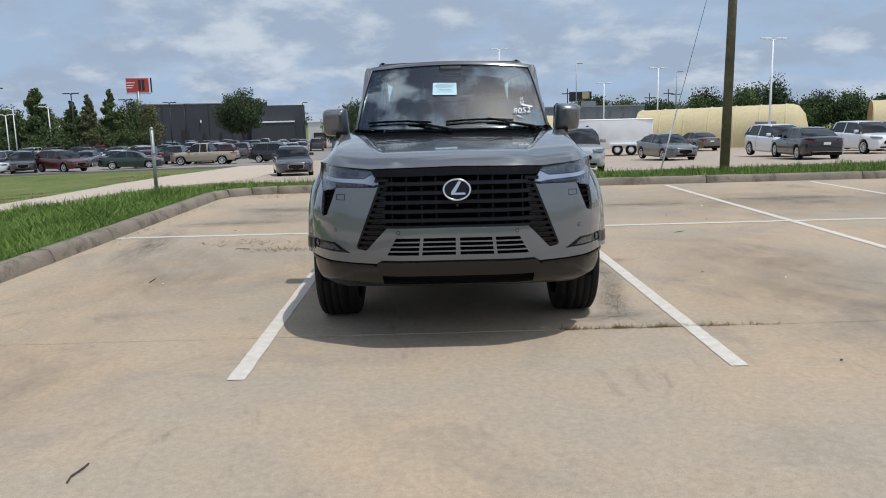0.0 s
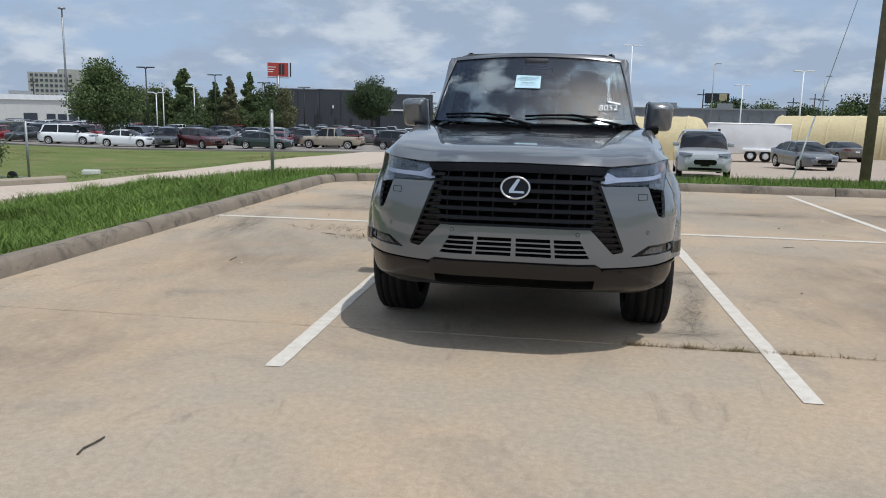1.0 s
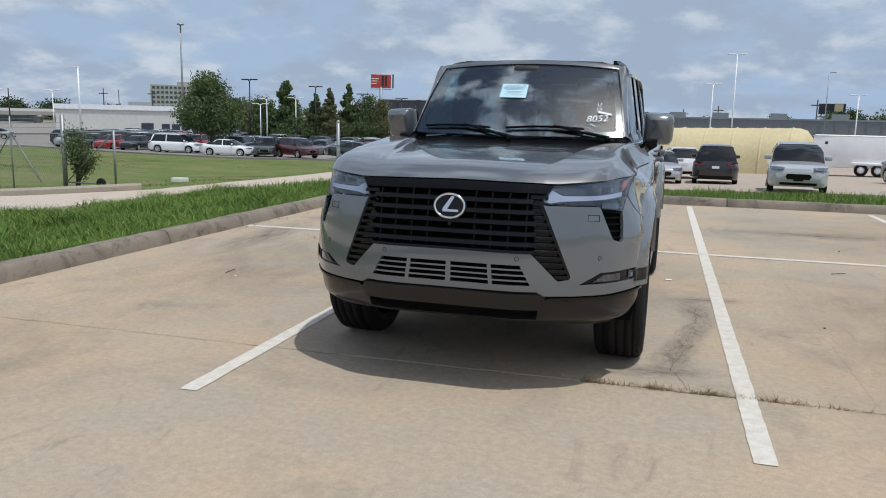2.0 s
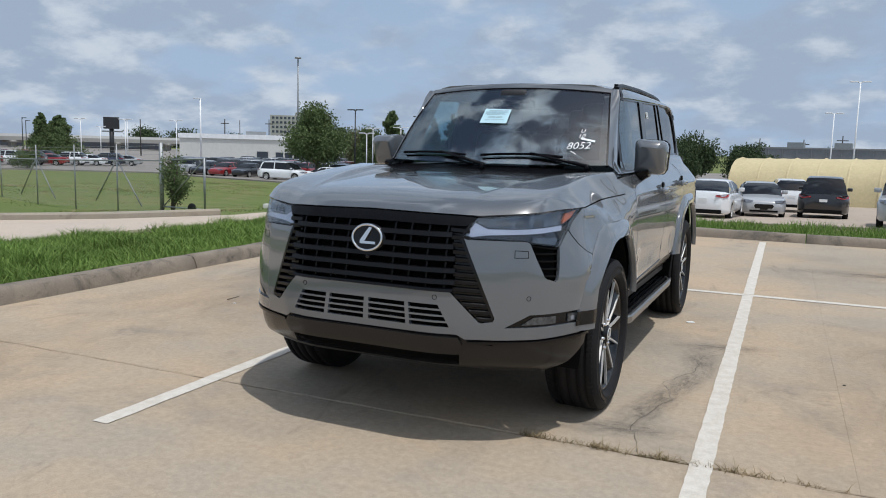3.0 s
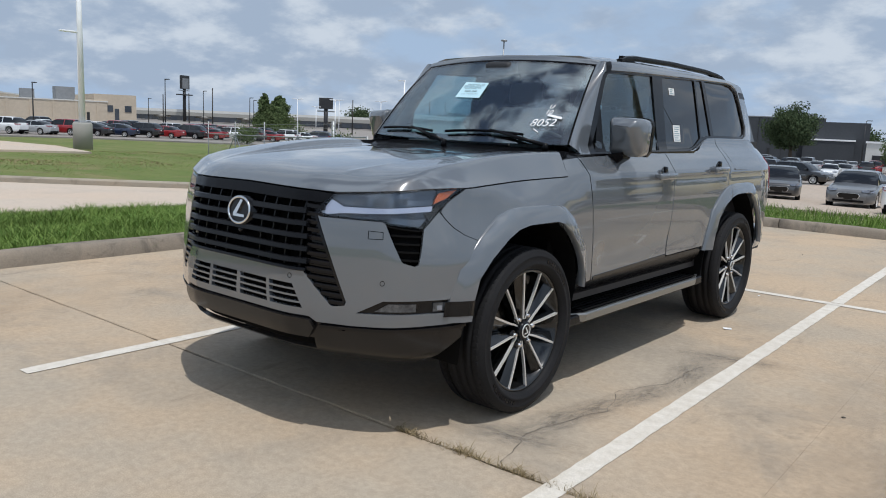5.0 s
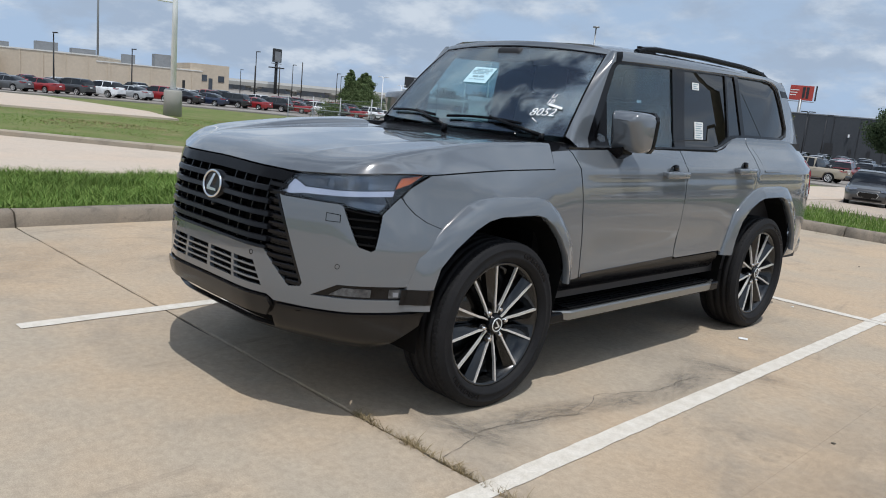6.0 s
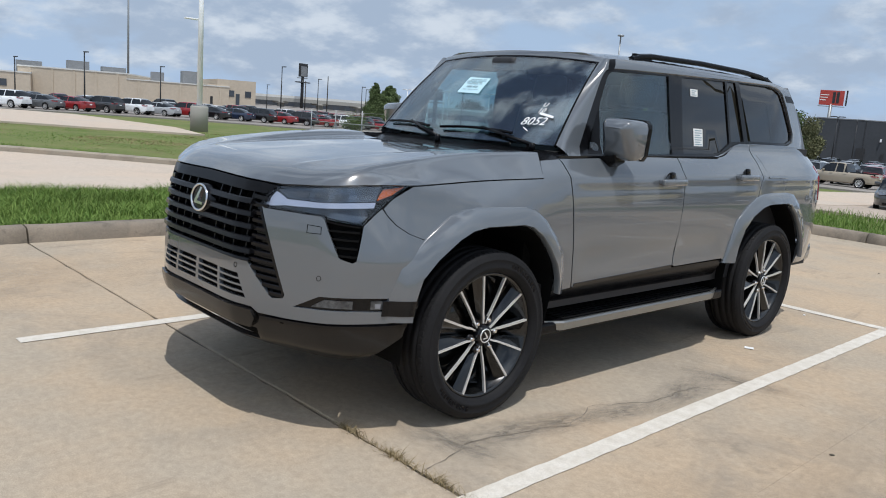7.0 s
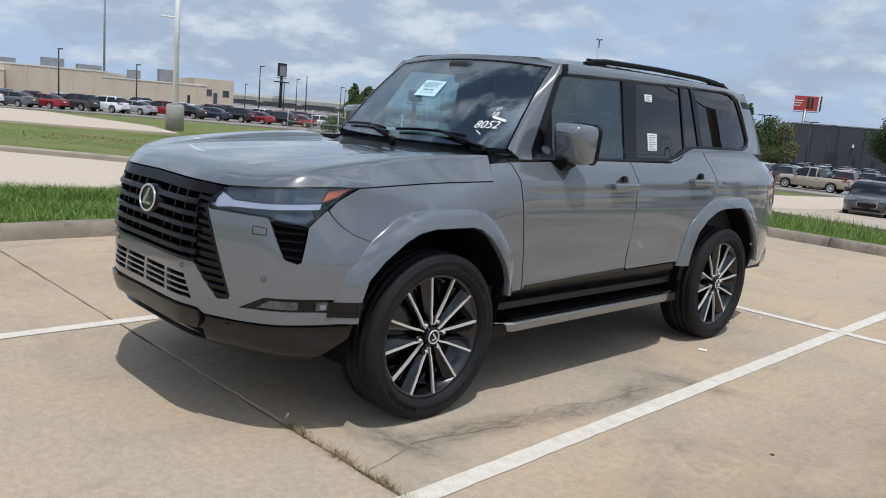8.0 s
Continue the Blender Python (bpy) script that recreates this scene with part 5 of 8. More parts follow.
g = panel([(2.70, 1.155), (2.965, 1.155), (2.985, 1.175), (2.985, 1.30), (2.965, 1.315), (2.70, 1.315)], [], lambda u, v: Vector((side_x(u, v) + 0.0015, u, v)), 0.06, 0.004, Vector((1, 0, 0)))
part("fuel_flap", g, M["body"], suv)

# roof, tailgate, rear bumper
def roof_z(x, y):
    crown = float(np.interp(y, (0.9, 1.3, 1.8, 2.5, 3.0, 3.3, 3.5), (1.836, 1.862, 1.876, 1.880, 1.872, 1.850, 1.815)))
    a = abs(x) / 0.69
    return crown - 0.018 * a * a - 0.045 * step01(0.78, 1.0, a)


rp = [(-0.645, 1.055), (-0.40, 1.018), (0, 0.998), (0.40, 1.018), (0.645, 1.055), (0.688, 1.1), (0.692, 2.6), (0.685, 3.1), (0.66, 3.4), (0.60, 3.48), (0, 3.52), (-0.60, 3.48), (-0.66, 3.4), (-0.685, 3.1), (-0.692, 2.6), (-0.688, 1.1)]
part("roof", panel(rp, [], lambda u, v: Vector((u, v, roof_z(u, v))), 0.07, 0.02, Vector((0, 0, 1))), M["body"], suv)
part("roof_lining", panel([(x * 0.96, y) for x, y in rp], [], lambda u, v: Vector((u, v, roof_z(u, v) - 0.05)), 0.2, 0.01, Vector((0, 0, -1))), M["headliner"], suv)
part("roof_fin", box(-0.02, 3.05, 1.86, 0.02, 3.22, 1.925, 0.012, 2), M["body"], suv)


def tail_y(x, z):
    return float(np.interp(z, (0.5, 0.7, 1.0, 1.3, 1.6, 1.84), (3.84, 3.84, 3.82, 3.76, 3.66, 3.50))) - 0.10 * (abs(x) / 0.8) ** 4


part("tailgate", panel([(-0.78, 0.62), (0.78, 0.62), (0.80, 1.0), (0.76, 1.30), (0.68, 1.62), (0.62, 1.82), (-0.62, 1.82), (-0.68, 1.62), (-0.76, 1.30), (-0.80, 1.0)], [[(-0.62, 1.34), (0.62, 1.34), (0.55, 1.74), (-0.55, 1.74)]], lambda u, v: Vector((u, tail_y(u, v), v)), 0.1, 0.03, Vector((0, 1, 0))), M["body"], suv)
g = part("rear_glass", panel([(-0.62, 1.34), (0.62, 1.34), (0.55, 1.74), (-0.55, 1.74)], [], lambda u, v: Vector((u, tail_y(u, v) - 0.01, v)), 0.15, 0.005, Vector((0, 1, 0))), M["dark_glass"], suv)
g.visible_shadow = False
part("rear_bumper", smooth(box(-0.86, 3.40, 0.44, 0.86, 3.86, 0.66, 0.09, 4)), M["body"], suv)

# windscreen, its black border, wipers
def ws_point(x, t):
    """Across x, up the screen t from 0 to 1."""
    w = 0.745 - 0.105 * t
    a = x / 0.745
    y = 0.475 + 0.52 * t + 0.13 * a * a * (1 - 0.55 * t)
    z = 1.304 + 0.531 * t + 0.008 * a * a * (1 - t) - 0.035 * a * a * t
    return Vector((a * w, y, z + 0.03 * math.sin(math.pi * t)))


WS = [(-0.735, 0.0), (0.735, 0.0), (0.735, 0.985), (-0.735, 0.985)]
wsg = part("windscreen", panel(WS, [], lambda u, v: ws_point(u, v), 0.08, 0.006, Vector((0, -1, 0.8))), M["ws_glass"], suv)
wsg.visible_shadow = False
frit = panel(WS, [[(-0.69, 0.06), (0.69, 0.06), (0.695, 0.94), (0.11, 0.94), (0.09, 0.86), (-0.09, 0.86), (-0.11, 0.94), (-0.695, 0.94)]], lambda u, v: ws_point(u, v) + Vector((0, 0.007, -0.004)), 0.06, 0.003, Vector((0, -1, 0.8)))
part("windscreen_border", frit, M["black_gloss"], suv)
part("windscreen_header", panel([(-0.760, 0.950), (0.760, 0.950), (0.760, 1.010), (-0.760, 1.010)], [], lambda u, v: ws_point(u, v) + Vector((0, -0.002 - 0.004 * step01(0.95, 0.965, v), 0.002 + 0.004 * step01(0.95, 0.965, v))), 0.05, 0.02, Vector((0, -1, 0.8))), M["body"], suv)
part("header_seal", panel([(-0.735, 0.936), (0.735, 0.936), (0.735, 0.951), (-0.735, 0.951)], [], lambda u, v: ws_point(u, v) + Vector((0, -0.003, 0.001)), 0.06, 0.01, Vector((0, -1, 0.8))), M["black_satin"], suv)
for sg in (1, -1):
    part("pillar_seal", panel([(0.735 * sg, 0.0), (0.747 * sg, 0.0), (0.747 * sg, 1.0), (0.735 * sg, 1.0)], [], lambda u, v: ws_point(u, v) + Vector((0, -0.003, 0.0)), 0.05, 0.02, Vector((sg, -1, 0.8))), M["black_satin"], suv)
    # the pillar's face turns from the seal to the edge of the side frame
    rows = []
    for i in range(13):
        t = i / 12
        a = ws_point(0.748 * sg, t) + Vector((0, -0.004, 0.002))
        yb, zb = 0.650 + 0.395 * t, 1.258 + 0.545 * t
        b = Vector((sg * (upper_x(yb, zb) + 0.0015), yb, zb))
        out = Vector((sg * 0.9, -0.5, 0.3)).normalized()
        rows.append([a - out * 0.02, a] + [a.lerp(b, f) + out * 0.007 * math.sin(math.pi * f) for f in (0.15, 0.35, 0.55, 0.75, 0.9)] + [b, b + Vector((sg * 0.0008, 0.012, 0))])
    g = bmesh.new()
    vs = [[g.verts.new(p) for p in r] for r in rows]
    for p, q in zip(vs, vs[1:]):
        for k in range(len(p) - 1):
            g.faces.new((p[k], p[k + 1], q[k + 1], q[k]))
    bmesh.ops.recalc_face_normals(g, faces=g.faces)
    part("pillar_strip", smooth(g, 50), M["body"], suv)
part("cowl", panel([(-0.80, 0.36), (-0.60, 0.398), (-0.30, 0.413), (0, 0.418), (0.30, 0.413), (0.60, 0.398), (0.80, 0.36), (0.80, 0.63), (0.40, 0.54), (0, 0.505), (-0.40, 0.54), (-0.80, 0.63)], [], lambda u, v: Vector((u, v, 1.250 + 0.35 * max(0, v - 0.40 - 0.12 * (u / 0.8) ** 2) - 0.02 * abs(u / 0.8) ** 3)), 0.06, 0.03, Vector((0, 0, 1))), M["black_satin"], suv)
for x0, x1, t1 in ((-0.02, -0.66, 0.045), (0.63, -0.05, 0.05)):
    wiper = part("wiper", bmesh.new(), M["black_satin"], suv)
    pts = [ws_point(x0 + (x1 - x0) * (0.22 + 0.78 * i / 8), 0.035 + t1 * math.sin(math.pi * (0.2 + 0.6 * i / 8))) + Vector((0, -0.014, 0.010)) for i in range(9)]
    g = loft([[p + Vector((0, 0.010 * math.cos(b), 0.009 * math.sin(b))) for b in (math.pi / 3 * k for k in range(6))] for p in pts])
    g.to_mesh(wiper.data)
    g.free()
    arm0 = ws_point(x0, -0.02) + Vector((0, -0.016, 0.006))
    arm1 = ws_point(x0 + (x1 - x0) * 0.52, 0.035 + t1 * 0.95) + Vector((0, -0.024, 0.020))
    part("wiper_arm", cyl(arm0, arm1, 0.012, 0.007, 8), M["black_satin"], wiper)
    part("wiper_pivot", cyl(arm0 + Vector((0, 0, -0.03)), arm0 + Vector((0, 0, 0.012)), 0.018, 0.015, 10), M["black_satin"], wiper)

# paper and paint-marker writing on the glass
tag = part("window_sticker", panel([(-0.158, 0.430), (0.046, 0.425), (0.048, 0.605), (-0.156, 0.617)], [], lambda u, v: ws_point(u, v) + Vector((0, -0.006, 0.004)), 0.06, 0.0015, Vector((0, -1, 0.8))), M["paper"], suv, "paper sheet with print, tinted as if behind glass")
for r, (v0, v1, ua, ub) in enumerate(((0.580, 0.588, -0.13, 0.03), (0.562, 0.569, -0.14, 0.035), (0.546, 0.553, -0.14, 0.01), (0.528, 0.535, -0.135, 0.02), (0.490, 0.507, -0.105, 0.0), (0.462, 0.467, -0.12, 0.02))):
    n = 12
    for i in range(n):
        if (i * 7 + r * 3) % 9 == 0:
            continue
        a = ua + (ub - ua) * i / n
        b = ua + (ub - ua) * (i + 0.72) / n
        part("print_bar", panel([(a, v0), (b, v0), (b, v1), (a, v1)], [], lambda u, v: ws_point(u, v) + Vector((0, -0.0085, 0.0065)), 0.1, 0.0006, Vector((0, -1, 0.8))), M["ink"], tag)


def writing(text, size, at, up_t, slant=0.0, weight=0.004):
    """Marker writing laid on the windscreen from x = at, height t = up_t."""
    cu = bpy.data.curves.new("writing", "FONT")
    cu.body, cu.size, cu.offset, cu.shear, cu.resolution_u = text, size, weight, 0.25, 3
    tmp = new("writing", cu)
    me0 = bpy.data.meshes.new_from_object(tmp.evaluated_get(bpy.context.evaluated_depsgraph_get()))
    bpy.data.objects.remove(tmp)
    g = bmesh.new()
    g.from_mesh(me0)
    bmesh.ops.triangulate(g, faces=g.faces)
    for v in g.verts:
        p = v.co.copy()
        v.co = ws_point(at + p.x, up_t + p.y / 0.72 + slant * p.x) + Vector((0, -0.007, 0.005))
    ex = bmesh.ops.extrude_face_region(g, geom=g.faces[:])
    for v in [q for q in ex["geom"] if isinstance(q, bmesh.types.BMVert)]:
        v.co += Vector((0, -0.001, 0.0007))
    bmesh.ops.recalc_face_normals(g, faces=g.faces)
    part("writing", g, M["chalk"], suv, "white paint-marker writing")


writing("8052", 0.074, 0.488, 0.150, 0.10, 0.0003)
writing("10", 0.046, 0.552, 0.275, 0.08, 0.0003)
writing("U", 0.042, 0.565, 0.335, 0.08, 0.0003)
for u0, u1, v0, v1 in ((0.572, 0.664, 0.262, 0.284), (0.520, 0.556, 0.128, 0.136)):
    part("marker_stroke", panel([(u0, v0), (u1, v0 - 0.03), (u1, v1 - 0.03), (u0, v1)], [], lambda u, v: ws_point(u, v) + Vector((0, -0.007, 0.005)), 0.1, 0.001, Vector((0, -1, 0.8))), M["chalk"], suv)
for y0, y1, z0, z1 in ((1.90, 1.985, 1.655, 1.70), (1.93, 2.04, 1.345, 1.455)):
    st = part("door_sticker", panel([(y0, z0), (y1, z0), (y1, z1), (y0, z1)], [], lambda u, v: Vector((upper_x(u, v) - 0.014, u, v)), 0.1, 0.002, Vector((1, 0, 0))), M["white_paper"], suv, "white paper sticker on the rear door glass")
    nb = 3 if z1 - z0 < 0.06 else 7
    for i in range(nb):
        zz = z0 + (z1 - z0) * (i + 0.6) / (nb + 0.6)
        part("print_bar", panel([(y0 + 0.012, zz), (y1 - 0.015 - 0.02 * (i % 3 == 1), zz), (y1 - 0.015 - 0.02 * (i % 3 == 1), zz + 0.005), (y0 + 0.012, zz + 0.005)], [], lambda u, v: Vector((upper_x(u, v) - 0.0125, u, v)), 0.1, 0.0008, Vector((1, 0, 0))), M["ink"], st)

# underbody and cabin
part("chassis", box(-0.62, -0.45, 0.29, 0.62, 3.72, 0.50, 0.04), M["black_matte"], suv)
part("engine_bay", box(-0.50, -0.80, 0.45, 0.50, 0.40, 0.98, 0.03), M["black_matte"], suv)
part("cabin_floor", box(-0.86, 0.30, 0.46, 0.86, 3.70, 0.60), M["dash"], suv)
part("firewall", box(-0.80, 0.36, 0.5, 0.80, 0.42, 1.22), M["black_matte"], suv)
part("dashboard", smooth(box(-0.78, 0.52, 0.85, 0.78, 0.98, 1.255, 0.06, 3)), M["dash"], suv)
part("console", smooth(box(-0.14, 0.9, 0.6, 0.14, 2.0, 0.95, 0.04, 2)), M["dash"], suv)
for sg in (1, -1):
    path = [(0.700, 0.86, 1.50), (0.665, 0.86, 1.515), (0.640, 0.905, 1.57), (0.630, 0.95, 1.63), (0.640, 0.99, 1.68), (0.668, 1.01, 1.70)]
    g = bmesh.new()
    for p, q in zip(path, path[1:]):
        cyl((sg * p[0], p[1], p[2]), (sg * q[0], q[1], q[2]), 0.017, 0.017, 8, g)
    part("assist_grip", g, M["dash"], suv)
    g = loft([[(sg * x, y, z) for x, y, z in q] for q in (((0.69, 0.64, 1.30), (0.74, 0.66, 1.30), (0.70, 0.78, 1.30), (0.66, 0.74, 1.30)), ((0.61, 1.00, 1.76), (0.655, 1.02, 1.76), (0.64, 1.12, 1.76), (0.60, 1.08, 1.76)))])
    part("pillar_lining", g, M["dash"], suv)
part("screen", box(-0.18, 0.90, 1.10, 0.14, 0.92, 1.29, 0.008), M["black_gloss"], suv)
for sg in (1, -1):
    part("door_card", panel([(0.62, 0.6), (2.6, 0.6), (2.6, 1.27), (0.62, 1.25)], [], lambda u, v: Vector((sg * 0.79, u, v)), 0.4, 0.03, Vector((-sg, 0, 0))), M["dash"], suv)
    part("rear_trim", panel([(2.6, 0.6), (3.65, 0.6), (3.60, 1.36), (2.6, 1.36)], [], lambda u, v: Vector((sg * 0.76, u, v)), 0.4, 0.03, Vector((-sg, 0, 0))), M["dash"], suv)


def seat(x, y, w=0.50):
    st = part("seat", smooth(box(x - w / 2, y - 0.28, 0.72, x + w / 2, y + 0.26, 0.94, 0.06, 3)), M["seat"], suv)
    g = box(-w / 2 + 0.01, -0.06, 0.0, w / 2 - 0.01, 0.09, 0.66, 0.06, 3)
    for v in g.verts:
        v.co.x *= 1 - 0.16 * max(0, v.co.z - 0.3)
    b = part("seat_back", smooth(g), M["seat"], st)
    b.location, b.rotation_euler = (x, y + 0.24, 0.90), (radians(-13), 0, 0)
    h = part("head_rest", smooth(box(-0.135, -0.05, 0.0, 0.135, 0.06, 0.20, 0.045, 3)), M["seat"], st)
    h.location, h.rotation_euler = (x, y + 0.40, 1.565), (radians(-8), 0, 0)
    part("head_rest_post", cyl((x - 0.04, y + 0.39, 1.50), (x - 0.04, y + 0.41, 1.60), 0.007, 0.007, 6), M["chrome"], st)
    part("head_rest_post", cyl((x + 0.04, y + 0.39, 1.50), (x + 0.04, y + 0.41, 1.60), 0.007, 0.007, 6), M["chrome"], st)


seat(0.38, 1.42)
seat(-0.38, 1.42)
for x in (-0.44, 0.0, 0.44):
    seat(x, 2.42, 0.44)
wheel_s = part("steering_wheel", bmesh.new(), M["seat"], suv)
g = bmesh.new()
NR, NS = 32, 8
tor = [[g.verts.new(((0.185 + 0.016 * math.cos(b)) * math.cos(a), 0.016 * math.sin(b), (0.185 + 0.016 * math.cos(b)) * math.sin(a))) for b in (2 * math.pi * j / NS for j in range(NS))] for a in (2 * math.pi * i / NR for i in range(NR))]
for i in range(NR):
    for j in range(NS):
        g.faces.new((tor[i][j], tor[(i + 1) % NR][j], tor[(i + 1) % NR][(j + 1) % NS], tor[i][(j + 1) % NS])).smooth = True
box(-0.07, -0.03, -0.06, 0.07, 0.03, 0.06, 0.02, 2, g)
for a in (0, math.pi, -math.pi / 2):
    cyl((0.05 * math.cos(a), 0, 0.05 * math.sin(a)), (0.18 * math.cos(a), 0, 0.18 * math.sin(a)), 0.016, 0.012, 8, g)
bmesh.ops.recalc_face_normals(g, faces=g.faces)
g.to_mesh(wheel_s.data)
g.free()
wheel_s.location, wheel_s.rotation_euler = (0.38, 1.02, 1.20), (radians(25), 0, 0)
part("mirror_pod", smooth(box(-0.10, 0.91, 1.725, 0.10, 1.03, 1.80, 0.03, 3)), M["dash"], suv)
part("rear_view_mirror", smooth(box(-0.125, 1.00, 1.67, 0.125, 1.03, 1.73, 0.015, 3)), M["black_gloss"], suv)


# wheels
def build_wheel(sg, y):
    """A 22-inch wheel, its outer face at +x before it is turned to its side."""
    wh = part("wheel", lathe([(0.0, -0.075), (0.20, -0.075), (0.280, -0.12), (0.290, 0.000), (0.299, 0.008), (0.307, 0.008), (0.310, 0.000), (0.304, -0.02), (0.300, -0.22)], 64), M["rim_dark"], suv, "dark alloy wheel with bright-edged spokes")
    prof = [(0.294, -0.225), (0.310, -0.240), (0.345, -0.246), (0.383, -0.238), (0.400, -0.228), (0.409, -0.205), (0.4125, -0.170)]
    for gx in (-0.165, -0.115, -0.065, -0.020):
        prof += [(0.4125, gx - 0.006), (0.404, gx - 0.005), (0.404, gx + 0.005), (0.4125, gx + 0.006)]
    prof += [(0.410, 0.002), (0.404, 0.018), (0.393, 0.028), (0.379, 0.033), (0.377, 0.0355), (0.372, 0.0355), (0.369, 0.034), (0.345, 0.0355), (0.341, 0.0375), (0.334, 0.0375), (0.330, 0.034), (0.318, 0.026), (0.311, 0.018), (0.308, 0.010), (0.305, -0.004)]
    part("tyre", lathe(prof, 80), M["tyre"], wh)
    lug = bmesh.new()
    for i in range(84):
        a = 2 * math.pi * i / 84
        for sx in (-0.205, 0.004):
            c = Vector((sx, 0.4085 * math.cos(a), 0.4085 * math.sin(a)))
            q = Matrix.Rotation(a, 3, "X")
            d = 1 if sx > -0.1 else -1
            vs = [lug.verts.new(c + q @ Vector((d * x, r, t))) for x, r, t in ((-0.016, -0.006, -0.011), (0.017, -0.012, -0.009), (0.017, -0.012, 0.009), (-0.016, -0.006, 0.011), (-0.014, 0.0038, -0.010), (0.010, 0.0005, -0.008), (0.010, 0.0005, 0.008), (-0.014, 0.0038, 0.010))]
            for fc in ((4, 5, 6, 7), (0, 1, 5, 4), (1, 2, 6, 5), (2, 3, 7, 6), (3, 0, 4, 7)):
                lug.faces.new([vs[k] for k in fc])
        for sx in (-0.140, -0.090, -0.043):
            c = Vector((sx, 0.4118, 0))
            q = Matrix.Rotation(a + 0.02, 3, "X")
            lug.faces.new([lug.verts.new(q @ (c + Vector((x, 0.001, t)))) for x, t in ((-0.016, -0.0035), (0.016, 0.0005), (0.016, 0.0025), (-0.016, -0.0015))])
    bmesh.ops.recalc_face_normals(lug, faces=lug.faces)
    tagged(part("tread", lug, M["tyre"], wh), kind="stuff")
    for i in range(26):
        if 10 < i < 15:
            continue
        a = (0.45 if i < 12 else 0.45 + math.pi - 0.9) + i * 0.062
        q = Matrix.Rotation(a, 3, "X")
        mk = bmesh.new()
        tall = 0.020 if i % 3 else 0.014
        lo = [mk.verts.new(q @ Vector((0.0340, r, t * r))) for r, t in ((0.345, 0.0), (0.345, 0.036), (0.345 + tall, 0.038), (0.345 + tall, 0.002))]
        hi = [mk.verts.new(v.co + Vector((0.0030, 0, 0))) for v in lo]
        mk.faces.new(hi)
        for k in range(4):
            mk.faces.new((lo[k], lo[(k + 1) % 4], hi[(k + 1) % 4], hi[k]))
        bmesh.ops.recalc_face_normals(mk, faces=mk.faces)
        part("sidewall_bar", mk, M["black_satin"], wh)
    # twelve blades, each with one machined ridge that bends in towards the nuts
    for i in range(12):
        turn = Matrix.Rotation(math.pi / 6 * i + math.pi / 2, 3, "X")
        lead = 1 if i % 2 else -1

        def rail(secs, name, material, parent):
            bm = bmesh.new()
            rr = [[bm.verts.new(turn @ Vector((dx, r, lead * t))) for t, dx in sec] for r, sec in secs]
            for p, q in zip(rr, rr[1:]):
                for k in range(len(p)):
                    bm.faces.new((p[k], p[(k + 1) % len(p)], q[(k + 1) % len(p)], q[k]))
            bm.faces.new(rr[0])
            bm.faces.new(rr[-1])
            bmesh.ops.recalc_face_normals(bm, faces=bm.faces)
            return part(name, smooth(bm, 30), material, parent)

        def blade(r, bend, wide, d):
            return (r, ((bend - wide, d - 0.028), (bend - wide * 0.35, d - 0.008), (bend + 0.004, d - 0.001), (bend + 0.006, d - 0.05), (bend - wide, d - 0.06)))

        def ridge(r, bend, half, d):
            return (r, ((bend - half, d), (bend + half, d + 0.0006), (bend + half + 0.001, d - 0.012), (bend - half - 0.001, d - 0.012)))

        spoke = rail([blade(0.040, 0.004, 0.012, -0.012), blade(0.085, 0.006, 0.016, -0.010), blade(0.115, 0.003, 0.022, -0.007), blade(0.19, 0.001, 0.036, -0.001), blade(0.294, 0.0, 0.054, 0.003)], "spoke", M["rim_dark"], wh)
        rail([ridge(0.055, 0.007, 0.0035, -0.010), ridge(0.085, 0.008, 0.0040, -0.008), ridge(0.112, 0.004, 0.0044, -0.0055), ridge(0.19, 0.002, 0.0048, 0.0005), ridge(0.302, 0.001, 0.0054, 0.0055)], "spoke_edge", M["alu"], spoke)
    for i in range(6):
        a = math.pi / 3 * i + math.pi / 6 + math.pi / 2
        c = Vector((0, 0.076 * math.cos(a), 0.076 * math.sin(a)))
        part("nut_well", cyl(c + Vector((-0.05, 0, 0)), c + Vector((-0.010, 0, 0)), 0.021, 0.020, 14), M["black_gloss"], wh)
        part("wheel_nut", cyl(c + Vector((-0.03, 0, 0)), c + Vector((0.004, 0, 0)), 0.0115, 0.0085, 6), M["chrome"], wh)
    cap = part("hub_cap", lathe([(0.0, 0.010), (0.034, 0.010), (0.045, 0.006), (0.049, -0.002), (0.051, -0.04)], 32), M["black_gloss"], wh)
    part("hub_ring", lathe([(0.029, 0.0105), (0.031, 0.0128), (0.0335, 0.0128), (0.036, 0.0085)], 32), M["alu"], cap)
    part("cap_bar", panel([(-0.014, -0.015), (0.016, -0.015), (0.015, -0.010), (-0.006, -0.010), (0.008, 0.018), (0.002, 0.020), (-0.014, -0.008)], [], lambda u, v: Vector((0.0125, -u, v)), 0.02, 0.003, Vector((1, 0, 0))), M["alu"], cap)
    part("brake_disc", lathe([(0.05, -0.13), (0.20, -0.13), (0.20, -0.155), (0.05, -0.155)], 40), M["galv"], wh)
    part("caliper", smooth(box(-0.17, 0.09, -0.03, -0.085, 0.20, 0.16, 0.02, 2)), M["black_satin"], wh)
    wh.matrix_basis = pose(sg * 0.930, y, 0.4095, 7.5, 0, 0) if sg > 0 else pose(sg * 0.930, y, 0.4095, 11, 0, 180)
    return wh


for sg in (1, -1):
    for wy in (-0.012, WB):
        build_wheel(sg, wy)

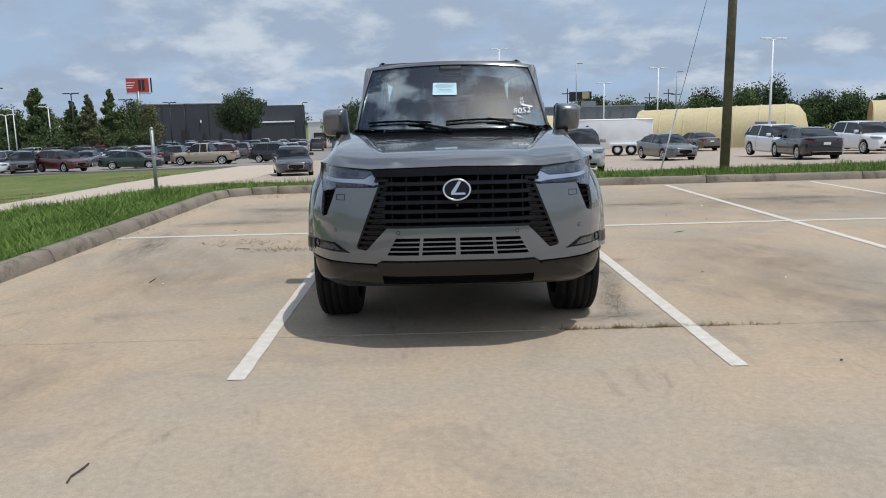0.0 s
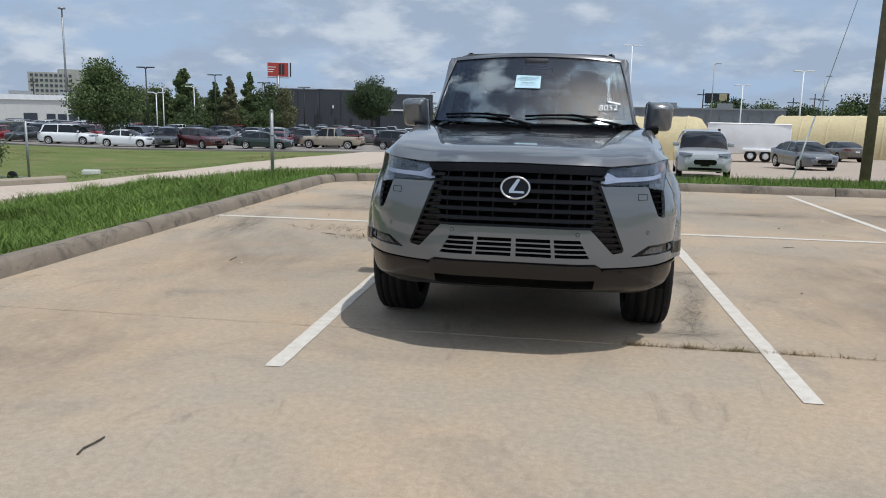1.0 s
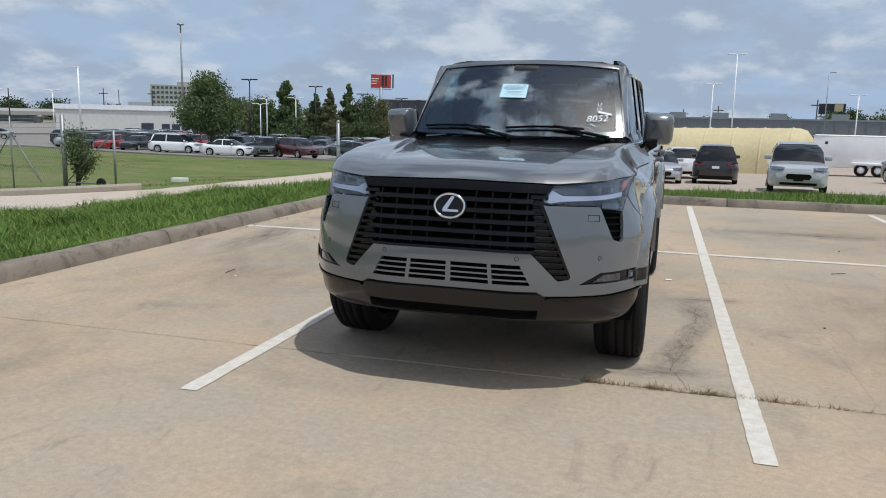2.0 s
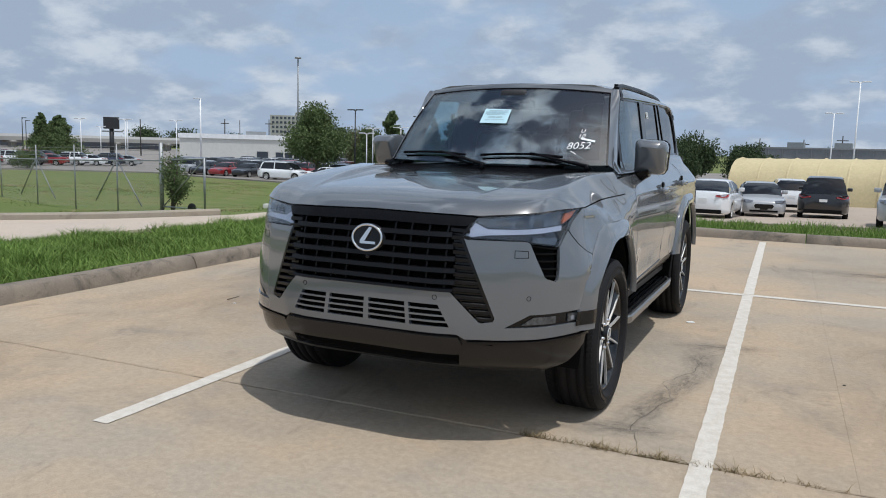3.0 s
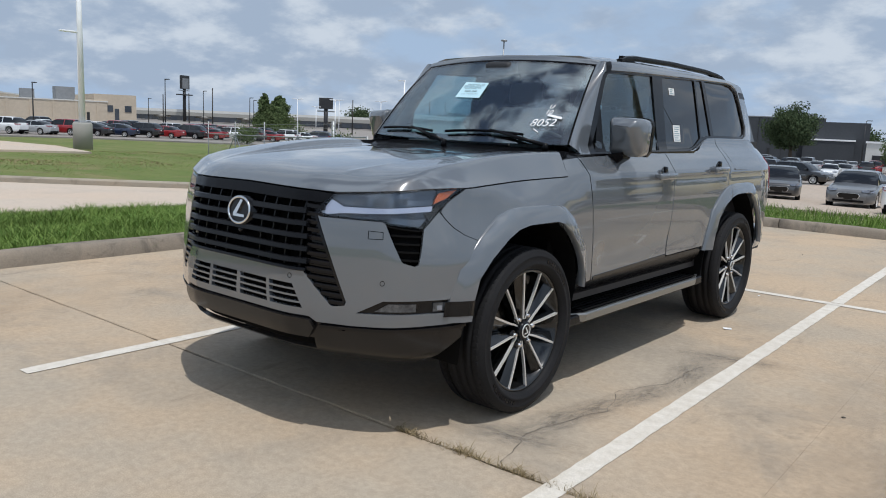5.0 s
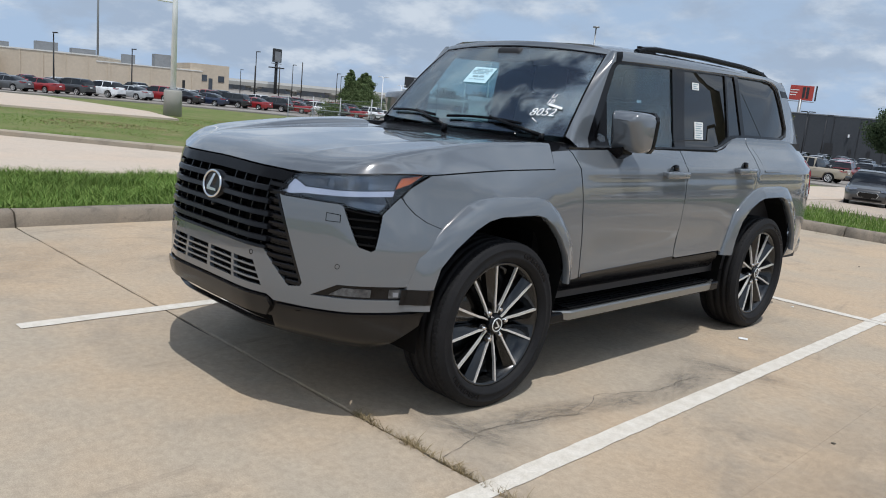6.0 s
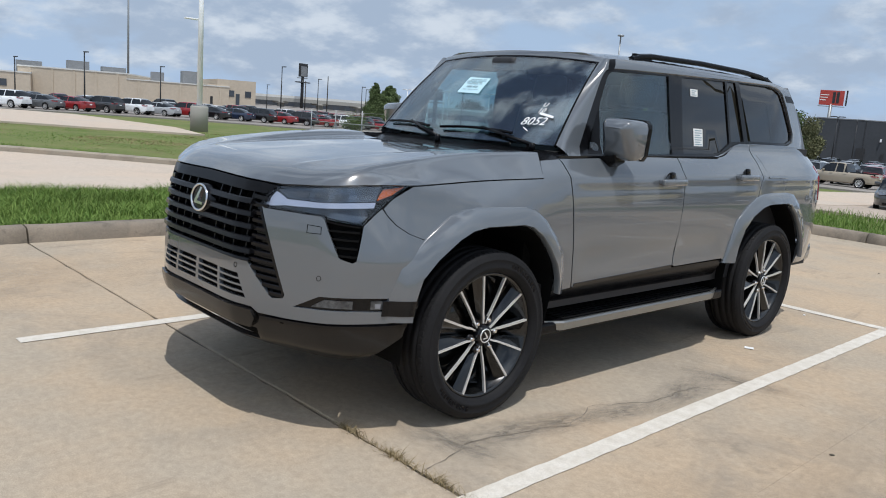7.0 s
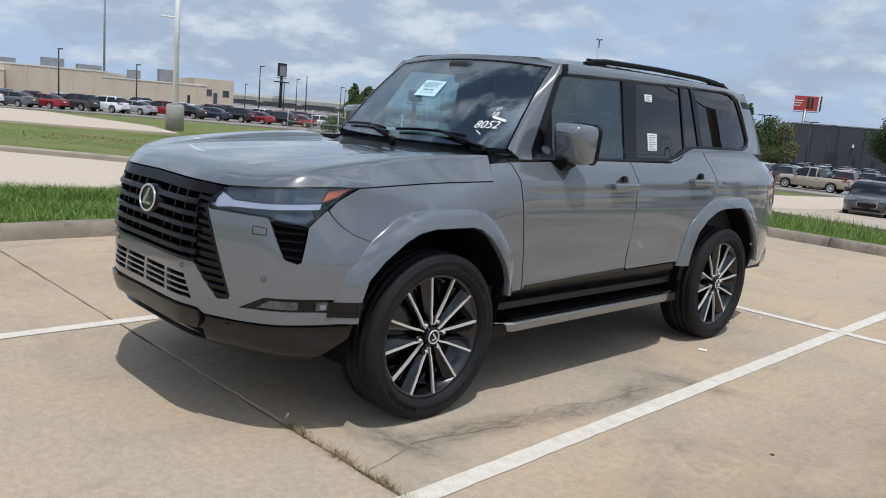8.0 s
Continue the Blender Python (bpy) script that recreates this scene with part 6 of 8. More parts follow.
# ---- parked cars in the distance ----
KINDS = {
    # length, half width, roof height, body stations (y, bottom, top), screen base, roof front, roof rear, rear base, wheel radius, axles
    "sedan": (4.85, 0.91, 1.44, ((0.0, 0.32, 0.62), (0.06, 0.24, 0.72), (0.45, 0.20, 0.82), (1.35, 0.19, 0.94), (2.4, 0.19, 0.97), (3.7, 0.20, 1.00), (4.5, 0.24, 1.05), (4.80, 0.30, 1.00), (4.85, 0.36, 0.75)), 1.30, 2.05, 3.25, 4.15, 0.33, (0.92, 3.76)),
    "suv": (4.75, 0.95, 1.69, ((0.0, 0.38, 0.72), (0.06, 0.30, 0.86), (0.45, 0.26, 0.98), (1.25, 0.25, 1.07), (2.4, 0.25, 1.10), (3.7, 0.26, 1.13), (4.45, 0.30, 1.15), (4.70, 0.36, 1.10), (4.75, 0.42, 0.85)), 1.20, 1.95, 4.05, 4.55, 0.37, (0.92, 3.75)),
    "minivan": (5.10, 0.99, 1.76, ((0.0, 0.34, 0.66), (0.06, 0.26, 0.80), (0.45, 0.22, 0.92), (1.05, 0.21, 1.05), (2.4, 0.21, 1.08), (3.9, 0.22, 1.10), (4.8, 0.26, 1.10), (5.04, 0.34, 1.05), (5.10, 0.40, 0.80)), 0.95, 1.95, 4.50, 4.98, 0.35, (0.95, 4.0)),
    "pickup": (5.75, 1.00, 1.86, ((0.0, 0.46, 0.80), (0.06, 0.38, 0.98), (0.45, 0.34, 1.06), (1.35, 0.33, 1.12), (2.4, 0.33, 1.14), (3.5, 0.34, 1.16), (5.5, 0.40, 1.16), (5.70, 0.42, 1.14), (5.75, 0.50, 0.9)), 1.45, 2.10, 3.35, 3.62, 0.40, (1.0, 4.6)),
}
PAINTS = {}
for pname, pcol in (("white", (0.86, 0.87, 0.87)), ("black", (0.012, 0.012, 0.014)), ("silver", (0.42, 0.43, 0.44)), ("grey", (0.13, 0.135, 0.14)), ("charcoal", (0.045, 0.046, 0.048)), ("navy", (0.018, 0.028, 0.06)), ("red", (0.30, 0.018, 0.020)), ("dark_red", (0.09, 0.012, 0.014)), ("tan", (0.38, 0.32, 0.24)), ("taupe", (0.13, 0.115, 0.095)), ("dark_green", (0.016, 0.032, 0.028))):
    PAINTS[pname] = mat("car_paint_" + pname, pcol, 0.28, coat=0.9, var=0.12, var_scale=1.2, tint=tuple(c * 0.85 for c in pcol))
CAR_MESH = {}


def mesh_of(name, bm):
    me = bpy.data.meshes.new(name)
    bm.to_mesh(me)
    bm.free()
    me.materials.append(M["black_satin"])
    return me


def car_section(kind, y):
    """Half of a car's cross-section at y metres behind its nose, from the middle of the top round to the sill, lifted over the wheels."""
    L, w, H, st, ws0, rf, rr, rb, wr, axles = KINDS[kind]
    sy = [p[0] for p in st]
    zb, zt = float(np.interp(y, sy, [p[1] for p in st])), float(np.interp(y, sy, [p[2] for p in st]))
    e = min(y, L - y)
    ww = w * (0.70 + 0.30 * (1 - (1 - min(1.0, e / 0.80)) ** 2.6))
    low = zb
    for ax in axles:
        d = abs(y - ax)
        if d < wr * 1.16:
            low = max(low, wr + math.sqrt((wr * 1.16) ** 2 - d * d))
    zm = zb + (zt - zb) * 0.60
    half = [(0.0, zt + 0.022), (ww * 0.45, zt + 0.016), (ww * 0.76, zt - 0.002), (ww * 0.90, zt - 0.040), (ww * 0.965, zt - 0.11), (ww * 0.990, zm + 0.05), (ww * 1.0, zm - 0.03), (ww * 0.985, zb + 0.16), (ww * 0.975, zb + 0.07), (ww * 0.90, zb)]
    n = len(half)
    return [(x, max(z, low + 0.006 * (n - 1 - k)) if k > 3 else z) for k, (x, z) in enumerate(half)]


def car_meshes(kind):
    """Meshes of one kind of car, its nose at -y, its middle over the origin."""
    if kind in CAR_MESH:
        return CAR_MESH[kind]
    L, w, H, st, ws0, rf, rr, rb, wr, axles = KINDS[kind]
    c = L / 2
    out = {}
    ys = {0.0, 0.025, 0.07, 0.14, 0.24, 0.38, 0.55, L - 0.55, L - 0.38, L - 0.24, L - 0.14, L - 0.07, L - 0.025, L}
    for ax in axles:
        ys |= {round(ax + wr * 1.16 * f, 4) for f in (-1.02, -1.0, -0.95, -0.82, -0.62, -0.35, 0, 0.35, 0.62, 0.82, 0.95, 1.0, 1.02)}
    ys |= {round(axles[0] + 0.6 + k * 0.3, 3) for k in range(7)}
    rings = []
    for y in sorted(q for q in ys if 0 <= q <= L):
        half = car_section(kind, y)
        rings.append([(x, y - c, z) for x, z in half] + [(-x, y - c, z) for x, z in reversed(half[1:])])
    out["body"] = mesh_of("body", smooth(loft(rings), 40))
    seams = []
    for y in (ws0 + 0.02, (rf + rr) / 2 - 0.02, rr + 0.15):
        for sg in (1, -1):
            bm = bmesh.new()
            rows = [[bm.verts.new((sg * (x + 0.003), yy - c, z)) for yy in (y - 0.006, y + 0.006)] for x, z in car_section(kind, y)[3:9]]
            for p, q in zip(rows, rows[1:]):
                bm.faces.new((p[0], p[1], q[1], q[0]) if sg < 0 else (q[0], q[1], p[1], p[0]))
            seams.append(mesh_of("door_seam", bm))
    out["seams"] = seams
    # greenhouse: a dark glass band, with painted roof and pillars over it
    belt = lambda y: float(np.interp(y, [s[0] for s in st], [s[2] for s in st]))
    rows = list(((ws0, belt(ws0) - 0.02, 0.80), ((ws0 + rf) / 2, (belt(ws0) + H) / 2 + 0.05, 0.76), (rf, H - 0.05, 0.66), (rf + 0.25, H - 0.012, 0.63), ((rf + rr) / 2, H, 0.63), (rr - 0.2, H - 0.015, 0.62), (rr, H - 0.05, 0.63), ((rr + rb) / 2, (belt(rb) + H) / 2 + 0.04, 0.70), (rb, belt(rb) - 0.02, 0.76)))
    bm = bmesh.new()
    rings = []
    for y, z, k in rows:
        b = belt(min(max(y, ws0), rb)) - 0.03
        zt = max(z, b + 0.01)
        rings.append([(x, y - c, zz) for x, zz in ((w * 0.88, b), (w * (0.88 + (k * 1.05 - 0.88) * min(1, (zt - b) / max(0.1, H - b))), zt - 0.03), (w * k * 0.92, zt), (0, zt + 0.01), (-w * k * 0.92, zt), (-w * (0.88 + (k * 1.05 - 0.88) * min(1, (zt - b) / max(0.1, H - b))), zt - 0.03), (-w * 0.88, b))])
    out["windows"] = mesh_of("window_glass", smooth(loft(rings), 30))
    rings = []
    for y, z, k in rows[2:7]:
        rings.append([(x, y - c, zz) for x, zz in ((w * k * 1.085, z - 0.05), (w * k * 1.05, z - 0.015), (w * k * 0.92, z + 0.010), (0, z + 0.022), (-w * k * 0.92, z + 0.010), (-w * k * 1.05, z - 0.015), (-w * k * 1.085, z - 0.05), (0, z - 0.03))])
    out["roof"] = mesh_of("roof", smooth(loft(rings), 40))
    zb = belt((rf + rr) / 2)
    def post(y0, y1, k0, z1, wd, sg):
        bm = bmesh.new()
        q = [bm.verts.new(p) for p in ((sg * w * 0.893, y0 - c - wd, zb - 0.05), (sg * w * 0.893, y0 - c + wd, zb - 0.05), (sg * w * (k0 * 1.05 + 0.012), y1 - c + wd * 0.8, z1), (sg * w * (k0 * 1.05 + 0.012), y1 - c - wd * 0.8, z1))]
        r = [bm.verts.new(v.co + Vector((-sg * 0.05, 0, 0))) for v in q]
        bm.faces.new(q)
        for k in range(4):
            bm.faces.new((q[k], q[(k + 1) % 4], r[(k + 1) % 4], r[k]))
        bmesh.ops.recalc_face_normals(bm, faces=bm.faces)
        return mesh_of("pillar", bm)
    out["pillars"] = [p for sg in (1, -1) for p in (post(ws0 + 0.10, rf + 0.03, 0.655, H - 0.06, 0.045, sg), post((rf + rr) / 2 - 0.05, (rf + rr) / 2 - 0.02, 0.63, H - 0.03, 0.045, sg), post(rb - 0.22, rr - 0.05, 0.64, H - 0.06, 0.09, sg))]
    # wheels
    out["tyre"] = mesh_of("tyre", lathe([(0.0, -0.06), (wr * 0.62, -0.07), (wr * 0.66, -0.02), (wr * 0.70, 0.005), (wr * 0.96, 0.0), (wr, -0.03), (wr, -0.17), (wr * 0.96, -0.20), (wr * 0.66, -0.19)], 28))
    rim = lathe([(wr * 0.61, -0.03), (wr * 0.62, 0.0), (wr * 0.68, 0.006), (wr * 0.70, 0.002)], 24)
    lathe([(0.0, -0.008), (wr * 0.13, -0.010), (wr * 0.16, -0.03)], 12, bm=rim)
    for i in range(10):
        q = Matrix.Rotation(2 * math.pi * i / 10, 3, "X")
        rim.faces.new([rim.verts.new(q @ Vector((x, r, t))) for x, r, t in ((-0.014, wr * 0.12, -0.016), (-0.014, wr * 0.12, 0.016), (-0.004, wr * 0.63, 0.022), (-0.004, wr * 0.63, -0.022))])
    out["rim"] = mesh_of("rim", rim)
    hz = st[2][2] - 0.10
    tz = st[-3][2] - 0.14
    def lamp(front):
        y = 0.055 if front else L - 0.045
        z = hz if front else tz
        bm = bmesh.new()
        d = -1 if front else 1
        face = 0.088 if not front else 0.075
        up = 0.055 if front else 0.065
        ring = [(w * 0.50, y - c + d * face, z - 0.025), (w * 0.78, y - c - d * 0.005, z - up), (w * 0.925, y - c - d * 0.24, z - up * 0.6), (w * 0.945, y - c - d * 0.36, z + up), (w * 0.80, y - c - d * 0.02, z + up), (w * 0.50, y - c + d * (face - 0.012), z + 0.03)]
        inner = [(x * 0.86, yy - d * 0.16, zz) for x, yy, zz in ring]
        return loft([ring, inner], True, bm)
    for key, front in (("head", True), ("tail", False)):
        bm = lamp(front)
        out[key + "_l"] = mesh_of(key, bm)
        bm = lamp(front)
        for v in bm.verts:
            v.co.x *= -1
        bmesh.ops.reverse_faces(bm, faces=bm.faces)
        out[key + "_r"] = mesh_of(key, bm)
    gz = 0.5 * (st[1][1] + st[1][2])
    def shield(k, y0):
        ring = [(-0.36 * w * k, gz - 0.05 * k), (0.36 * w * k, gz - 0.05 * k), (0.42 * w * k, gz + 0.05), (0.36 * w * k, gz + 0.05 + 0.08 * k), (-0.36 * w * k, gz + 0.05 + 0.08 * k), (-0.42 * w * k, gz + 0.05)]
        return loft([[(x, y0 - c, z) for x, z in ring], [(x, 0.14 - c, z) for x, z in ring]])
    out["trim"] = mesh_of("grille_surround", shield(1.06, -0.012))
    out["grille"] = mesh_of("grille", shield(1.0, -0.024))
    out["lower"] = mesh_of("lower_intake", box(-w * 0.60, -c - 0.012, st[1][1] + 0.04, w * 0.60, -c + 0.15, st[1][1] + 0.13, 0.015))
    out["plate_f"] = mesh_of("plate", box(-0.15, -c - 0.032, gz - 0.10, 0.15, -c, gz - 0.01))
    out["plate_r"] = mesh_of("plate", box(-0.15, c - 0.02, tz - 0.20, 0.15, c + 0.015, tz - 0.09))
    out["rear_low"] = mesh_of("rear_valance", box(-w * 0.72, c - 0.2, st[-1][1] - 0.10, w * 0.72, c + 0.012, st[-1][1] + 0.06, 0.02))
    bm = box(w * 0.90, ws0 + 0.30 - c, zb + 0.0, w * 0.90 + 0.22, ws0 + 0.42 - c, zb + 0.15, 0.03, 2)
    out["mirror_l"] = mesh_of("wing_mirror", smooth(bm))
    bm = box(-w * 0.90 - 0.22, ws0 + 0.30 - c, zb + 0.0, -w * 0.90, ws0 + 0.42 - c, zb + 0.15, 0.03, 2)
    out["mirror_r"] = mesh_of("wing_mirror", smooth(bm))
    out["handle"] = mesh_of("door_handle", box(w * 0.955, -0.11, -0.012, w * 0.985 + 0.012, 0.11, 0.012, 0.006))
    CAR_MESH[kind] = out
    return out


CAR_PROTO = {}
NEAR = "cars parked on the gravel yard"


def child(name, me, material, parent, loc=None, turn=0):
    ob = new(name, me)
    ob.parent = parent
    ob.material_slots[0].link = "OBJECT"
    ob.material_slots[0].material = material
    if loc is not None:
        ob.matrix_basis = pose(*loc, 0, 0, turn)
    return ob


def parked_car(kind, paint, x, y, turn, words, group="cars parked at the dealership", detail=True):
    """A parked car; turn 0 has its nose towards -y."""
    L, w, H, st, ws0, rf, rr, rb, wr, axles = KINDS[kind]
    key = (kind, paint, detail, group)
    m = pose(x, y, terrain(x, y) - 0.02, 0, 0, turn)
    names = {"sedan": "sedan_car", "suv": "suv_car", "minivan": "minivan", "pickup": "pickup_truck"}
    if key in CAR_PROTO:
        ob = copy_thing(CAR_PROTO[key], m)
        return tagged(ob, words)
    me = car_meshes(kind)
    car = thing(names[kind], words, "car" if kind != "pickup" else "pickup truck", group, m)
    P = PAINTS[paint]
    c = L / 2
    child("body", me["body"], P, car)
    child("window_glass", me["windows"], M["far_glass"], car)
    child("roof", me["roof"], P, car)
    for pm in me["pillars"]:
        child("pillar", pm, P, car)
    for sg in (1, -1):
        for ax in axles:
            wh = child("wheel", me["tyre"], M["tyre"], car, (sg * (w * 0.965 + 0.006), ax - c, wr), 0 if sg > 0 else 180)
            child("rim", me["rim"], M["alu"], wh)
    child("headlamp", me["head_l"], M["lamp_grey"], car)
    child("headlamp", me["head_r"], M["lamp_grey"], car)
    child("tail_lamp", me["tail_l"], M["red_lens"], car)
    child("tail_lamp", me["tail_r"], M["red_lens"], car)
    if detail:
        child("grille_surround", me["trim"], M["alu"], car)
        child("grille", me["grille"], M["black_gloss"], car)
        child("lower_intake", me["lower"], M["black_satin"], car)
        child("plate_bar", me["plate_f"], M["black_gloss"], car)
        child("plate_bar", me["plate_r"], M["white_paper"], car)
        child("rear_valance", me["rear_low"], M["black_satin"], car)
        for yy in ((rf + rr) / 2 - 0.3, (rf + rr) / 2 + 0.75):
            child("door_handle", me["handle"], P, car, (0, yy - c, st[4][2] - 0.12))
        if group == NEAR:
            for sm in me["seams"]:
                child("door_seam", sm, M["black_matte"], car)
    child("wing_mirror", me["mirror_l"], P, car)
    child("wing_mirror", me["mirror_r"], P, car)
    if kind == "pickup":
        bm = box(-w * 0.80, 3.75 - c, 1.05, w * 0.80, 5.60 - c, 1.19, 0.02)
        child("cargo_bed", mesh_of("cargo_bed", bm), M["black_matte"], car)
    CAR_PROTO[key] = car
    return car


parked_car("sedan", "charcoal", -7.0, 40.2, 14, "charcoal sedan parked nose out on the pale yard", NEAR)
parked_car("sedan", "grey", -3.3, 38.0, 2, "grey sedan with a dark grille on the yard", NEAR)
parked_car("sedan", "white", -0.45, 33.5, 176, "white sedan with red tail lamps, backed to the verge", NEAR)
parked_car("sedan", "silver", 1.1, 38.2, 6, "silver sedan beside a white sedan on gravel", NEAR)
parked_car("minivan", "black", 3.7, 39.4, 177, "black van with dark glass parked on gravel", NEAR)
parked_car("suv", "white", 2.3, 46.5, 184, "white suv near the tan tent on gravel", NEAR)
parked_car("suv", "silver", 5.9, 31.0, -6, "silver suv with a black grille on gravel", NEAR)
parked_car("sedan", "grey", 13.3, 43.6, 8, "dark grey sedan nose out on the gravel", NEAR)
parked_car("sedan", "taupe", 21.2, 61.5, 188, "brown-grey sedan backed out beside the tan tent", NEAR)
parked_car("suv", "white", 18.9, 42.0, 4, "white suv with black glass on gravel", NEAR)
parked_car("sedan", "black", 17.7, 36.4, 175, "black sedan with upright red tail lamps", NEAR)
parked_car("suv", "white", 23.6, 42.0, 2, "white crossover parked on gravel by the kerb", NEAR)
parked_car("suv", "black", 26.8, 46.5, 8, "black suv with roof bars on gravel", NEAR)
parked_car("pickup", "tan", -19.6, 68.6, 268, "tan crew-cab pickup beside the grass field")
parked_car("minivan", "white", -42.8, 64.8, 98, "white minivan along the edge of the grass")
parked_car("sedan", "white", -35.8, 62.2, 97, "white sedan along the edge of the grass")
parked_car("suv", "charcoal", -32.4, 62.8, 25, "charcoal suv at the edge of the car park")
parked_car("suv", "dark_red", -29.2, 62.4, 60, "dark red suv at the edge of the car park")
parked_car("sedan", "dark_green", -24.2, 63.8, 98, "dark green sedan beside a street lamp")
parked_car("suv", "black", -13.6, 70.0, 80, "black suv at the corner of the car park")
parked_car("sedan", "black", -15.6, 78.0, 60, "black sedan in the second row")

rnd_cars = random.Random(5)
COL = ("white", "white", "black", "silver", "grey", "grey", "charcoal", "charcoal", "navy", "red", "black", "silver")
for yrow, xa, xb in ((68.5, -58, -24), (74.0, -63, -21), (79.5, -68, -19), (85.5, -68, -17), (92, -72, -16), (99, -75, -14), (108, -80, -14), (120, -70, -8)):
    x = xa
    while x < xb:
        if rnd_cars.random() > 0.03 and math.hypot(x + 41.5, yrow - 68.5) > 2.6 and not (yrow < 72 and -34 < x < -27):
            kind = rnd_cars.choice(("sedan", "suv", "suv", "sedan", "suv"))
            col = rnd_cars.choice(COL)
            flip = rnd_cars.choice((0, 180))
            parked_car(kind, col, x, yrow + rnd_cars.uniform(-0.5, 0.5), flip + 8 + rnd_cars.uniform(-3, 3), col.replace("_", " ") + " " + kind + " in a full dealership row", detail=False)
        x += 2.8
SIDE_ROW = (("suv", "white"), ("sedan", "grey"), ("sedan", "red"), ("suv", "charcoal"), ("suv", "white"), ("sedan", "silver"), ("suv", "red"), ("sedan", "black"), ("sedan", "navy"), ("suv", "black"), ("sedan", "red"), ("suv", "black"), ("sedan", "red"), ("suv", "white"), ("suv", "charcoal"), ("sedan", "red"), ("suv", "white"), ("sedan", "white"), ("suv", "navy"), ("sedan", "silver"))
for i, (kind, col) in enumerate(SIDE_ROW):
    parked_car(kind, col, -80.5 - 0.06 * i, 24.0 + 3.05 * i, 300 + rnd_cars.uniform(-4, 4), col + " " + kind + " in the row along the grass", detail=True)
for row in range(2):
    for i in range(18):
        if rnd_cars.random() > 0.12:
            kind, col = rnd_cars.choice(("sedan", "suv")), rnd_cars.choice(COL + ("red", "red"))
            parked_car(kind, col, -92.0 - 9 * row, 22.0 + 3.3 * i, 100 + rnd_cars.choice((0, 180)), col + " " + kind + " in a full dealership row", detail=False)

# ---- white cargo trailer ----
trailer = thing("cargo_trailer", "white enclosed cargo trailer with two axles on gravel", "trailer")
trailer.matrix_basis = pose(13.7, 57.5, terrain(13.7, 57.5) + 0.02, 0, 0, -14) @ Matrix.Scale(1.14, 4)
part("trailer_body", smooth(box(-2.35, -1.1, 0.45, 2.35, 1.1, 2.28, 0.07, 2), 40), M["white_metal"], trailer)
part("roof_edge", box(-2.39, -1.13, 2.19, 2.39, 1.13, 2.25, 0.01), M["alu"], trailer)
for sx in (0.20, 1.05):
    for sy in (-1, 1):
        wh = part("wheel", lathe([(0.20, -0.10), (0.33, -0.10), (0.35, -0.07), (0.35, 0.06), (0.33, 0.09), (0.20, 0.09)], 24, "y"), M["tyre"], trailer)
        wh.location = (sx, sy * 1.12, 0.35)
        rimt = part("rim", lathe([(0.0, -0.105), (0.08, -0.11), (0.19, -0.07), (0.20, 0.06)], 20, "y"), M["white_metal"], wh)
part("fender", smooth(box(-0.28, -1.26, 0.62, 1.53, -1.05, 0.78, 0.05, 2)), M["white_metal"], trailer)
part("fender", smooth(box(-0.28, 1.05, 0.62, 1.53, 1.26, 0.78, 0.05, 2)), M["white_metal"], trailer)
part("drawbar", cyl((-2.3, 0, 0.48), (-3.9, 0, 0.48), 0.05, 0.05, 8), M["black_metal"], trailer)
part("jack", cyl((-3.6, 0, 0.0), (-3.6, 0, 0.8), 0.04, 0.04, 8), M["black_metal"], trailer)
part("side_vent", box(-1.75, -1.125, 1.75, -1.60, -1.09, 1.90), M["black_metal"], trailer)


# ---- tan fabric storage tents ----
def tent(p, q, wid, hgt, words):
    """A barrel-roofed fabric tent on hoops, its long axis from p to q."""
    p, q = Vector((*p, 0)), Vector((*q, 0))
    d = (q - p).normalized()
    nrm = Vector((-d.y, d.x, 0))
    base = thing("storage_tent", words, "tent", "storage tents on the yard")
    n = 28
    rings = []
    for i in range(n + 1):
        c = p.lerp(q, i / n)
        z0 = terrain(c.x, c.y) - 0.15
        sag = 0.022 * math.sin(i * math.pi / 2) ** 2
        ring = []
        for k in range(15):
            a = math.pi * k / 14
            ca, sa = math.cos(a), math.sin(a)
            u = math.copysign(abs(ca) ** 0.7, ca) * wid / 2
            dome = math.sqrt(max(0.02, 1 - max(0.0, (i - n + 3) / 3.05) ** 2))
            u *= 0.4 + 0.6 * dome
            w = sa ** 0.75 * (hgt + 0.15 - sag) * dome
            ring.append(c + nrm * u + Vector((0, 0, z0 + w)))
        rings.append(ring)
    bm = loft(rings, False)
    part("fabric_cover", smooth(bm, 60), M["tent"], base)
    for i in (0, n):
        bm = bmesh.new()
        bm.faces.new([bm.verts.new(v + d * (0.3 if i == 0 else -0.3)) for v in rings[i]])
        part("end_wall", bm, M["tent"], base)
    for i in range(0, n - 2, 4):
        bm = bmesh.new()
        for k, c in enumerate(rings[i]):
            mid_c = p.lerp(q, i / n) + Vector((0, 0, c.z - 0.3))
            out = (c - mid_c).normalized()
            for o, e in ((0.0, -0.08), (0.07, 0.0), (0.0, 0.08)):
                bm.verts.new(c + out * o + d * e)
        bm.verts.ensure_lookup_table()
        for k in range(len(rings[i]) - 1):
            for m in (0, 1):
                u = 3 * k + m
                bm.faces.new((bm.verts[u], bm.verts[u + 1], bm.verts[u + 4], bm.verts[u + 3])).smooth = True
        bmesh.ops.recalc_face_normals(bm, faces=bm.faces)
        part("hoop", bm, M["tent"], base)


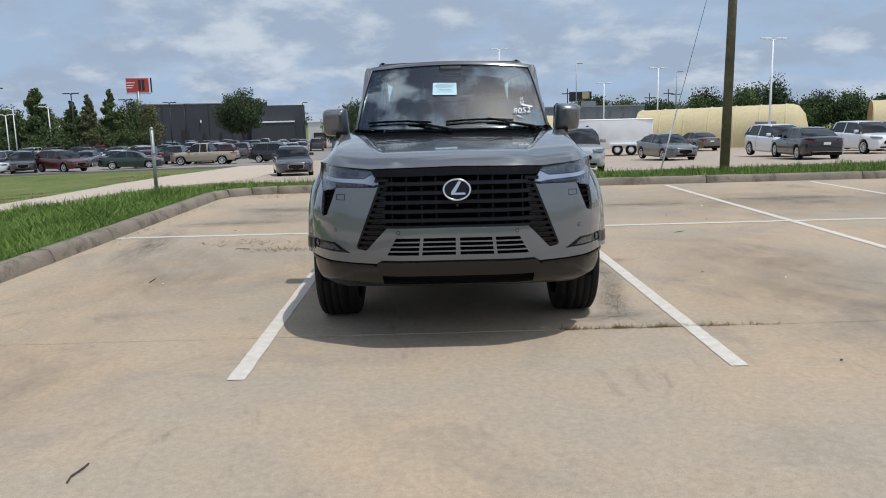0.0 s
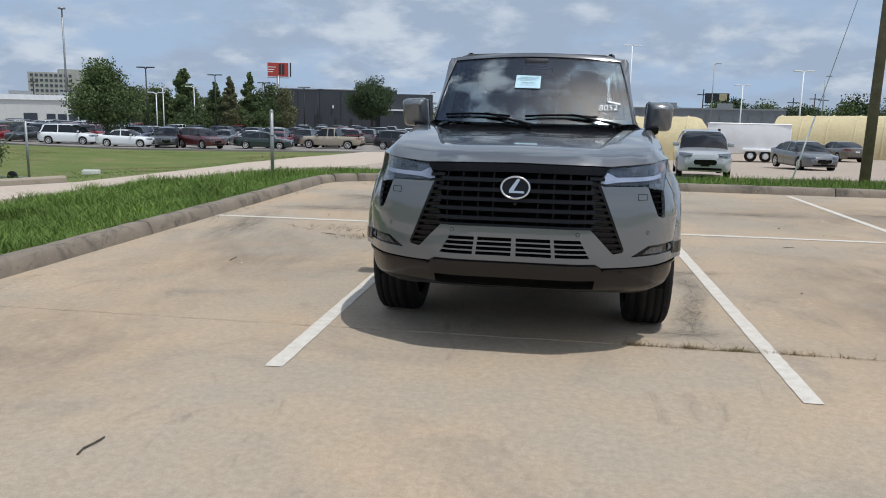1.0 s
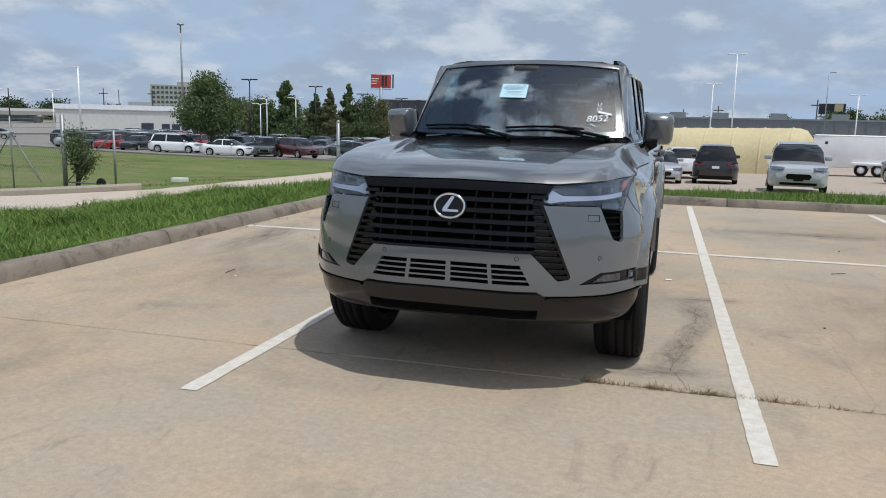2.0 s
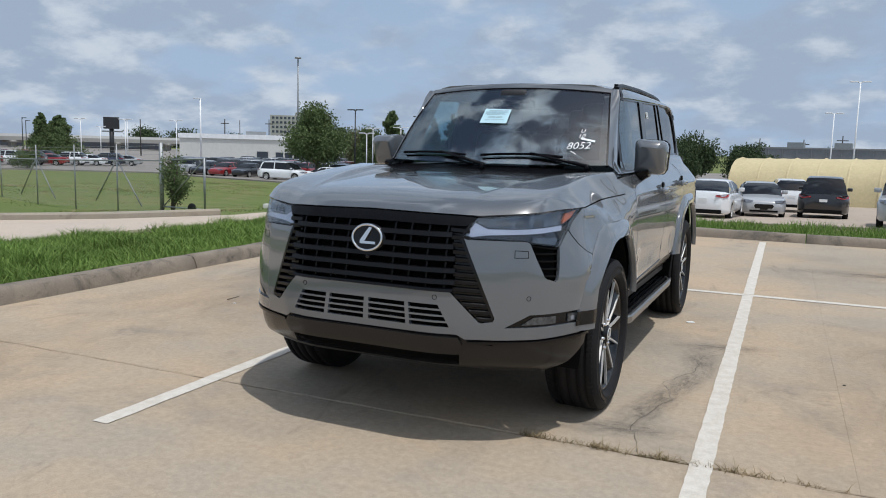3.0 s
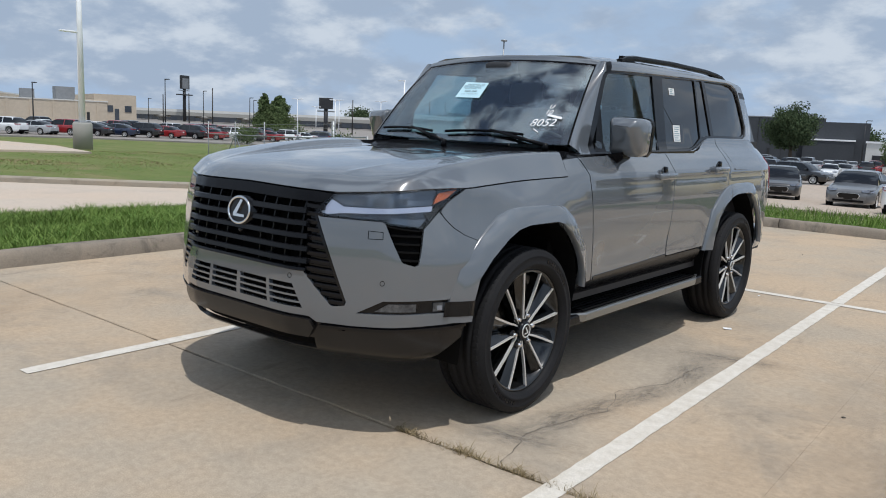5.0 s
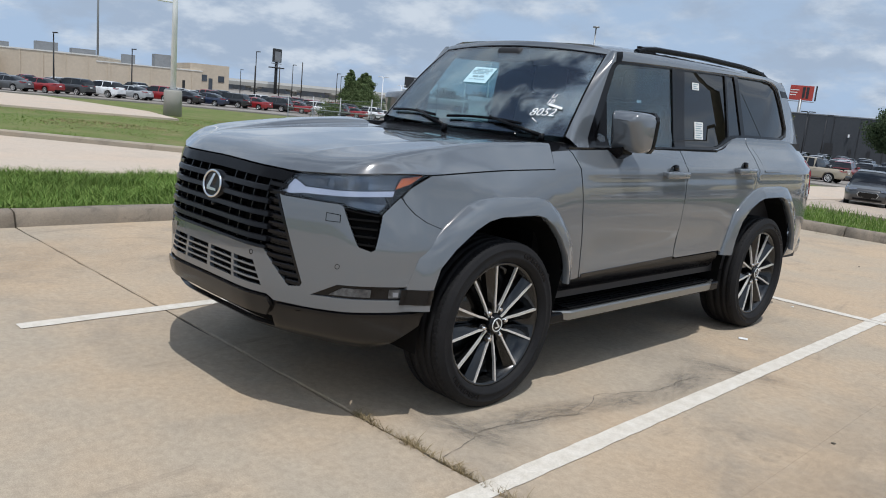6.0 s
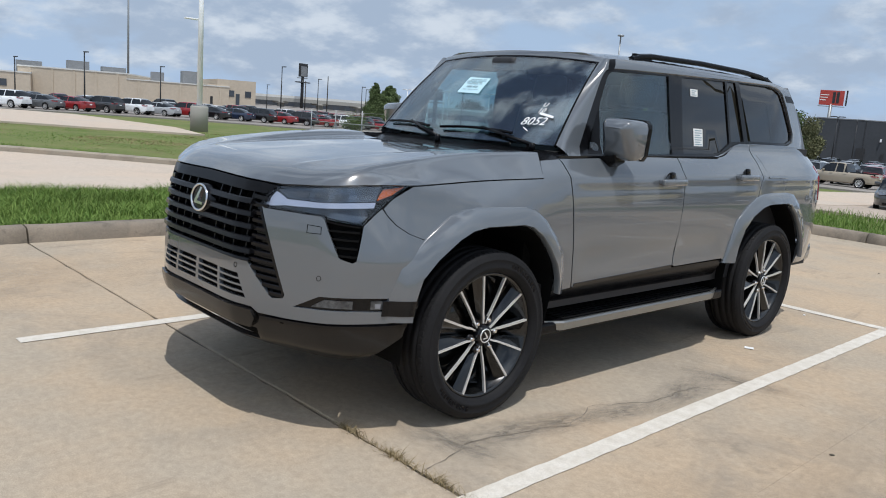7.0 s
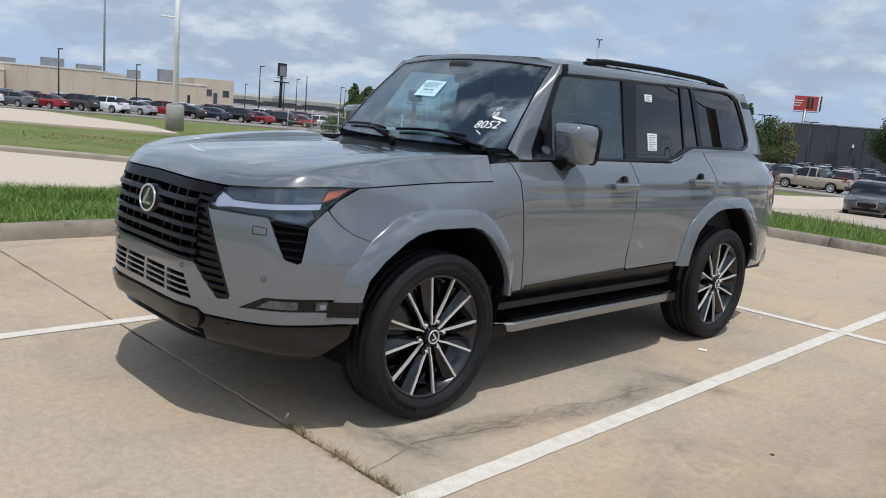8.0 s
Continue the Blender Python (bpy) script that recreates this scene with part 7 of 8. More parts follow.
tent((-0.9, 63.5), (12.0, 61.0), 7.5, 3.15, "tan fabric barrel tent on the gravel yard")
tent((20.0, 73.0), (32.9, 66.9), 8.0, 3.5, "tan fabric barrel tent with hoop ribs")
tent((37.5, 66.0), (52.0, 59.0), 8.0, 3.5, "tan fabric barrel tent beside another tent")
fan_box = thing("cooler_box", "grey cooling unit standing by the tent", "cooler", m=pose(27.4, 63.4, terrain(27.4, 63.4) - 0.05, 0, 0, -22))
part("cabinet", smooth(box(-0.8, -0.7, 0.0, 0.8, 0.7, 2.1, 0.05, 2)), M["bldg_grey"], fan_box)
part("hood_vent", smooth(box(-0.75, -0.95, 0.9, 0.75, -0.6, 1.9, 0.04, 2)), M["black_metal"], fan_box)


# ---- buildings ----
def walls(base, pts, z0, z1, thick, material, label=""):
    """Upright walls along a plan line, each wall a part with thickness."""
    for a, b in zip(pts, pts[1:]):
        a, b = Vector((*a, 0)), Vector((*b, 0))
        d = (b - a).normalized()
        nrm = Vector((-d.y, d.x, 0)) * thick
        bm = bmesh.new()
        lo = [bm.verts.new(v + Vector((0, 0, z0))) for v in (a, b, b + nrm, a + nrm)]
        hi = [bm.verts.new(v.co + Vector((0, 0, z1 - z0))) for v in lo]
        bm.faces.new(lo)
        bm.faces.new(hi)
        for k in range(4):
            bm.faces.new((lo[k], lo[(k + 1) % 4], hi[(k + 1) % 4], hi[k]))
        bmesh.ops.recalc_face_normals(bm, faces=bm.faces)
        part("wall", bm, material, base, label)


def block(base, name, a, b, depth, z0, z1, material, label="", over=0.0):
    """A box whose front runs from a to b in plan, depth metres deep behind it."""
    a, b = Vector((*a, 0)), Vector((*b, 0))
    d = (b - a).normalized()
    nrm = Vector((-d.y, d.x, 0))
    bm = bmesh.new()
    a, b = a - d * over - nrm * over, b + d * over - nrm * over
    lo = [bm.verts.new(v + Vector((0, 0, z0))) for v in (a, b, b + nrm * (depth + 2 * over), a + nrm * (depth + 2 * over))]
    hi = [bm.verts.new(v.co + Vector((0, 0, z1 - z0))) for v in lo]
    bm.faces.new(lo)
    bm.faces.new(hi)
    for k in range(4):
        bm.faces.new((lo[k], lo[(k + 1) % 4], hi[(k + 1) % 4], hi[k]))
    bmesh.ops.recalc_face_normals(bm, faces=bm.faces)
    return part(name, bm, material, base, label)


def front_item(base, name, a, b, s0, s1, z0, z1, proud, material, label=""):
    """A shallow box on the front from a to b, between s0 and s1 along it."""
    a, b = Vector((*a, 0)), Vector((*b, 0))
    p, q = a.lerp(b, s0), a.lerp(b, s1)
    d = (b - a).normalized()
    nrm = Vector((-d.y, d.x, 0))
    return block(base, name, (p - nrm * proud).xy, (q - nrm * proud).xy, proud + 0.1, z0, z1, material, label)


A0, A1 = (-58.8, 161.5), (-34.5, 168.5)
dark_hall = thing("warehouse", "charcoal painted flat-roofed hall beyond the car park", "building")
block(dark_hall, "wall", A0, A1, 40, -3.1, 5.4, M["bldg_dark"])
block(dark_hall, "parapet", A0, A1, 40, 5.4, 5.6, M["bldg_grey"], over=0.05)
block(dark_hall, "wall", (-34.5, 168.5), (-26.8, 170.0), 34, -3.1, 4.9, M["bldg_dark"])
block(dark_hall, "canopy", (-37.5, 164.6), (-28.5, 166.8), 4, 1.3, 1.6, M["white_metal"])
block(dark_hall, "wall", (-37.3, 164.8), (-28.7, 166.9), 3.5, -3.1, 1.3, M["bldg_dark"])
for s0, s1, z1 in ((0.30, 0.36, 0.2), (0.47, 0.49, -0.6), (0.60, 0.62, -0.6)):
    front_item(dark_hall, "dock_door", A0, A1, s0, s1, -3.0, z1, 0.15, M["black_metal"])
for s0 in (0.16, 0.34, 0.52, 0.70, 0.88):
    front_item(dark_hall, "panel_joint", A0, A1, s0, s0 + 0.004, -3.0, 5.3, 0.06, M["black_metal"])
for s0 in (0.45, 0.75):
    front_item(dark_hall, "wall_lamp", A0, A1, s0, s0 + 0.012, 1.6, 2.2, 0.4, M["white_metal"])
for px, py in ((-44, 172), (-40, 174)):
    block(dark_hall, "roof_unit", (px, py), (px + 2.4, py + 0.6), 2, 5.5, 6.5, M["galv"])

low_office = thing("low_office", "low white flat-roofed building beyond the charcoal hall", "building")
block(low_office, "wall", (-21.0, 136.0), (-13.5, 137.0), 9, -3.1, 1.2, M["bldg_white"])
block(low_office, "roof_edge", (-21.0, 136.0), (-13.5, 137.0), 9, 1.2, 1.5, M["white_metal"], over=0.15)
for s0, s1 in ((0.12, 0.40), (0.55, 0.85)):
    front_item(low_office, "window", (-21.0, 136.0), (-13.5, 137.0), s0, s1, -2.2, -0.6, 0.05, M["black_metal"])

W0, W1 = (-99.5, 112.5), (-72.0, 133.0)
white_hall = thing("showroom", "low white flat-roofed showroom behind parked cars", "building")
block(white_hall, "wall", W0, W1, 26, -2.8, 2.5, M["bldg_white"])
block(white_hall, "parapet", W0, W1, 26, 1.9, 2.75, M["white_metal"], over=0.25)
for i in range(9):
    front_item(white_hall, "window", W0, W1, 0.50 + i * 0.05, 0.54 + i * 0.05, -2.2, -0.4, 0.08, M["win_far"])
front_item(white_hall, "door", W0, W1, 0.40, 0.46, -2.8, -0.3, 0.1, M["win_far"])
for px, py in ((-92, 122), (-86, 127)):
    block(white_hall, "roof_unit", (px, py), (px + 3.0, py + 2.2), 2, 2.7, 3.4, M["galv"])

B0, B1, B2 = (-157.0, 20.0), (-143.5, 60.0), (-137.6, 77.5)
mall = thing("store_building", "long beige flat-roofed store with rooftop units", "building")
block(mall, "wall", B0, (-148.5, 45.0), 40, -2.6, 2.2, M["bldg_beige"])
block(mall, "wall", (-152.5, 44.0), B1, 40, -2.6, 3.4, M["bldg_beige"])
block(mall, "wall", B1, B2, 40, -2.6, 2.5, M["bldg_beige"])
block(mall, "cornice", B0, (-148.5, 45.0), 40, 2.2, 2.45, M["bldg_white"], over=0.1)
block(mall, "cornice", (-152.5, 44.0), B1, 40, 3.4, 3.65, M["bldg_white"], over=0.1)
block(mall, "cornice", B1, B2, 40, 2.5, 2.7, M["bldg_white"], over=0.1)
block(mall, "wall", (-138.6, 75.5), (-136.2, 82.5), 30, -2.6, 4.0, M["bldg_beige"])
block(mall, "wall", (-138.9, 73.6), (-138.5, 75.4), 30, -2.6, 2.9, M["bldg_beige"])
for s0 in (0.28, 0.72):
    front_item(mall, "window", (-138.6, 75.5), (-136.2, 82.5), s0, s0 + 0.16, 0.8, 2.0, 0.08, M["win_far"])
front_item(mall, "door", (-138.6, 75.5), (-136.2, 82.5), 0.48, 0.58, -2.5, 1.4, 0.1, M["win_far"])
front_item(mall, "door", (-138.9, 73.6), (-138.5, 75.4), 0.3, 0.8, -2.5, 0.6, 0.1, M["black_metal"])
for s0 in (0.1, 0.3, 0.5, 0.7, 0.9):
    front_item(mall, "pilaster", B1, B2, s0, s0 + 0.02, -2.6, 2.4, 0.15, M["bldg_beige"])
    front_item(mall, "pilaster", (-152.5, 44.0), B1, s0, s0 + 0.02, -2.6, 3.3, 0.15, M["bldg_beige"])
for s0, s1 in ((0.12, 0.20), (0.5, 0.55), (0.78, 0.86)):
    front_item(mall, "window", B0, (-148.5, 45.0), s0, s1, -0.2, 1.0, 0.08, M["win_far"])
front_item(mall, "dock_door", B0, (-148.5, 45.0), 0.62, 0.72, -2.5, -0.2, 0.08, M["bldg_office"])
for px, py, wd, hh in ((-156, 34, 3.4, 1.4), (-153, 44, 4.0, 0.9), (-151, 52, 3.6, 1.6), (-150, 58, 4, 1.0), (-147, 66, 2.2, 0.8), (-146, 72, 3.2, 1.5)):
    block(mall, "roof_unit", (px, py), (px + 0.8, py + wd), 3, 2.5, 3.6 + hh, M["bldg_grey"])

office = thing("office_tower", "distant pale office tower with rows of windows", "building")
OF0, OF1 = (-353, 485), (-330, 501)
block(office, "wall", OF0, OF1, 20, -3, 22.0, M["bldg_office"])
block(office, "wall", (-338, 497), (-318, 512), 22, -3, 24.5, M["bldg_office"])
for fl in range(6):
    for cc in range(9):
        front_item(office, "window", OF0, OF1, 0.05 + cc * 0.105, 0.115 + cc * 0.105, 19.2 - fl * 3.4, 20.9 - fl * 3.4, 0.2, M["win_far"])

shed = thing("grey_warehouse", "long grey metal warehouse behind the yard", "building")
G0, G1 = (-6.0, 142.5), (37.0, 134.5)
block(shed, "wall", G0, G1, 40, -3, 2.6, M["bldg_grey"])
block(shed, "roof_edge", G0, G1, 40, 2.6, 2.85, M["galv"], over=0.1)
for i in range(20):
    front_item(shed, "wall_rib", G0, G1, 0.02 + i * 0.05, 0.023 + i * 0.05, -2.5, 2.6, 0.12, M["bldg_grey"])
for px in (2, 9, 18, 27):
    block(shed, "roof_unit", (px, 144 - px * 0.19), (px + 2.5, 143.6 - px * 0.19), 2, 2.8, 3.7, M["galv"])

# ---- elevated highway ----
road_br = thing("overpass", "elevated concrete highway on piers in the distance", "bridge")
OV = [(-330, 60), (-300, 105), (-258, 150), (-232, 185), (-200, 224), (-160, 262), (-120, 300)]
for i, (p, q) in enumerate(zip(OV, OV[1:])):
    block(road_br, "deck", p, q, 12, 0.0, 1.3, M["bridge"])
    block(road_br, "barrier", p, q, 0.4, 1.3, 2.2, M["bldg_white"])
    for k in range(3):
        c = Vector(p).lerp(Vector(q), (k + 0.5) / 3)
        part("pier", box(c.x - 0.9, c.y + 3, -3.2, c.x + 0.9, c.y + 5, -0.6, 0.1), M["bridge"], road_br)
        part("pier_head", box(c.x - 2.6, c.y + 2, -0.7, c.x + 2.6, c.y + 6, 0.05, 0.2), M["bridge"], road_br)
for i, (p, q) in enumerate(zip(OV, OV[1:])):
    n = Vector((-(Vector(q) - Vector(p)).y, (Vector(q) - Vector(p)).x)).normalized() * 30
    a, b = Vector(p) + n, Vector(q) + n
    low = thing("roadside_building", "low dark commercial building beyond the elevated highway", "building", "low buildings beyond the highway")
    block(low, "wall", a, b, 12, -3.2, (1.0, 0.3, 1.1, 0.6, 0.9, 0.4)[i], M["bldg_dark"])
    for k in range(9):
        front_item(low, "window", a, b, 0.04 + k * 0.105, 0.10 + k * 0.105, -2.2, -0.8, 0.2, M["win_far"])


# ---- poles, lamps, signs ----
def lamp_post(x, y, z_top, material, heads, words, group, r=0.11, arm=0.9, turn=0.0):
    """A slim street lamp with one or more flat heads on short arms."""
    z0 = terrain(x, y) - 0.3
    base = thing("street_lamp", words, "street lamp", group, pose(x, y, z0, 0, 0, turn))
    h = z_top - z0
    part("pole", cyl((0, 0, 0), (0, 0, h), r, r * 0.6, 10), material, base)
    part("foot", cyl((0, 0, 0), (0, 0, 0.9), r * 2.2, r * 2.0, 12), M["bridge"], base)
    for i in range(heads):
        a = 2 * math.pi * i / heads
        d = Vector((math.cos(a), math.sin(a), 0))
        part("arm", cyl((0, 0, h - 0.1), d * arm + Vector((0, 0, h + 0.05)), 0.05, 0.04, 6), material, base)
        hd = smooth(box(-0.42, -0.17, -0.06, 0.42, 0.17, 0.06, 0.03, 2))
        o = part("lamp_head", hd, material, base)
        o.matrix_basis = Matrix.Translation(d * (arm + 0.3) + Vector((0, 0, h + 0.06))) @ Matrix.Rotation(a, 4, "Z")


BK, WT = "black street lamps of the car park", "white street lamps"
for x, y, zt, hd in ((-43.0, 95.8, 5.3, 2), (-39.9, 104.7, 4.7, 2), (-36.7, 112.2, 4.4, 2), (-23.7, 148.2, 4.8, 1), (-42.2, 77.4, 5.2, 2), (-107.7, 31.9, 3.9, 1), (-86.5, 33.3, 4.6, 1), (-97.4, 46.5, 4.1, 1), (-98.8, 65.5, 5.8, 1), (-120.8, 86.8, 5.2, 1), (-131.4, 106.2, 4.3, 1), (-143.1, 89.1, 3.7, 1), (-116.2, 93.6, 4.4, 1), (-38.9, 125.8, 4.5, 1)):
    lamp_post(x, y, zt, M["black_metal"], hd, "tall black street lamp among parked cars", BK, 0.10, 0.22)
for x, y, zt, hd in ((-95.4, 87.2, 4.2, 2), (-79.2, 89.7, 4.2, 2), (-105.4, 106.0, 4.8, 2), (-115.7, 109.5, 3.5, 2), (-84.1, 84.9, 4.1, 2), (-51.1, 97.6, 3.7, 2), (-47.6, 99.3, 3.9, 2), (-51.8, 97.1, 3.0, 2)):
    lamp_post(x, y, zt, M["white_metal"], hd, "white street lamp with flat heads", WT, 0.09, 0.45)
for x, y, zt, hd in ((8.6, 95.0, 9.3, 2), (26.5, 60.6, 6.7, 2), (24.9, 85.2, 6.1, 2), (23.0, 103.0, 5.3, 2), (42.2, 133.7, 8.1, 1), (7.1, 110.5, 6.8, 2), (24.4, 130.0, 9.6, 1)):
    lamp_post(x, y, zt, M["white_metal"] if hd == 2 else M["galv"], hd, "tall white lamp mast with flood heads over the yard", "white lamp masts", 0.10, 0.32, 10)

big = thing("flag_mast", "thick white mast on a concrete drum at the grass edge", "mast", m=pose(-49.2, 28.6, terrain(-49.2, 28.6) - 0.2))
part("drum", lathe([(0.0, 0.0), (0.62, 0.0), (0.62, 1.75), (0.56, 1.85), (0.0, 1.85)], 28, "z"), M["bridge"], big)
part("pole", cyl((0, 0, 1.8), (0, 0, 14.0), 0.20, 0.15, 16), M["white_metal"], big)
part("base_plate", box(-0.4, -0.4, 1.82, 0.4, 0.4, 1.92, 0.02), M["galv"], big)
second = thing("lamp_mast", "slim white lamp mast behind a thicker mast", "mast", m=pose(-61.3, 34.5, terrain(-61.3, 34.5) - 0.2))
part("pole", cyl((0, 0, 0), (0, 0, 9.1), 0.17, 0.12, 12), M["white_metal"], second)
part("lamp_head", smooth(box(-0.2, -1.5, 9.0, 0.2, 0.1, 9.14, 0.03, 2)), M["white_metal"], second)
third = thing("lamp_mast", "white street mast with one arm by the showroom", "mast", m=pose(-83.0, 99.2, terrain(-83.0, 99.2) - 0.2))
part("pole", cyl((0, 0, 0), (0, 0, 10.7), 0.16, 0.11, 12), M["white_metal"], third)
part("lamp_head", smooth(box(-1.3, -0.2, 10.6, 0.1, 0.2, 10.75, 0.04, 2)), M["white_metal"], third)
for x, y, zt in ((-139, 208, 28.0), (-229.4, 93.6, 40.0)):
    mast = thing("high_mast", "very tall slim grey highway light mast", "mast", "highway light masts", pose(x, y, -3))
    part("pole", cyl((0, 0, 0), (0, 0, zt + 3), 0.35, 0.20, 12), M["galv"], mast)
    part("lamp_ring", lathe([(0.3, zt + 2.4), (1.0, zt + 2.5), (1.0, zt + 2.9), (0.3, zt + 3.0)], 14, "z"), M["galv"], mast)

pole = thing("utility_pole", "leaning weathered wooden utility pole on the verge", "utility pole", m=pose(10.3, 26.9, terrain(10.3, 26.9) - 0.3))
part("pole", cyl((0, 0, 0), (0.18, 0.0, 12.5), 0.165, 0.12, 16), M["wood"], pole)
part("guy_wire", cyl((-1.95, 1.2, -0.2), (0.12, 0, 9.6), 0.011, 0.011, 5), M["galv"], pole)
part("wire_guard", cyl((-1.95, 1.2, -0.2), (-1.42, 0.9, 2.3), 0.028, 0.028, 6), M["white_metal"], pole)

for x, y in ((-6.55, 19.0),):
    pst = thing("steel_post", "lone galvanised steel post on the grass verge", "post", m=pose(x, y, terrain(x, y) - 0.25))
    part("tube", cyl((0, 0, 0), (0, 0, 1.80), 0.045, 0.045, 12), M["galv"], pst)
    part("cap", lathe([(0.047, 1.78), (0.047, 1.81), (0.03, 1.84), (0.0, 1.85)], 12, "z"), M["galv"], pst)
    part("strap", cyl((0, 0, 1.2), (0, 0, 1.24), 0.052, 0.052, 10), M["galv"], pst)


def sign_board(name, x, y, z0, z1, wd, turn, face, words, post_r=0.5, two=False):
    b = thing(name, words, "billboard", m=pose(x, y, 0, 0, 0, turn))
    g0 = terrain(x, y) - 0.5
    part("post", cyl((0, 0.6, g0), (0, 0.6, z0 + 0.5), post_r, post_r * 0.9, 14), M["galv"] if face is M["red_sign"] else M["black_metal"], b)
    part("board", box(-wd / 2, 0.0, z0, wd / 2, 0.9, z1, 0.05), face, b)
    part("frame", box(-wd / 2 - 0.3, 0.3, z0 - 0.6, wd / 2 + 0.6, 1.2, z0 - 0.35), M["galv"], b)
    return b


bb = sign_board("billboard", -120.4, 329.0, 14.8, 20.6, 8.8, 20, M["red_sign"], "red advertising billboard on a single post", 0.7)
part("poster_block", box(0.3, -0.06, 15.6, 1.3, 0.0, 20.0), M["black_metal"], bb)
part("poster_block", box(1.7, -0.06, 15.6, 2.7, 0.0, 20.0), M["black_metal"], bb)
for i in range(3):
    part("poster_bar", box(-4.2, -0.06, 18.6 - 1.0 * i, -1.0 - 0.5 * i, 0.0, 18.9 - 1.0 * i), M["white_paper"], bb)
part("side_face", box(5.0, 0.2, 14.8, 5.6, 1.0, 20.8), M["black_metal"], bb)
sign_board("pylon_sign", -114.5, 111.0, 3.2, 5.4, 2.8, 46, M["black_metal"], "dark square dealership sign on a post", 0.45)
s3 = sign_board("tall_sign", -246.5, 165, 9.4, 14.2, 4.6, 112, M["black_metal"], "tall black roadside sign with a platform", 0.6)
part("platform", box(-3.4, -0.6, 7.2, 3.4, 1.6, 7.6), M["black_metal"], s3)
part("poster_block", box(-2.0, -0.05, 9.6, 1.6, 0.0, 13.2), M["bldg_grey"], s3)
s4 = sign_board("roadside_sign", 30.3, 157.2, 4.0, 5.9, 4.4, -14, M["black_metal"], "dark roadside billboard over the warehouse roof", 0.3)
part("poster_block", box(0.4, -0.05, 4.5, 1.8, 0.0, 5.8), M["tent"], s4)

for x, y, h in ((-62, 240, 11), (-160, 240, 13), (-175, 225, 12), (58, 190, 10), (63, 200, 10), (52, 185, 9), (70, 170, 9.5), (30, 170, 10), (-167.2, 107.2, 8.4), (-164.1, 112.2, 8.8), (-161, 116.7, 10.4), (-139.3, 143, 9.2), (-124.9, 156, 9.9), (-116.5, 162.5, 10.1), (13.5, 201.2, 9.3), (-4, 201.4, 8.4), (5.5, 201.4, 8.3)):
    up = thing("power_pole", "distant dark wooden power pole with cross-arms", "utility pole", "distant power poles", pose(x, y, -3))
    part("pole", cyl((0, 0, 0), (0, 0, h), 0.16, 0.11, 8), M["wood_dark"], up)
    if x > -130:
        part("cross_arm", box(-1.2, -0.08, h - 1.2, 1.2, 0.08, h - 1.0), M["wood_dark"], up)

# ---- fence and gate ----
fence = thing("chain_fence", "galvanised chain-link fence with pipe rails and braces", "fence")
FP = [(-17.3, 21.74), (-20.25, 22.63), (-23.5, 23.6), (-26.9, 24.62), (-30.6, 25.73)]
for i, (x, y) in enumerate(FP):
    z = terrain(x, y) - 0.5
    part("post", cyl((x, y, z), (x, y, z + 2.55), 0.07 if i == 0 else 0.026, 0.07 if i == 0 else 0.026, 10), M["galv"], fence)
    if i in (1, 3):
        for dx in (-1.7, 1.7):
            part("brace", cyl((x, y, z + 2.0), (x + dx * 0.95, y - dx * 0.28, z + 0.4), 0.025, 0.025, 6), M["galv"], fence)
for (xa, ya), (xb, yb) in zip(FP, FP[1:]):
    za, zb = terrain(xa, ya) - 0.5, terrain(xb, yb) - 0.5
    part("top_rail", cyl((xa, ya, za + 1.95), (xb, yb, zb + 1.95), 0.024, 0.024, 8), M["galv"], fence)
    for hh in (2.15, 2.3, 2.45):
        part("barbed_wire", cyl((xa, ya, za + hh), (xb, yb, zb + hh), 0.006, 0.006, 4), M["galv"], fence)
    mesh_bm = bmesh.new()
    n = 26
    for i in range(-12, n):
        for s in (1, -1):
            t0, t1 = i / n, (i + 12) / n
            z_0, z_1 = (0.1, 1.95) if s > 0 else (1.95, 0.1)
            a0, a1 = max(t0, 0), min(t1, 1)
            if a1 <= a0:
                continue
            f0, f1 = (a0 - t0) / (t1 - t0), (a1 - t0) / (t1 - t0)
            p = Vector((xa + (xb - xa) * a0, ya + (yb - ya) * a0, za + (zb - za) * a0 + z_0 + (z_1 - z_0) * f0))
            q = Vector((xa + (xb - xa) * a1, ya + (yb - ya) * a1, za + (zb - za) * a1 + z_0 + (z_1 - z_0) * f1))
            cyl(p, q, 0.0022, 0.0022, 3, mesh_bm, caps=False)
    tagged(part("chain_link", mesh_bm, M["galv"], fence), kind="stuff")
gate = thing("gate", "open galvanised pipe gate leaf on a small wheel", "gate")
GP0, GP1 = (-17.2, 21.7), (-14.3, 20.4)
gz0, gz1 = terrain(*GP0) - 0.25, terrain(*GP1) - 0.25
part("gate_post", cyl((*GP1, gz1 + 0.1), (*GP1, gz1 + 1.75), 0.035, 0.035, 10), M["galv"], gate)
part("gate_post", cyl((*GP0, gz0 + 0.1), (*GP0, gz0 + 1.75), 0.03, 0.03, 10), M["galv"], gate)
for hh in (0.15, 1.72):
    part("gate_rail", cyl((*GP0, gz0 + hh), (*GP1, gz1 + hh), 0.026, 0.026, 8), M["galv"], gate)
part("gate_brace", cyl((*GP0, gz0 + 0.15), (*GP1, gz1 + 1.7), 0.02, 0.02, 8), M["galv"], gate)
part("gate_wheel", lathe([(0.0, -0.04), (0.14, -0.04), (0.16, -0.02), (0.16, 0.02), (0.14, 0.04), (0.0, 0.04)], 18, "y"), M["tyre"], gate).location = (-14.9, 20.5, gz1 + 0.16)


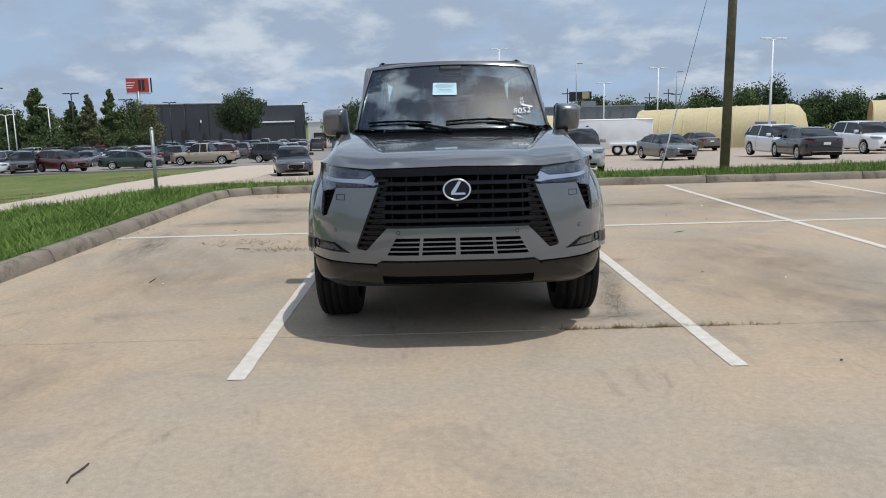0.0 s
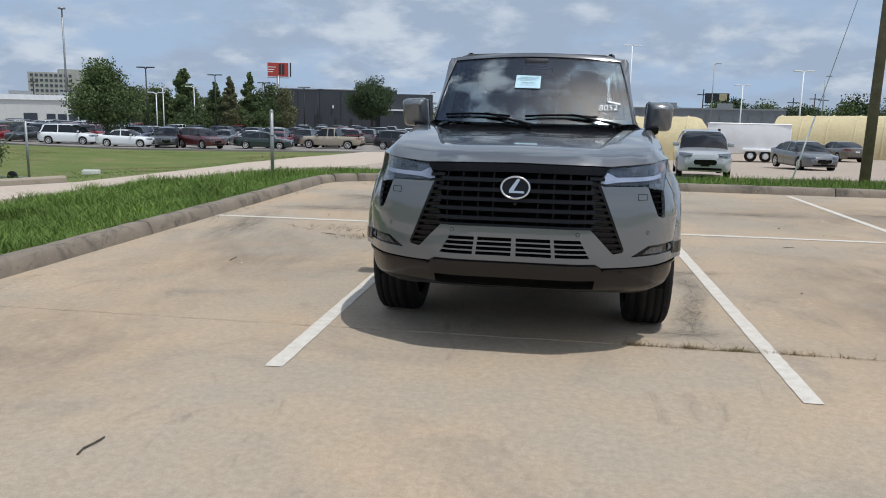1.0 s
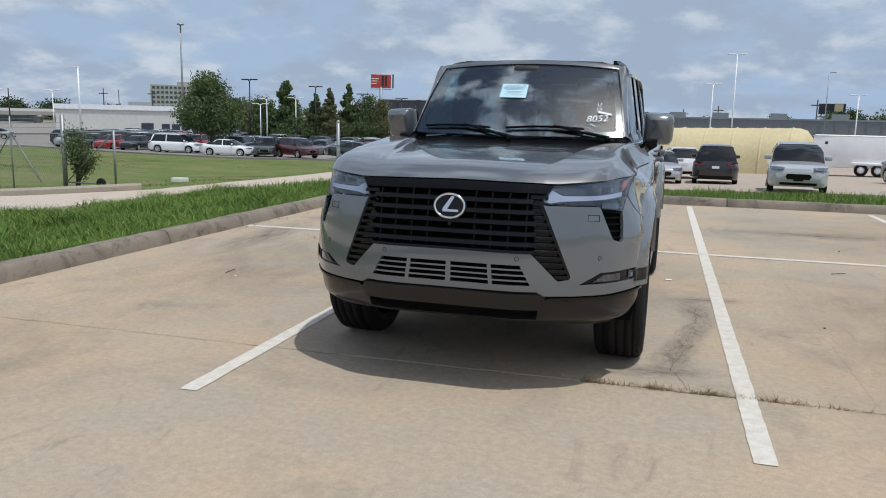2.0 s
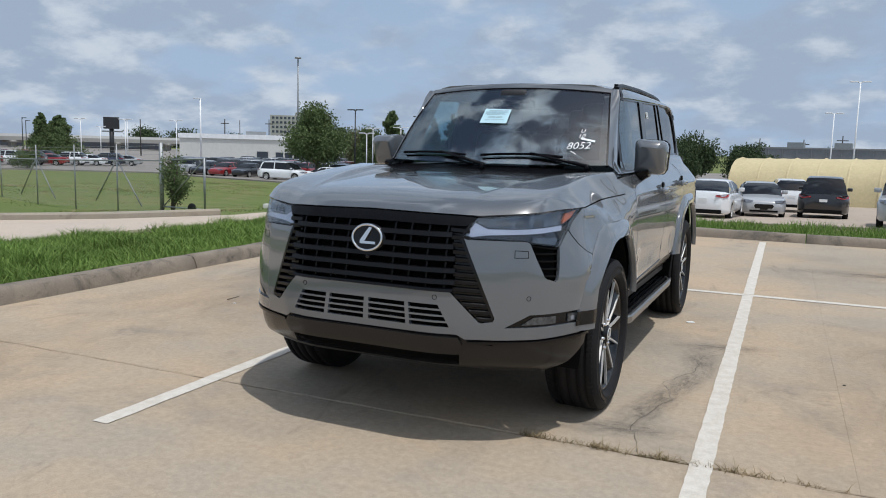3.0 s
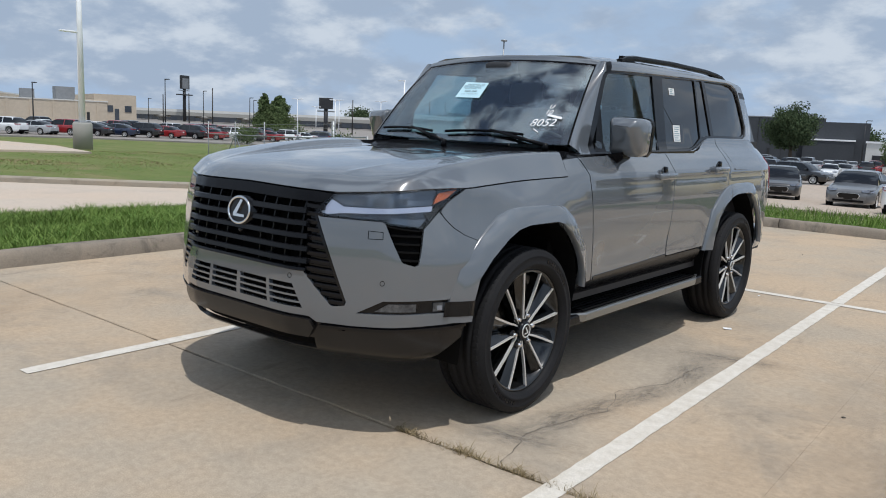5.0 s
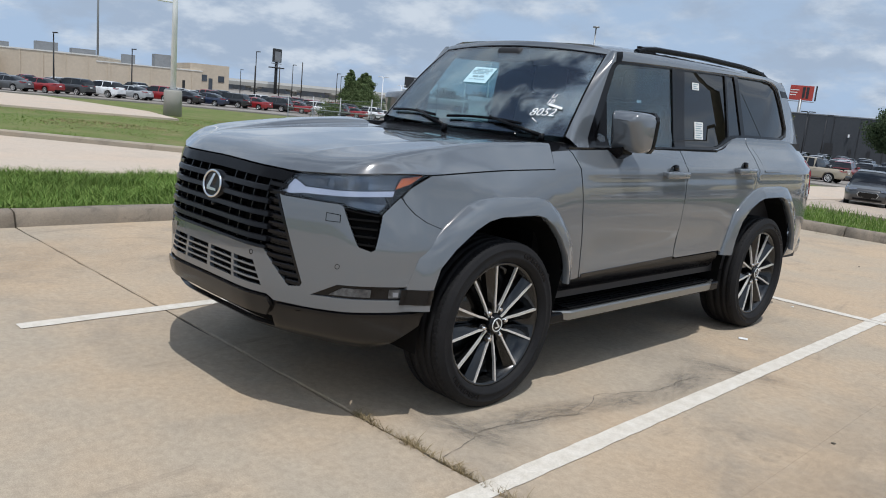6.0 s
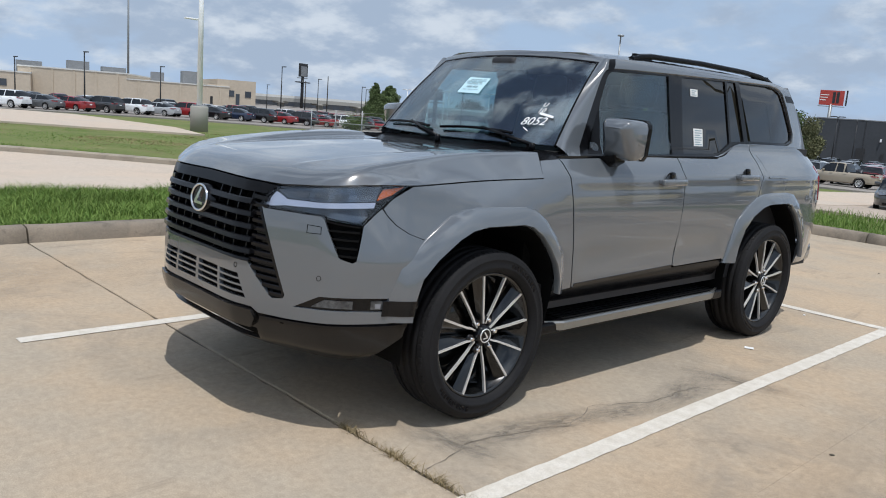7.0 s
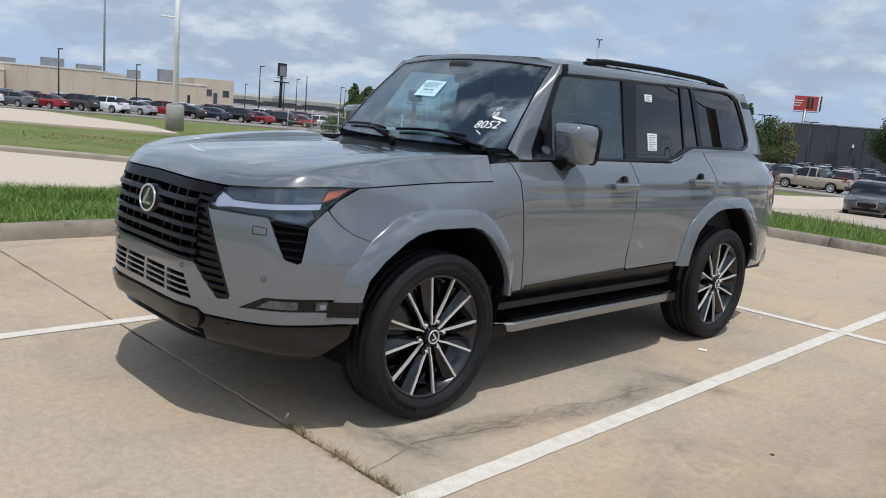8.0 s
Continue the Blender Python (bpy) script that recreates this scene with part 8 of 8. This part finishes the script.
# ---- trees and shrubs ----
def tree(x, y, h, spread, leaf, words, seed, conifer=False, leaves=2400, size=0.26, stem=0.25, name="tree"):
    """A tapered trunk with limbs and a crown of many small leaf clumps set along them, with gaps."""
    r = random.Random(seed)
    z0 = terrain(x, y) - 0.3
    t = thing(name, words, "tree" if name == "tree" else "shrub", m=pose(x, y, z0))
    bm = cyl((0, 0, 0), (0.1 * spread * r.uniform(-1, 1), 0, h * (0.95 if conifer else 0.6)), 0.035 * h, 0.010 * h, 9)
    tips = []
    n = 20 if not conifer else 64
    for i in range(n):
        a = r.uniform(0, 2 * math.pi)
        if conifer:
            f = stem * 0.6 + (1 - stem * 0.6) * (i + 0.5) / n
            ln = spread * (1 - f) ** 0.9 * r.uniform(0.75, 1.15) + 0.06 * spread
            p0 = Vector((0, 0, h * f * 0.95))
            p1 = p0 + Vector((math.cos(a) * ln, math.sin(a) * ln, -0.10 * ln + 0.05 * h))
        else:
            f = stem + 0.30 * r.random()
            el = r.uniform(0.25, 1.4)
            ln = r.uniform(0.6, 1.0)
            p0 = Vector((0, 0, h * f * 0.9))
            p1 = Vector((math.cos(a) * math.cos(el) * spread * ln, math.sin(a) * math.cos(el) * spread * ln, h * (stem + 0.12) + math.sin(el) * h * (0.86 - stem) * ln))
        cyl(p0, p1, 0.012 * h, 0.004 * h, 5, bm)
        tips.append((p0, p1))
    part("trunk", bm, M["bark"], t)
    verts, faces = [], []
    size *= 0.42
    for i in range(int(leaves * 4.0)):
        p0, p1 = tips[r.randrange(n)]
        f = r.uniform(0.25, 1.08) if conifer else r.uniform(0.35, 1.1)
        c = p0.lerp(p1, f)
        sc = spread * (0.38 * (1.12 - p0.z / h) if conifer else 0.30)
        c = c + Vector([max(-1.5, min(1.5, r.gauss(0, 1))) for _ in range(2)] + [max(-1.1, min(1.1, r.gauss(0, 0.8)))]) * sc * (0.6 if conifer else 0.75)
        if c.z < h * stem * 0.55:
            continue
        s = size * r.uniform(0.6, 1.4)
        q = Euler((r.uniform(0, 6.3), r.uniform(0, 6.3), r.uniform(0, 6.3))).to_matrix()
        k = len(verts)
        for d in ((-1, -0.5, 0), (0.1, -0.75, 0.25), (1, 0.1, 0), (0.2, 0.7, -0.2), (-0.7, 0.45, 0.2)):
            verts.append(tuple(c + q @ (Vector(d) * s)))
        faces += [(k, k + 1, k + 2), (k, k + 2, k + 3), (k, k + 3, k + 4)]
    me = bpy.data.meshes.new("crown")
    me.from_pydata(verts, [], faces)
    me.materials.append(leaf)
    cr = new("crown", me)
    cr.parent = t
    return t


tree(-35.2, 149.0, 10.4, 4.3, M["leaf_dark"], "round dark green tree beside the charcoal hall", 1, leaves=9000, size=0.32, stem=0.22)
tree(-41.5, 68.5, 7.3, 3.2, M["leaf_mid"], "large leafy green tree beyond the grass field", 2, leaves=8000, size=0.22, stem=0.20)
tree(-49.6, 100.4, 9.2, 2.9, M["leaf_mid"], "tall full cone-shaped tree in the car park", 3, True, 7500, 0.26, 0.08)
for i, (x, y, h, sp, cf) in enumerate(((-46.6, 103.5, 7.6, 2.0, True), (-44.2, 103.0, 8.4, 1.7, True), (-42.0, 104.5, 9.1, 2.0, True), (-39.6, 106.0, 7.6, 2.3, False), (-37.9, 106.8, 6.9, 2.0, False), (-43.0, 108.0, 6.6, 2.4, False), (-52.8, 100, 6.6, 2.4, False), (-56.5, 103, 7.0, 2.6, False), (-47.6, 107.0, 6.2, 2.6, False))):
    tree(x, y, h, sp, M["leaf_olive"] if i % 3 == 1 else M["leaf_mid"], "olive-green tree in a row beside the charcoal hall", 20 + i, cf, 5200, 0.24, 0.06)
tree(-102.6, 86.2, 7.4, 2.4, M["leaf_mid"], "dark green cone-shaped tree near the highway", 40, True, 5200, 0.26, 0.1)
tree(-100.6, 87.7, 7.1, 4.0, M["leaf_mid"], "dark green leafy tree near the highway", 41, True, 6000, 0.26, 0.06)
tree(-9.6, 111.0, 6.6, 3.6, M["leaf_dark"], "spreading dark green tree behind parked cars", 42, False, 6500, 0.27, 0.2)
tree(-3.0, 118.0, 5.2, 3.6, M["leaf_dark"], "spreading dark green tree behind parked cars", 43, False, 5000, 0.27, 0.2)
tree(-14.0, 124.0, 5.2, 3.0, M["leaf_mid"], "green tree behind parked cars", 44, False, 3500, 0.27, 0.2)
for i in range(26):
    a = i / 25
    x, y = 30 + 75 * a + random.uniform(-2, 2), 152 - 24 * a + random.uniform(-6, 6)
    tree(x, y, random.uniform(5.2, 7.6) + (2.6 if 7 < i < 12 else 0), random.uniform(3.0, 4.4), M["leaf_dark"] if i % 3 else M["leaf_mid"], "dense dark tree in the wood behind the yard", 60 + i, False, 2200, 0.36, 0.08)
for i in range(22):
    x, y = -330 + 32 * i + random.uniform(-6, 6), 420 - 8 * abs(i - 11) + random.uniform(-20, 20)
    tree(x, y, random.uniform(6, 10), random.uniform(8, 12), M["leaf_dark"], "far line of dark trees on the horizon", 100 + i, False, 900, 1.0, 0.05)
tree(-16.6, 21.5, 2.3, 0.62, M["leaf_mid"], "leafy young shrub growing through the gate", 150, False, 900, 0.065, 0.05, "shrub")
tree(-70, 58, 2.6, 1.7, M["leaf_mid"], "light green shrub beside the car park", 151, False, 700, 0.14, 0.05, "shrub")

# ---- small things on the lot ----
twig = thing("twig", "short dark twig lying on the concrete", "twig", m=pose(-1.335, 2.995, 0.005, 0, 0, 22))
bm = bmesh.new()
tp = [Vector((0, 0, 0)), Vector((0.012, 0.05, 0.002)), Vector((0.05, 0.10, 0.004)), Vector((0.075, 0.15, 0.002))]
for a, b in zip(tp, tp[1:]):
    cyl(a, b, 0.0042, 0.0036, 6, bm)
part("stick", bm, M["bark"], twig)
litter = thing("paper_scrap", "small white scrap of paper on the concrete", "litter", m=pose(1.42, 8.1, 0.003, 0, 0, 25))
part("scrap", box(-0.03, -0.02, 0, 0.03, 0.02, 0.006, 0.002), M["white_paper"], litter)
for x, y, a in ((-2.4, 6.9, 80), (2.95, 9.0, 20), (-1.9, 8.6, 150)):
    tw = thing("twig", "thin dry twig lying on the concrete", "twig", m=pose(x, y, 0.004, 0, 0, a))
    part("stick", cyl((0, 0, 0.002), (0.16, 0.03, 0.003), 0.004, 0.003, 5), M["bark"], tw)


def joint_weeds(r):
    x = 0.95 + 1.1 * r.rand() if r.rand() < 0.75 else 1.9 + 0.5 * r.rand()
    if r.rand() < 0.45:
        x = r.choice((1.02, 1.36, 1.62)) + r.normal() * 0.05
    return (x, 5.01 + r.normal() * 0.012, -0.004, 0.4 + 0.6 * r.rand())


blades(850, joint_weeds, 0.012, 0.055, 0.0020, 2.4, M["straw"], "dry weeds sprouting from the concrete joint", "weeds")
white_block = thing("concrete_block", "small white concrete marker in the grass", "marker", m=pose(-16.5, 26.8, terrain(-16.5, 26.8) - 0.35, 0, 0, 20))
part("marker", smooth(box(-0.30, -0.16, 0, 0.30, 0.16, 0.24, 0.03, 2)), M["bldg_white"], white_block)


# ---- cracks and dark stains on the concrete ----
def stain_mat(name, strength):
    """Dark film, densest in its middle, broken up by noise and clear at its rim."""
    m = bpy.data.materials.new(name)
    m.use_nodes = True
    nd, ln = m.node_tree.nodes, m.node_tree.links
    nd.clear()
    out, tr, df = nd.new("ShaderNodeOutputMaterial"), nd.new("ShaderNodeBsdfTransparent"), nd.new("ShaderNodeBsdfDiffuse")
    df.inputs[0].default_value = (0.16, 0.15, 0.135, 1)
    tc, gr, mp, tx = nd.new("ShaderNodeTexCoord"), nd.new("ShaderNodeTexGradient"), nd.new("ShaderNodeMapping"), nd.new("ShaderNodeTexNoise")
    gr.gradient_type = "SPHERICAL"
    ln.new(tc.outputs["Object"], mp.inputs[0])
    ln.new(mp.outputs[0], gr.inputs[0])
    tx.inputs["Scale"].default_value, tx.inputs["Detail"].default_value, tx.inputs["Roughness"].default_value = 3.2, 8, 0.7
    ln.new(tc.outputs["Object"], tx.inputs["Vector"])
    mu = nd.new("ShaderNodeMath")
    mu.operation = "MULTIPLY"
    ln.new(gr.outputs[1], mu.inputs[0])
    rg = nd.new("ShaderNodeMapRange")
    rg.inputs[1].default_value, rg.inputs[2].default_value, rg.inputs[4].default_value = 0.34, 0.74, strength
    ln.new(tx.outputs[0], rg.inputs[0])
    ln.new(rg.outputs[0], mu.inputs[1])
    mx = nd.new("ShaderNodeMixShader")
    ln.new(mu.outputs[0], mx.inputs[0])
    ln.new(tr.outputs[0], mx.inputs[1])
    ln.new(df.outputs[0], mx.inputs[2])
    ln.new(mx.outputs[0], out.inputs[0])
    return m


M["stain"] = stain_mat("dark_stain", 0.8)
M["faint_stain"] = stain_mat("faint_stain", 0.42)


def stain(x, y, sx, sy, turn, film="stain"):
    bm = bmesh.new()
    bm.faces.new([bm.verts.new((math.cos(a), math.sin(a), 0)) for a in (2 * math.pi * i / 24 for i in range(24))])
    ob = tagged(part("stain", bm, M[film], None), "dark weathered stain on the concrete", "stain", kind="structure")
    ob.matrix_basis = pose(x, y, 0.0022 if film == "stain" else 0.0014, 0, 0, turn) @ Matrix.Diagonal((sx, sy, 1, 1))


for args in ((1.36, 5.32, 0.42, 0.16, 12), (1.44, 5.62, 0.16, 0.42, -8), (1.50, 5.95, 0.13, 0.40, -12), (1.60, 6.35, 0.12, 0.36, -10), (1.62, 6.85, 0.15, 0.45, 8), (1.72, 7.35, 0.42, 0.13, 15), (-2.6, 10.9, 1.1, 0.35, 8), (-2.2, 12.4, 1.0, 0.4, -10), (-3.2, 9.2, 0.3, 1.6, 5), (3.3, 11.9, 1.2, 0.35, 0), (5.6, 12.3, 1.4, 0.35, 3)):
    stain(*args)
for args in ((-2.4, 7.3, 1.2, 2.5, 4), (-2.2, 11.8, 1.3, 2.3, -6), (-2.6, 4.2, 1.1, 1.6, 12), (3.2, 7.3, 1.1, 2.2, 3), (6.0, 11.8, 2.0, 1.6, 0), (3.4, 3.2, 1.2, 1.0, 20), (4.6, 12.0, 3.4, 2.8, 5), (7.5, 8.0, 3.2, 2.2, 0), (9.5, 12.0, 3.5, 2.6, 8), (3.2, 5.6, 1.3, 2.4, 0)):
    stain(*args, film="faint_stain")


def crack(pts, w):
    """A jagged hairline crack, a sunk dark strip."""
    bm = bmesh.new()
    rows = []
    fine = []
    for a, b in zip(pts, pts[1:]):
        n = 7
        fine += [Vector(a).lerp(Vector(b), i / n) + Vector((random.uniform(-0.018, 0.018), random.uniform(-0.018, 0.018))) for i in range(n)]
    for i, p in enumerate(fine):
        d = (fine[min(i + 1, len(fine) - 1)] - fine[max(i - 1, 0)]).normalized()
        o = Vector((-d.y, d.x)) * w * random.uniform(0.3, 1.2)
        rows.append((bm.verts.new((p.x - o.x, p.y - o.y, 0.0032)), bm.verts.new((p.x + o.x, p.y + o.y, 0.0032))))
    for a, b in zip(rows, rows[1:]):
        bm.faces.new((a[0], a[1], b[1], b[0]))
    bm.normal_update()
    for f in bm.faces:
        if f.normal.z < 0:
            f.normal_flip()
    tagged(part("crack", bm, M["joint"], None), "jagged hairline crack in the concrete", "crack", kind="structure")


crack([(1.50, 5.05), (1.42, 5.45), (1.55, 5.9), (1.46, 6.25), (1.60, 6.55), (1.62, 7.0), (1.74, 7.35)], 0.0016)
crack([(1.62, 7.0), (1.95, 7.28), (2.20, 7.30)], 0.0012)
for i in range(16):
    x, y = random.uniform(-3, 6), random.uniform(2.5, 13)
    pb = thing("pebble", "tiny dark pebble on the concrete", "pebble", "pebbles on the lot", pose(x, y, 0.004, 0, 0, random.uniform(0, 90)))
    bm = bmesh.new()
    bmesh.ops.create_icosphere(bm, subdivisions=1, radius=0.009)
    for v in bm.verts:
        v.co = Vector((v.co.x * 1.4, v.co.y, v.co.z * 0.6)) * random.uniform(0.8, 1.2)
    part("stone", bm, M["bark"] if i % 3 else M["white_paper"], pb)
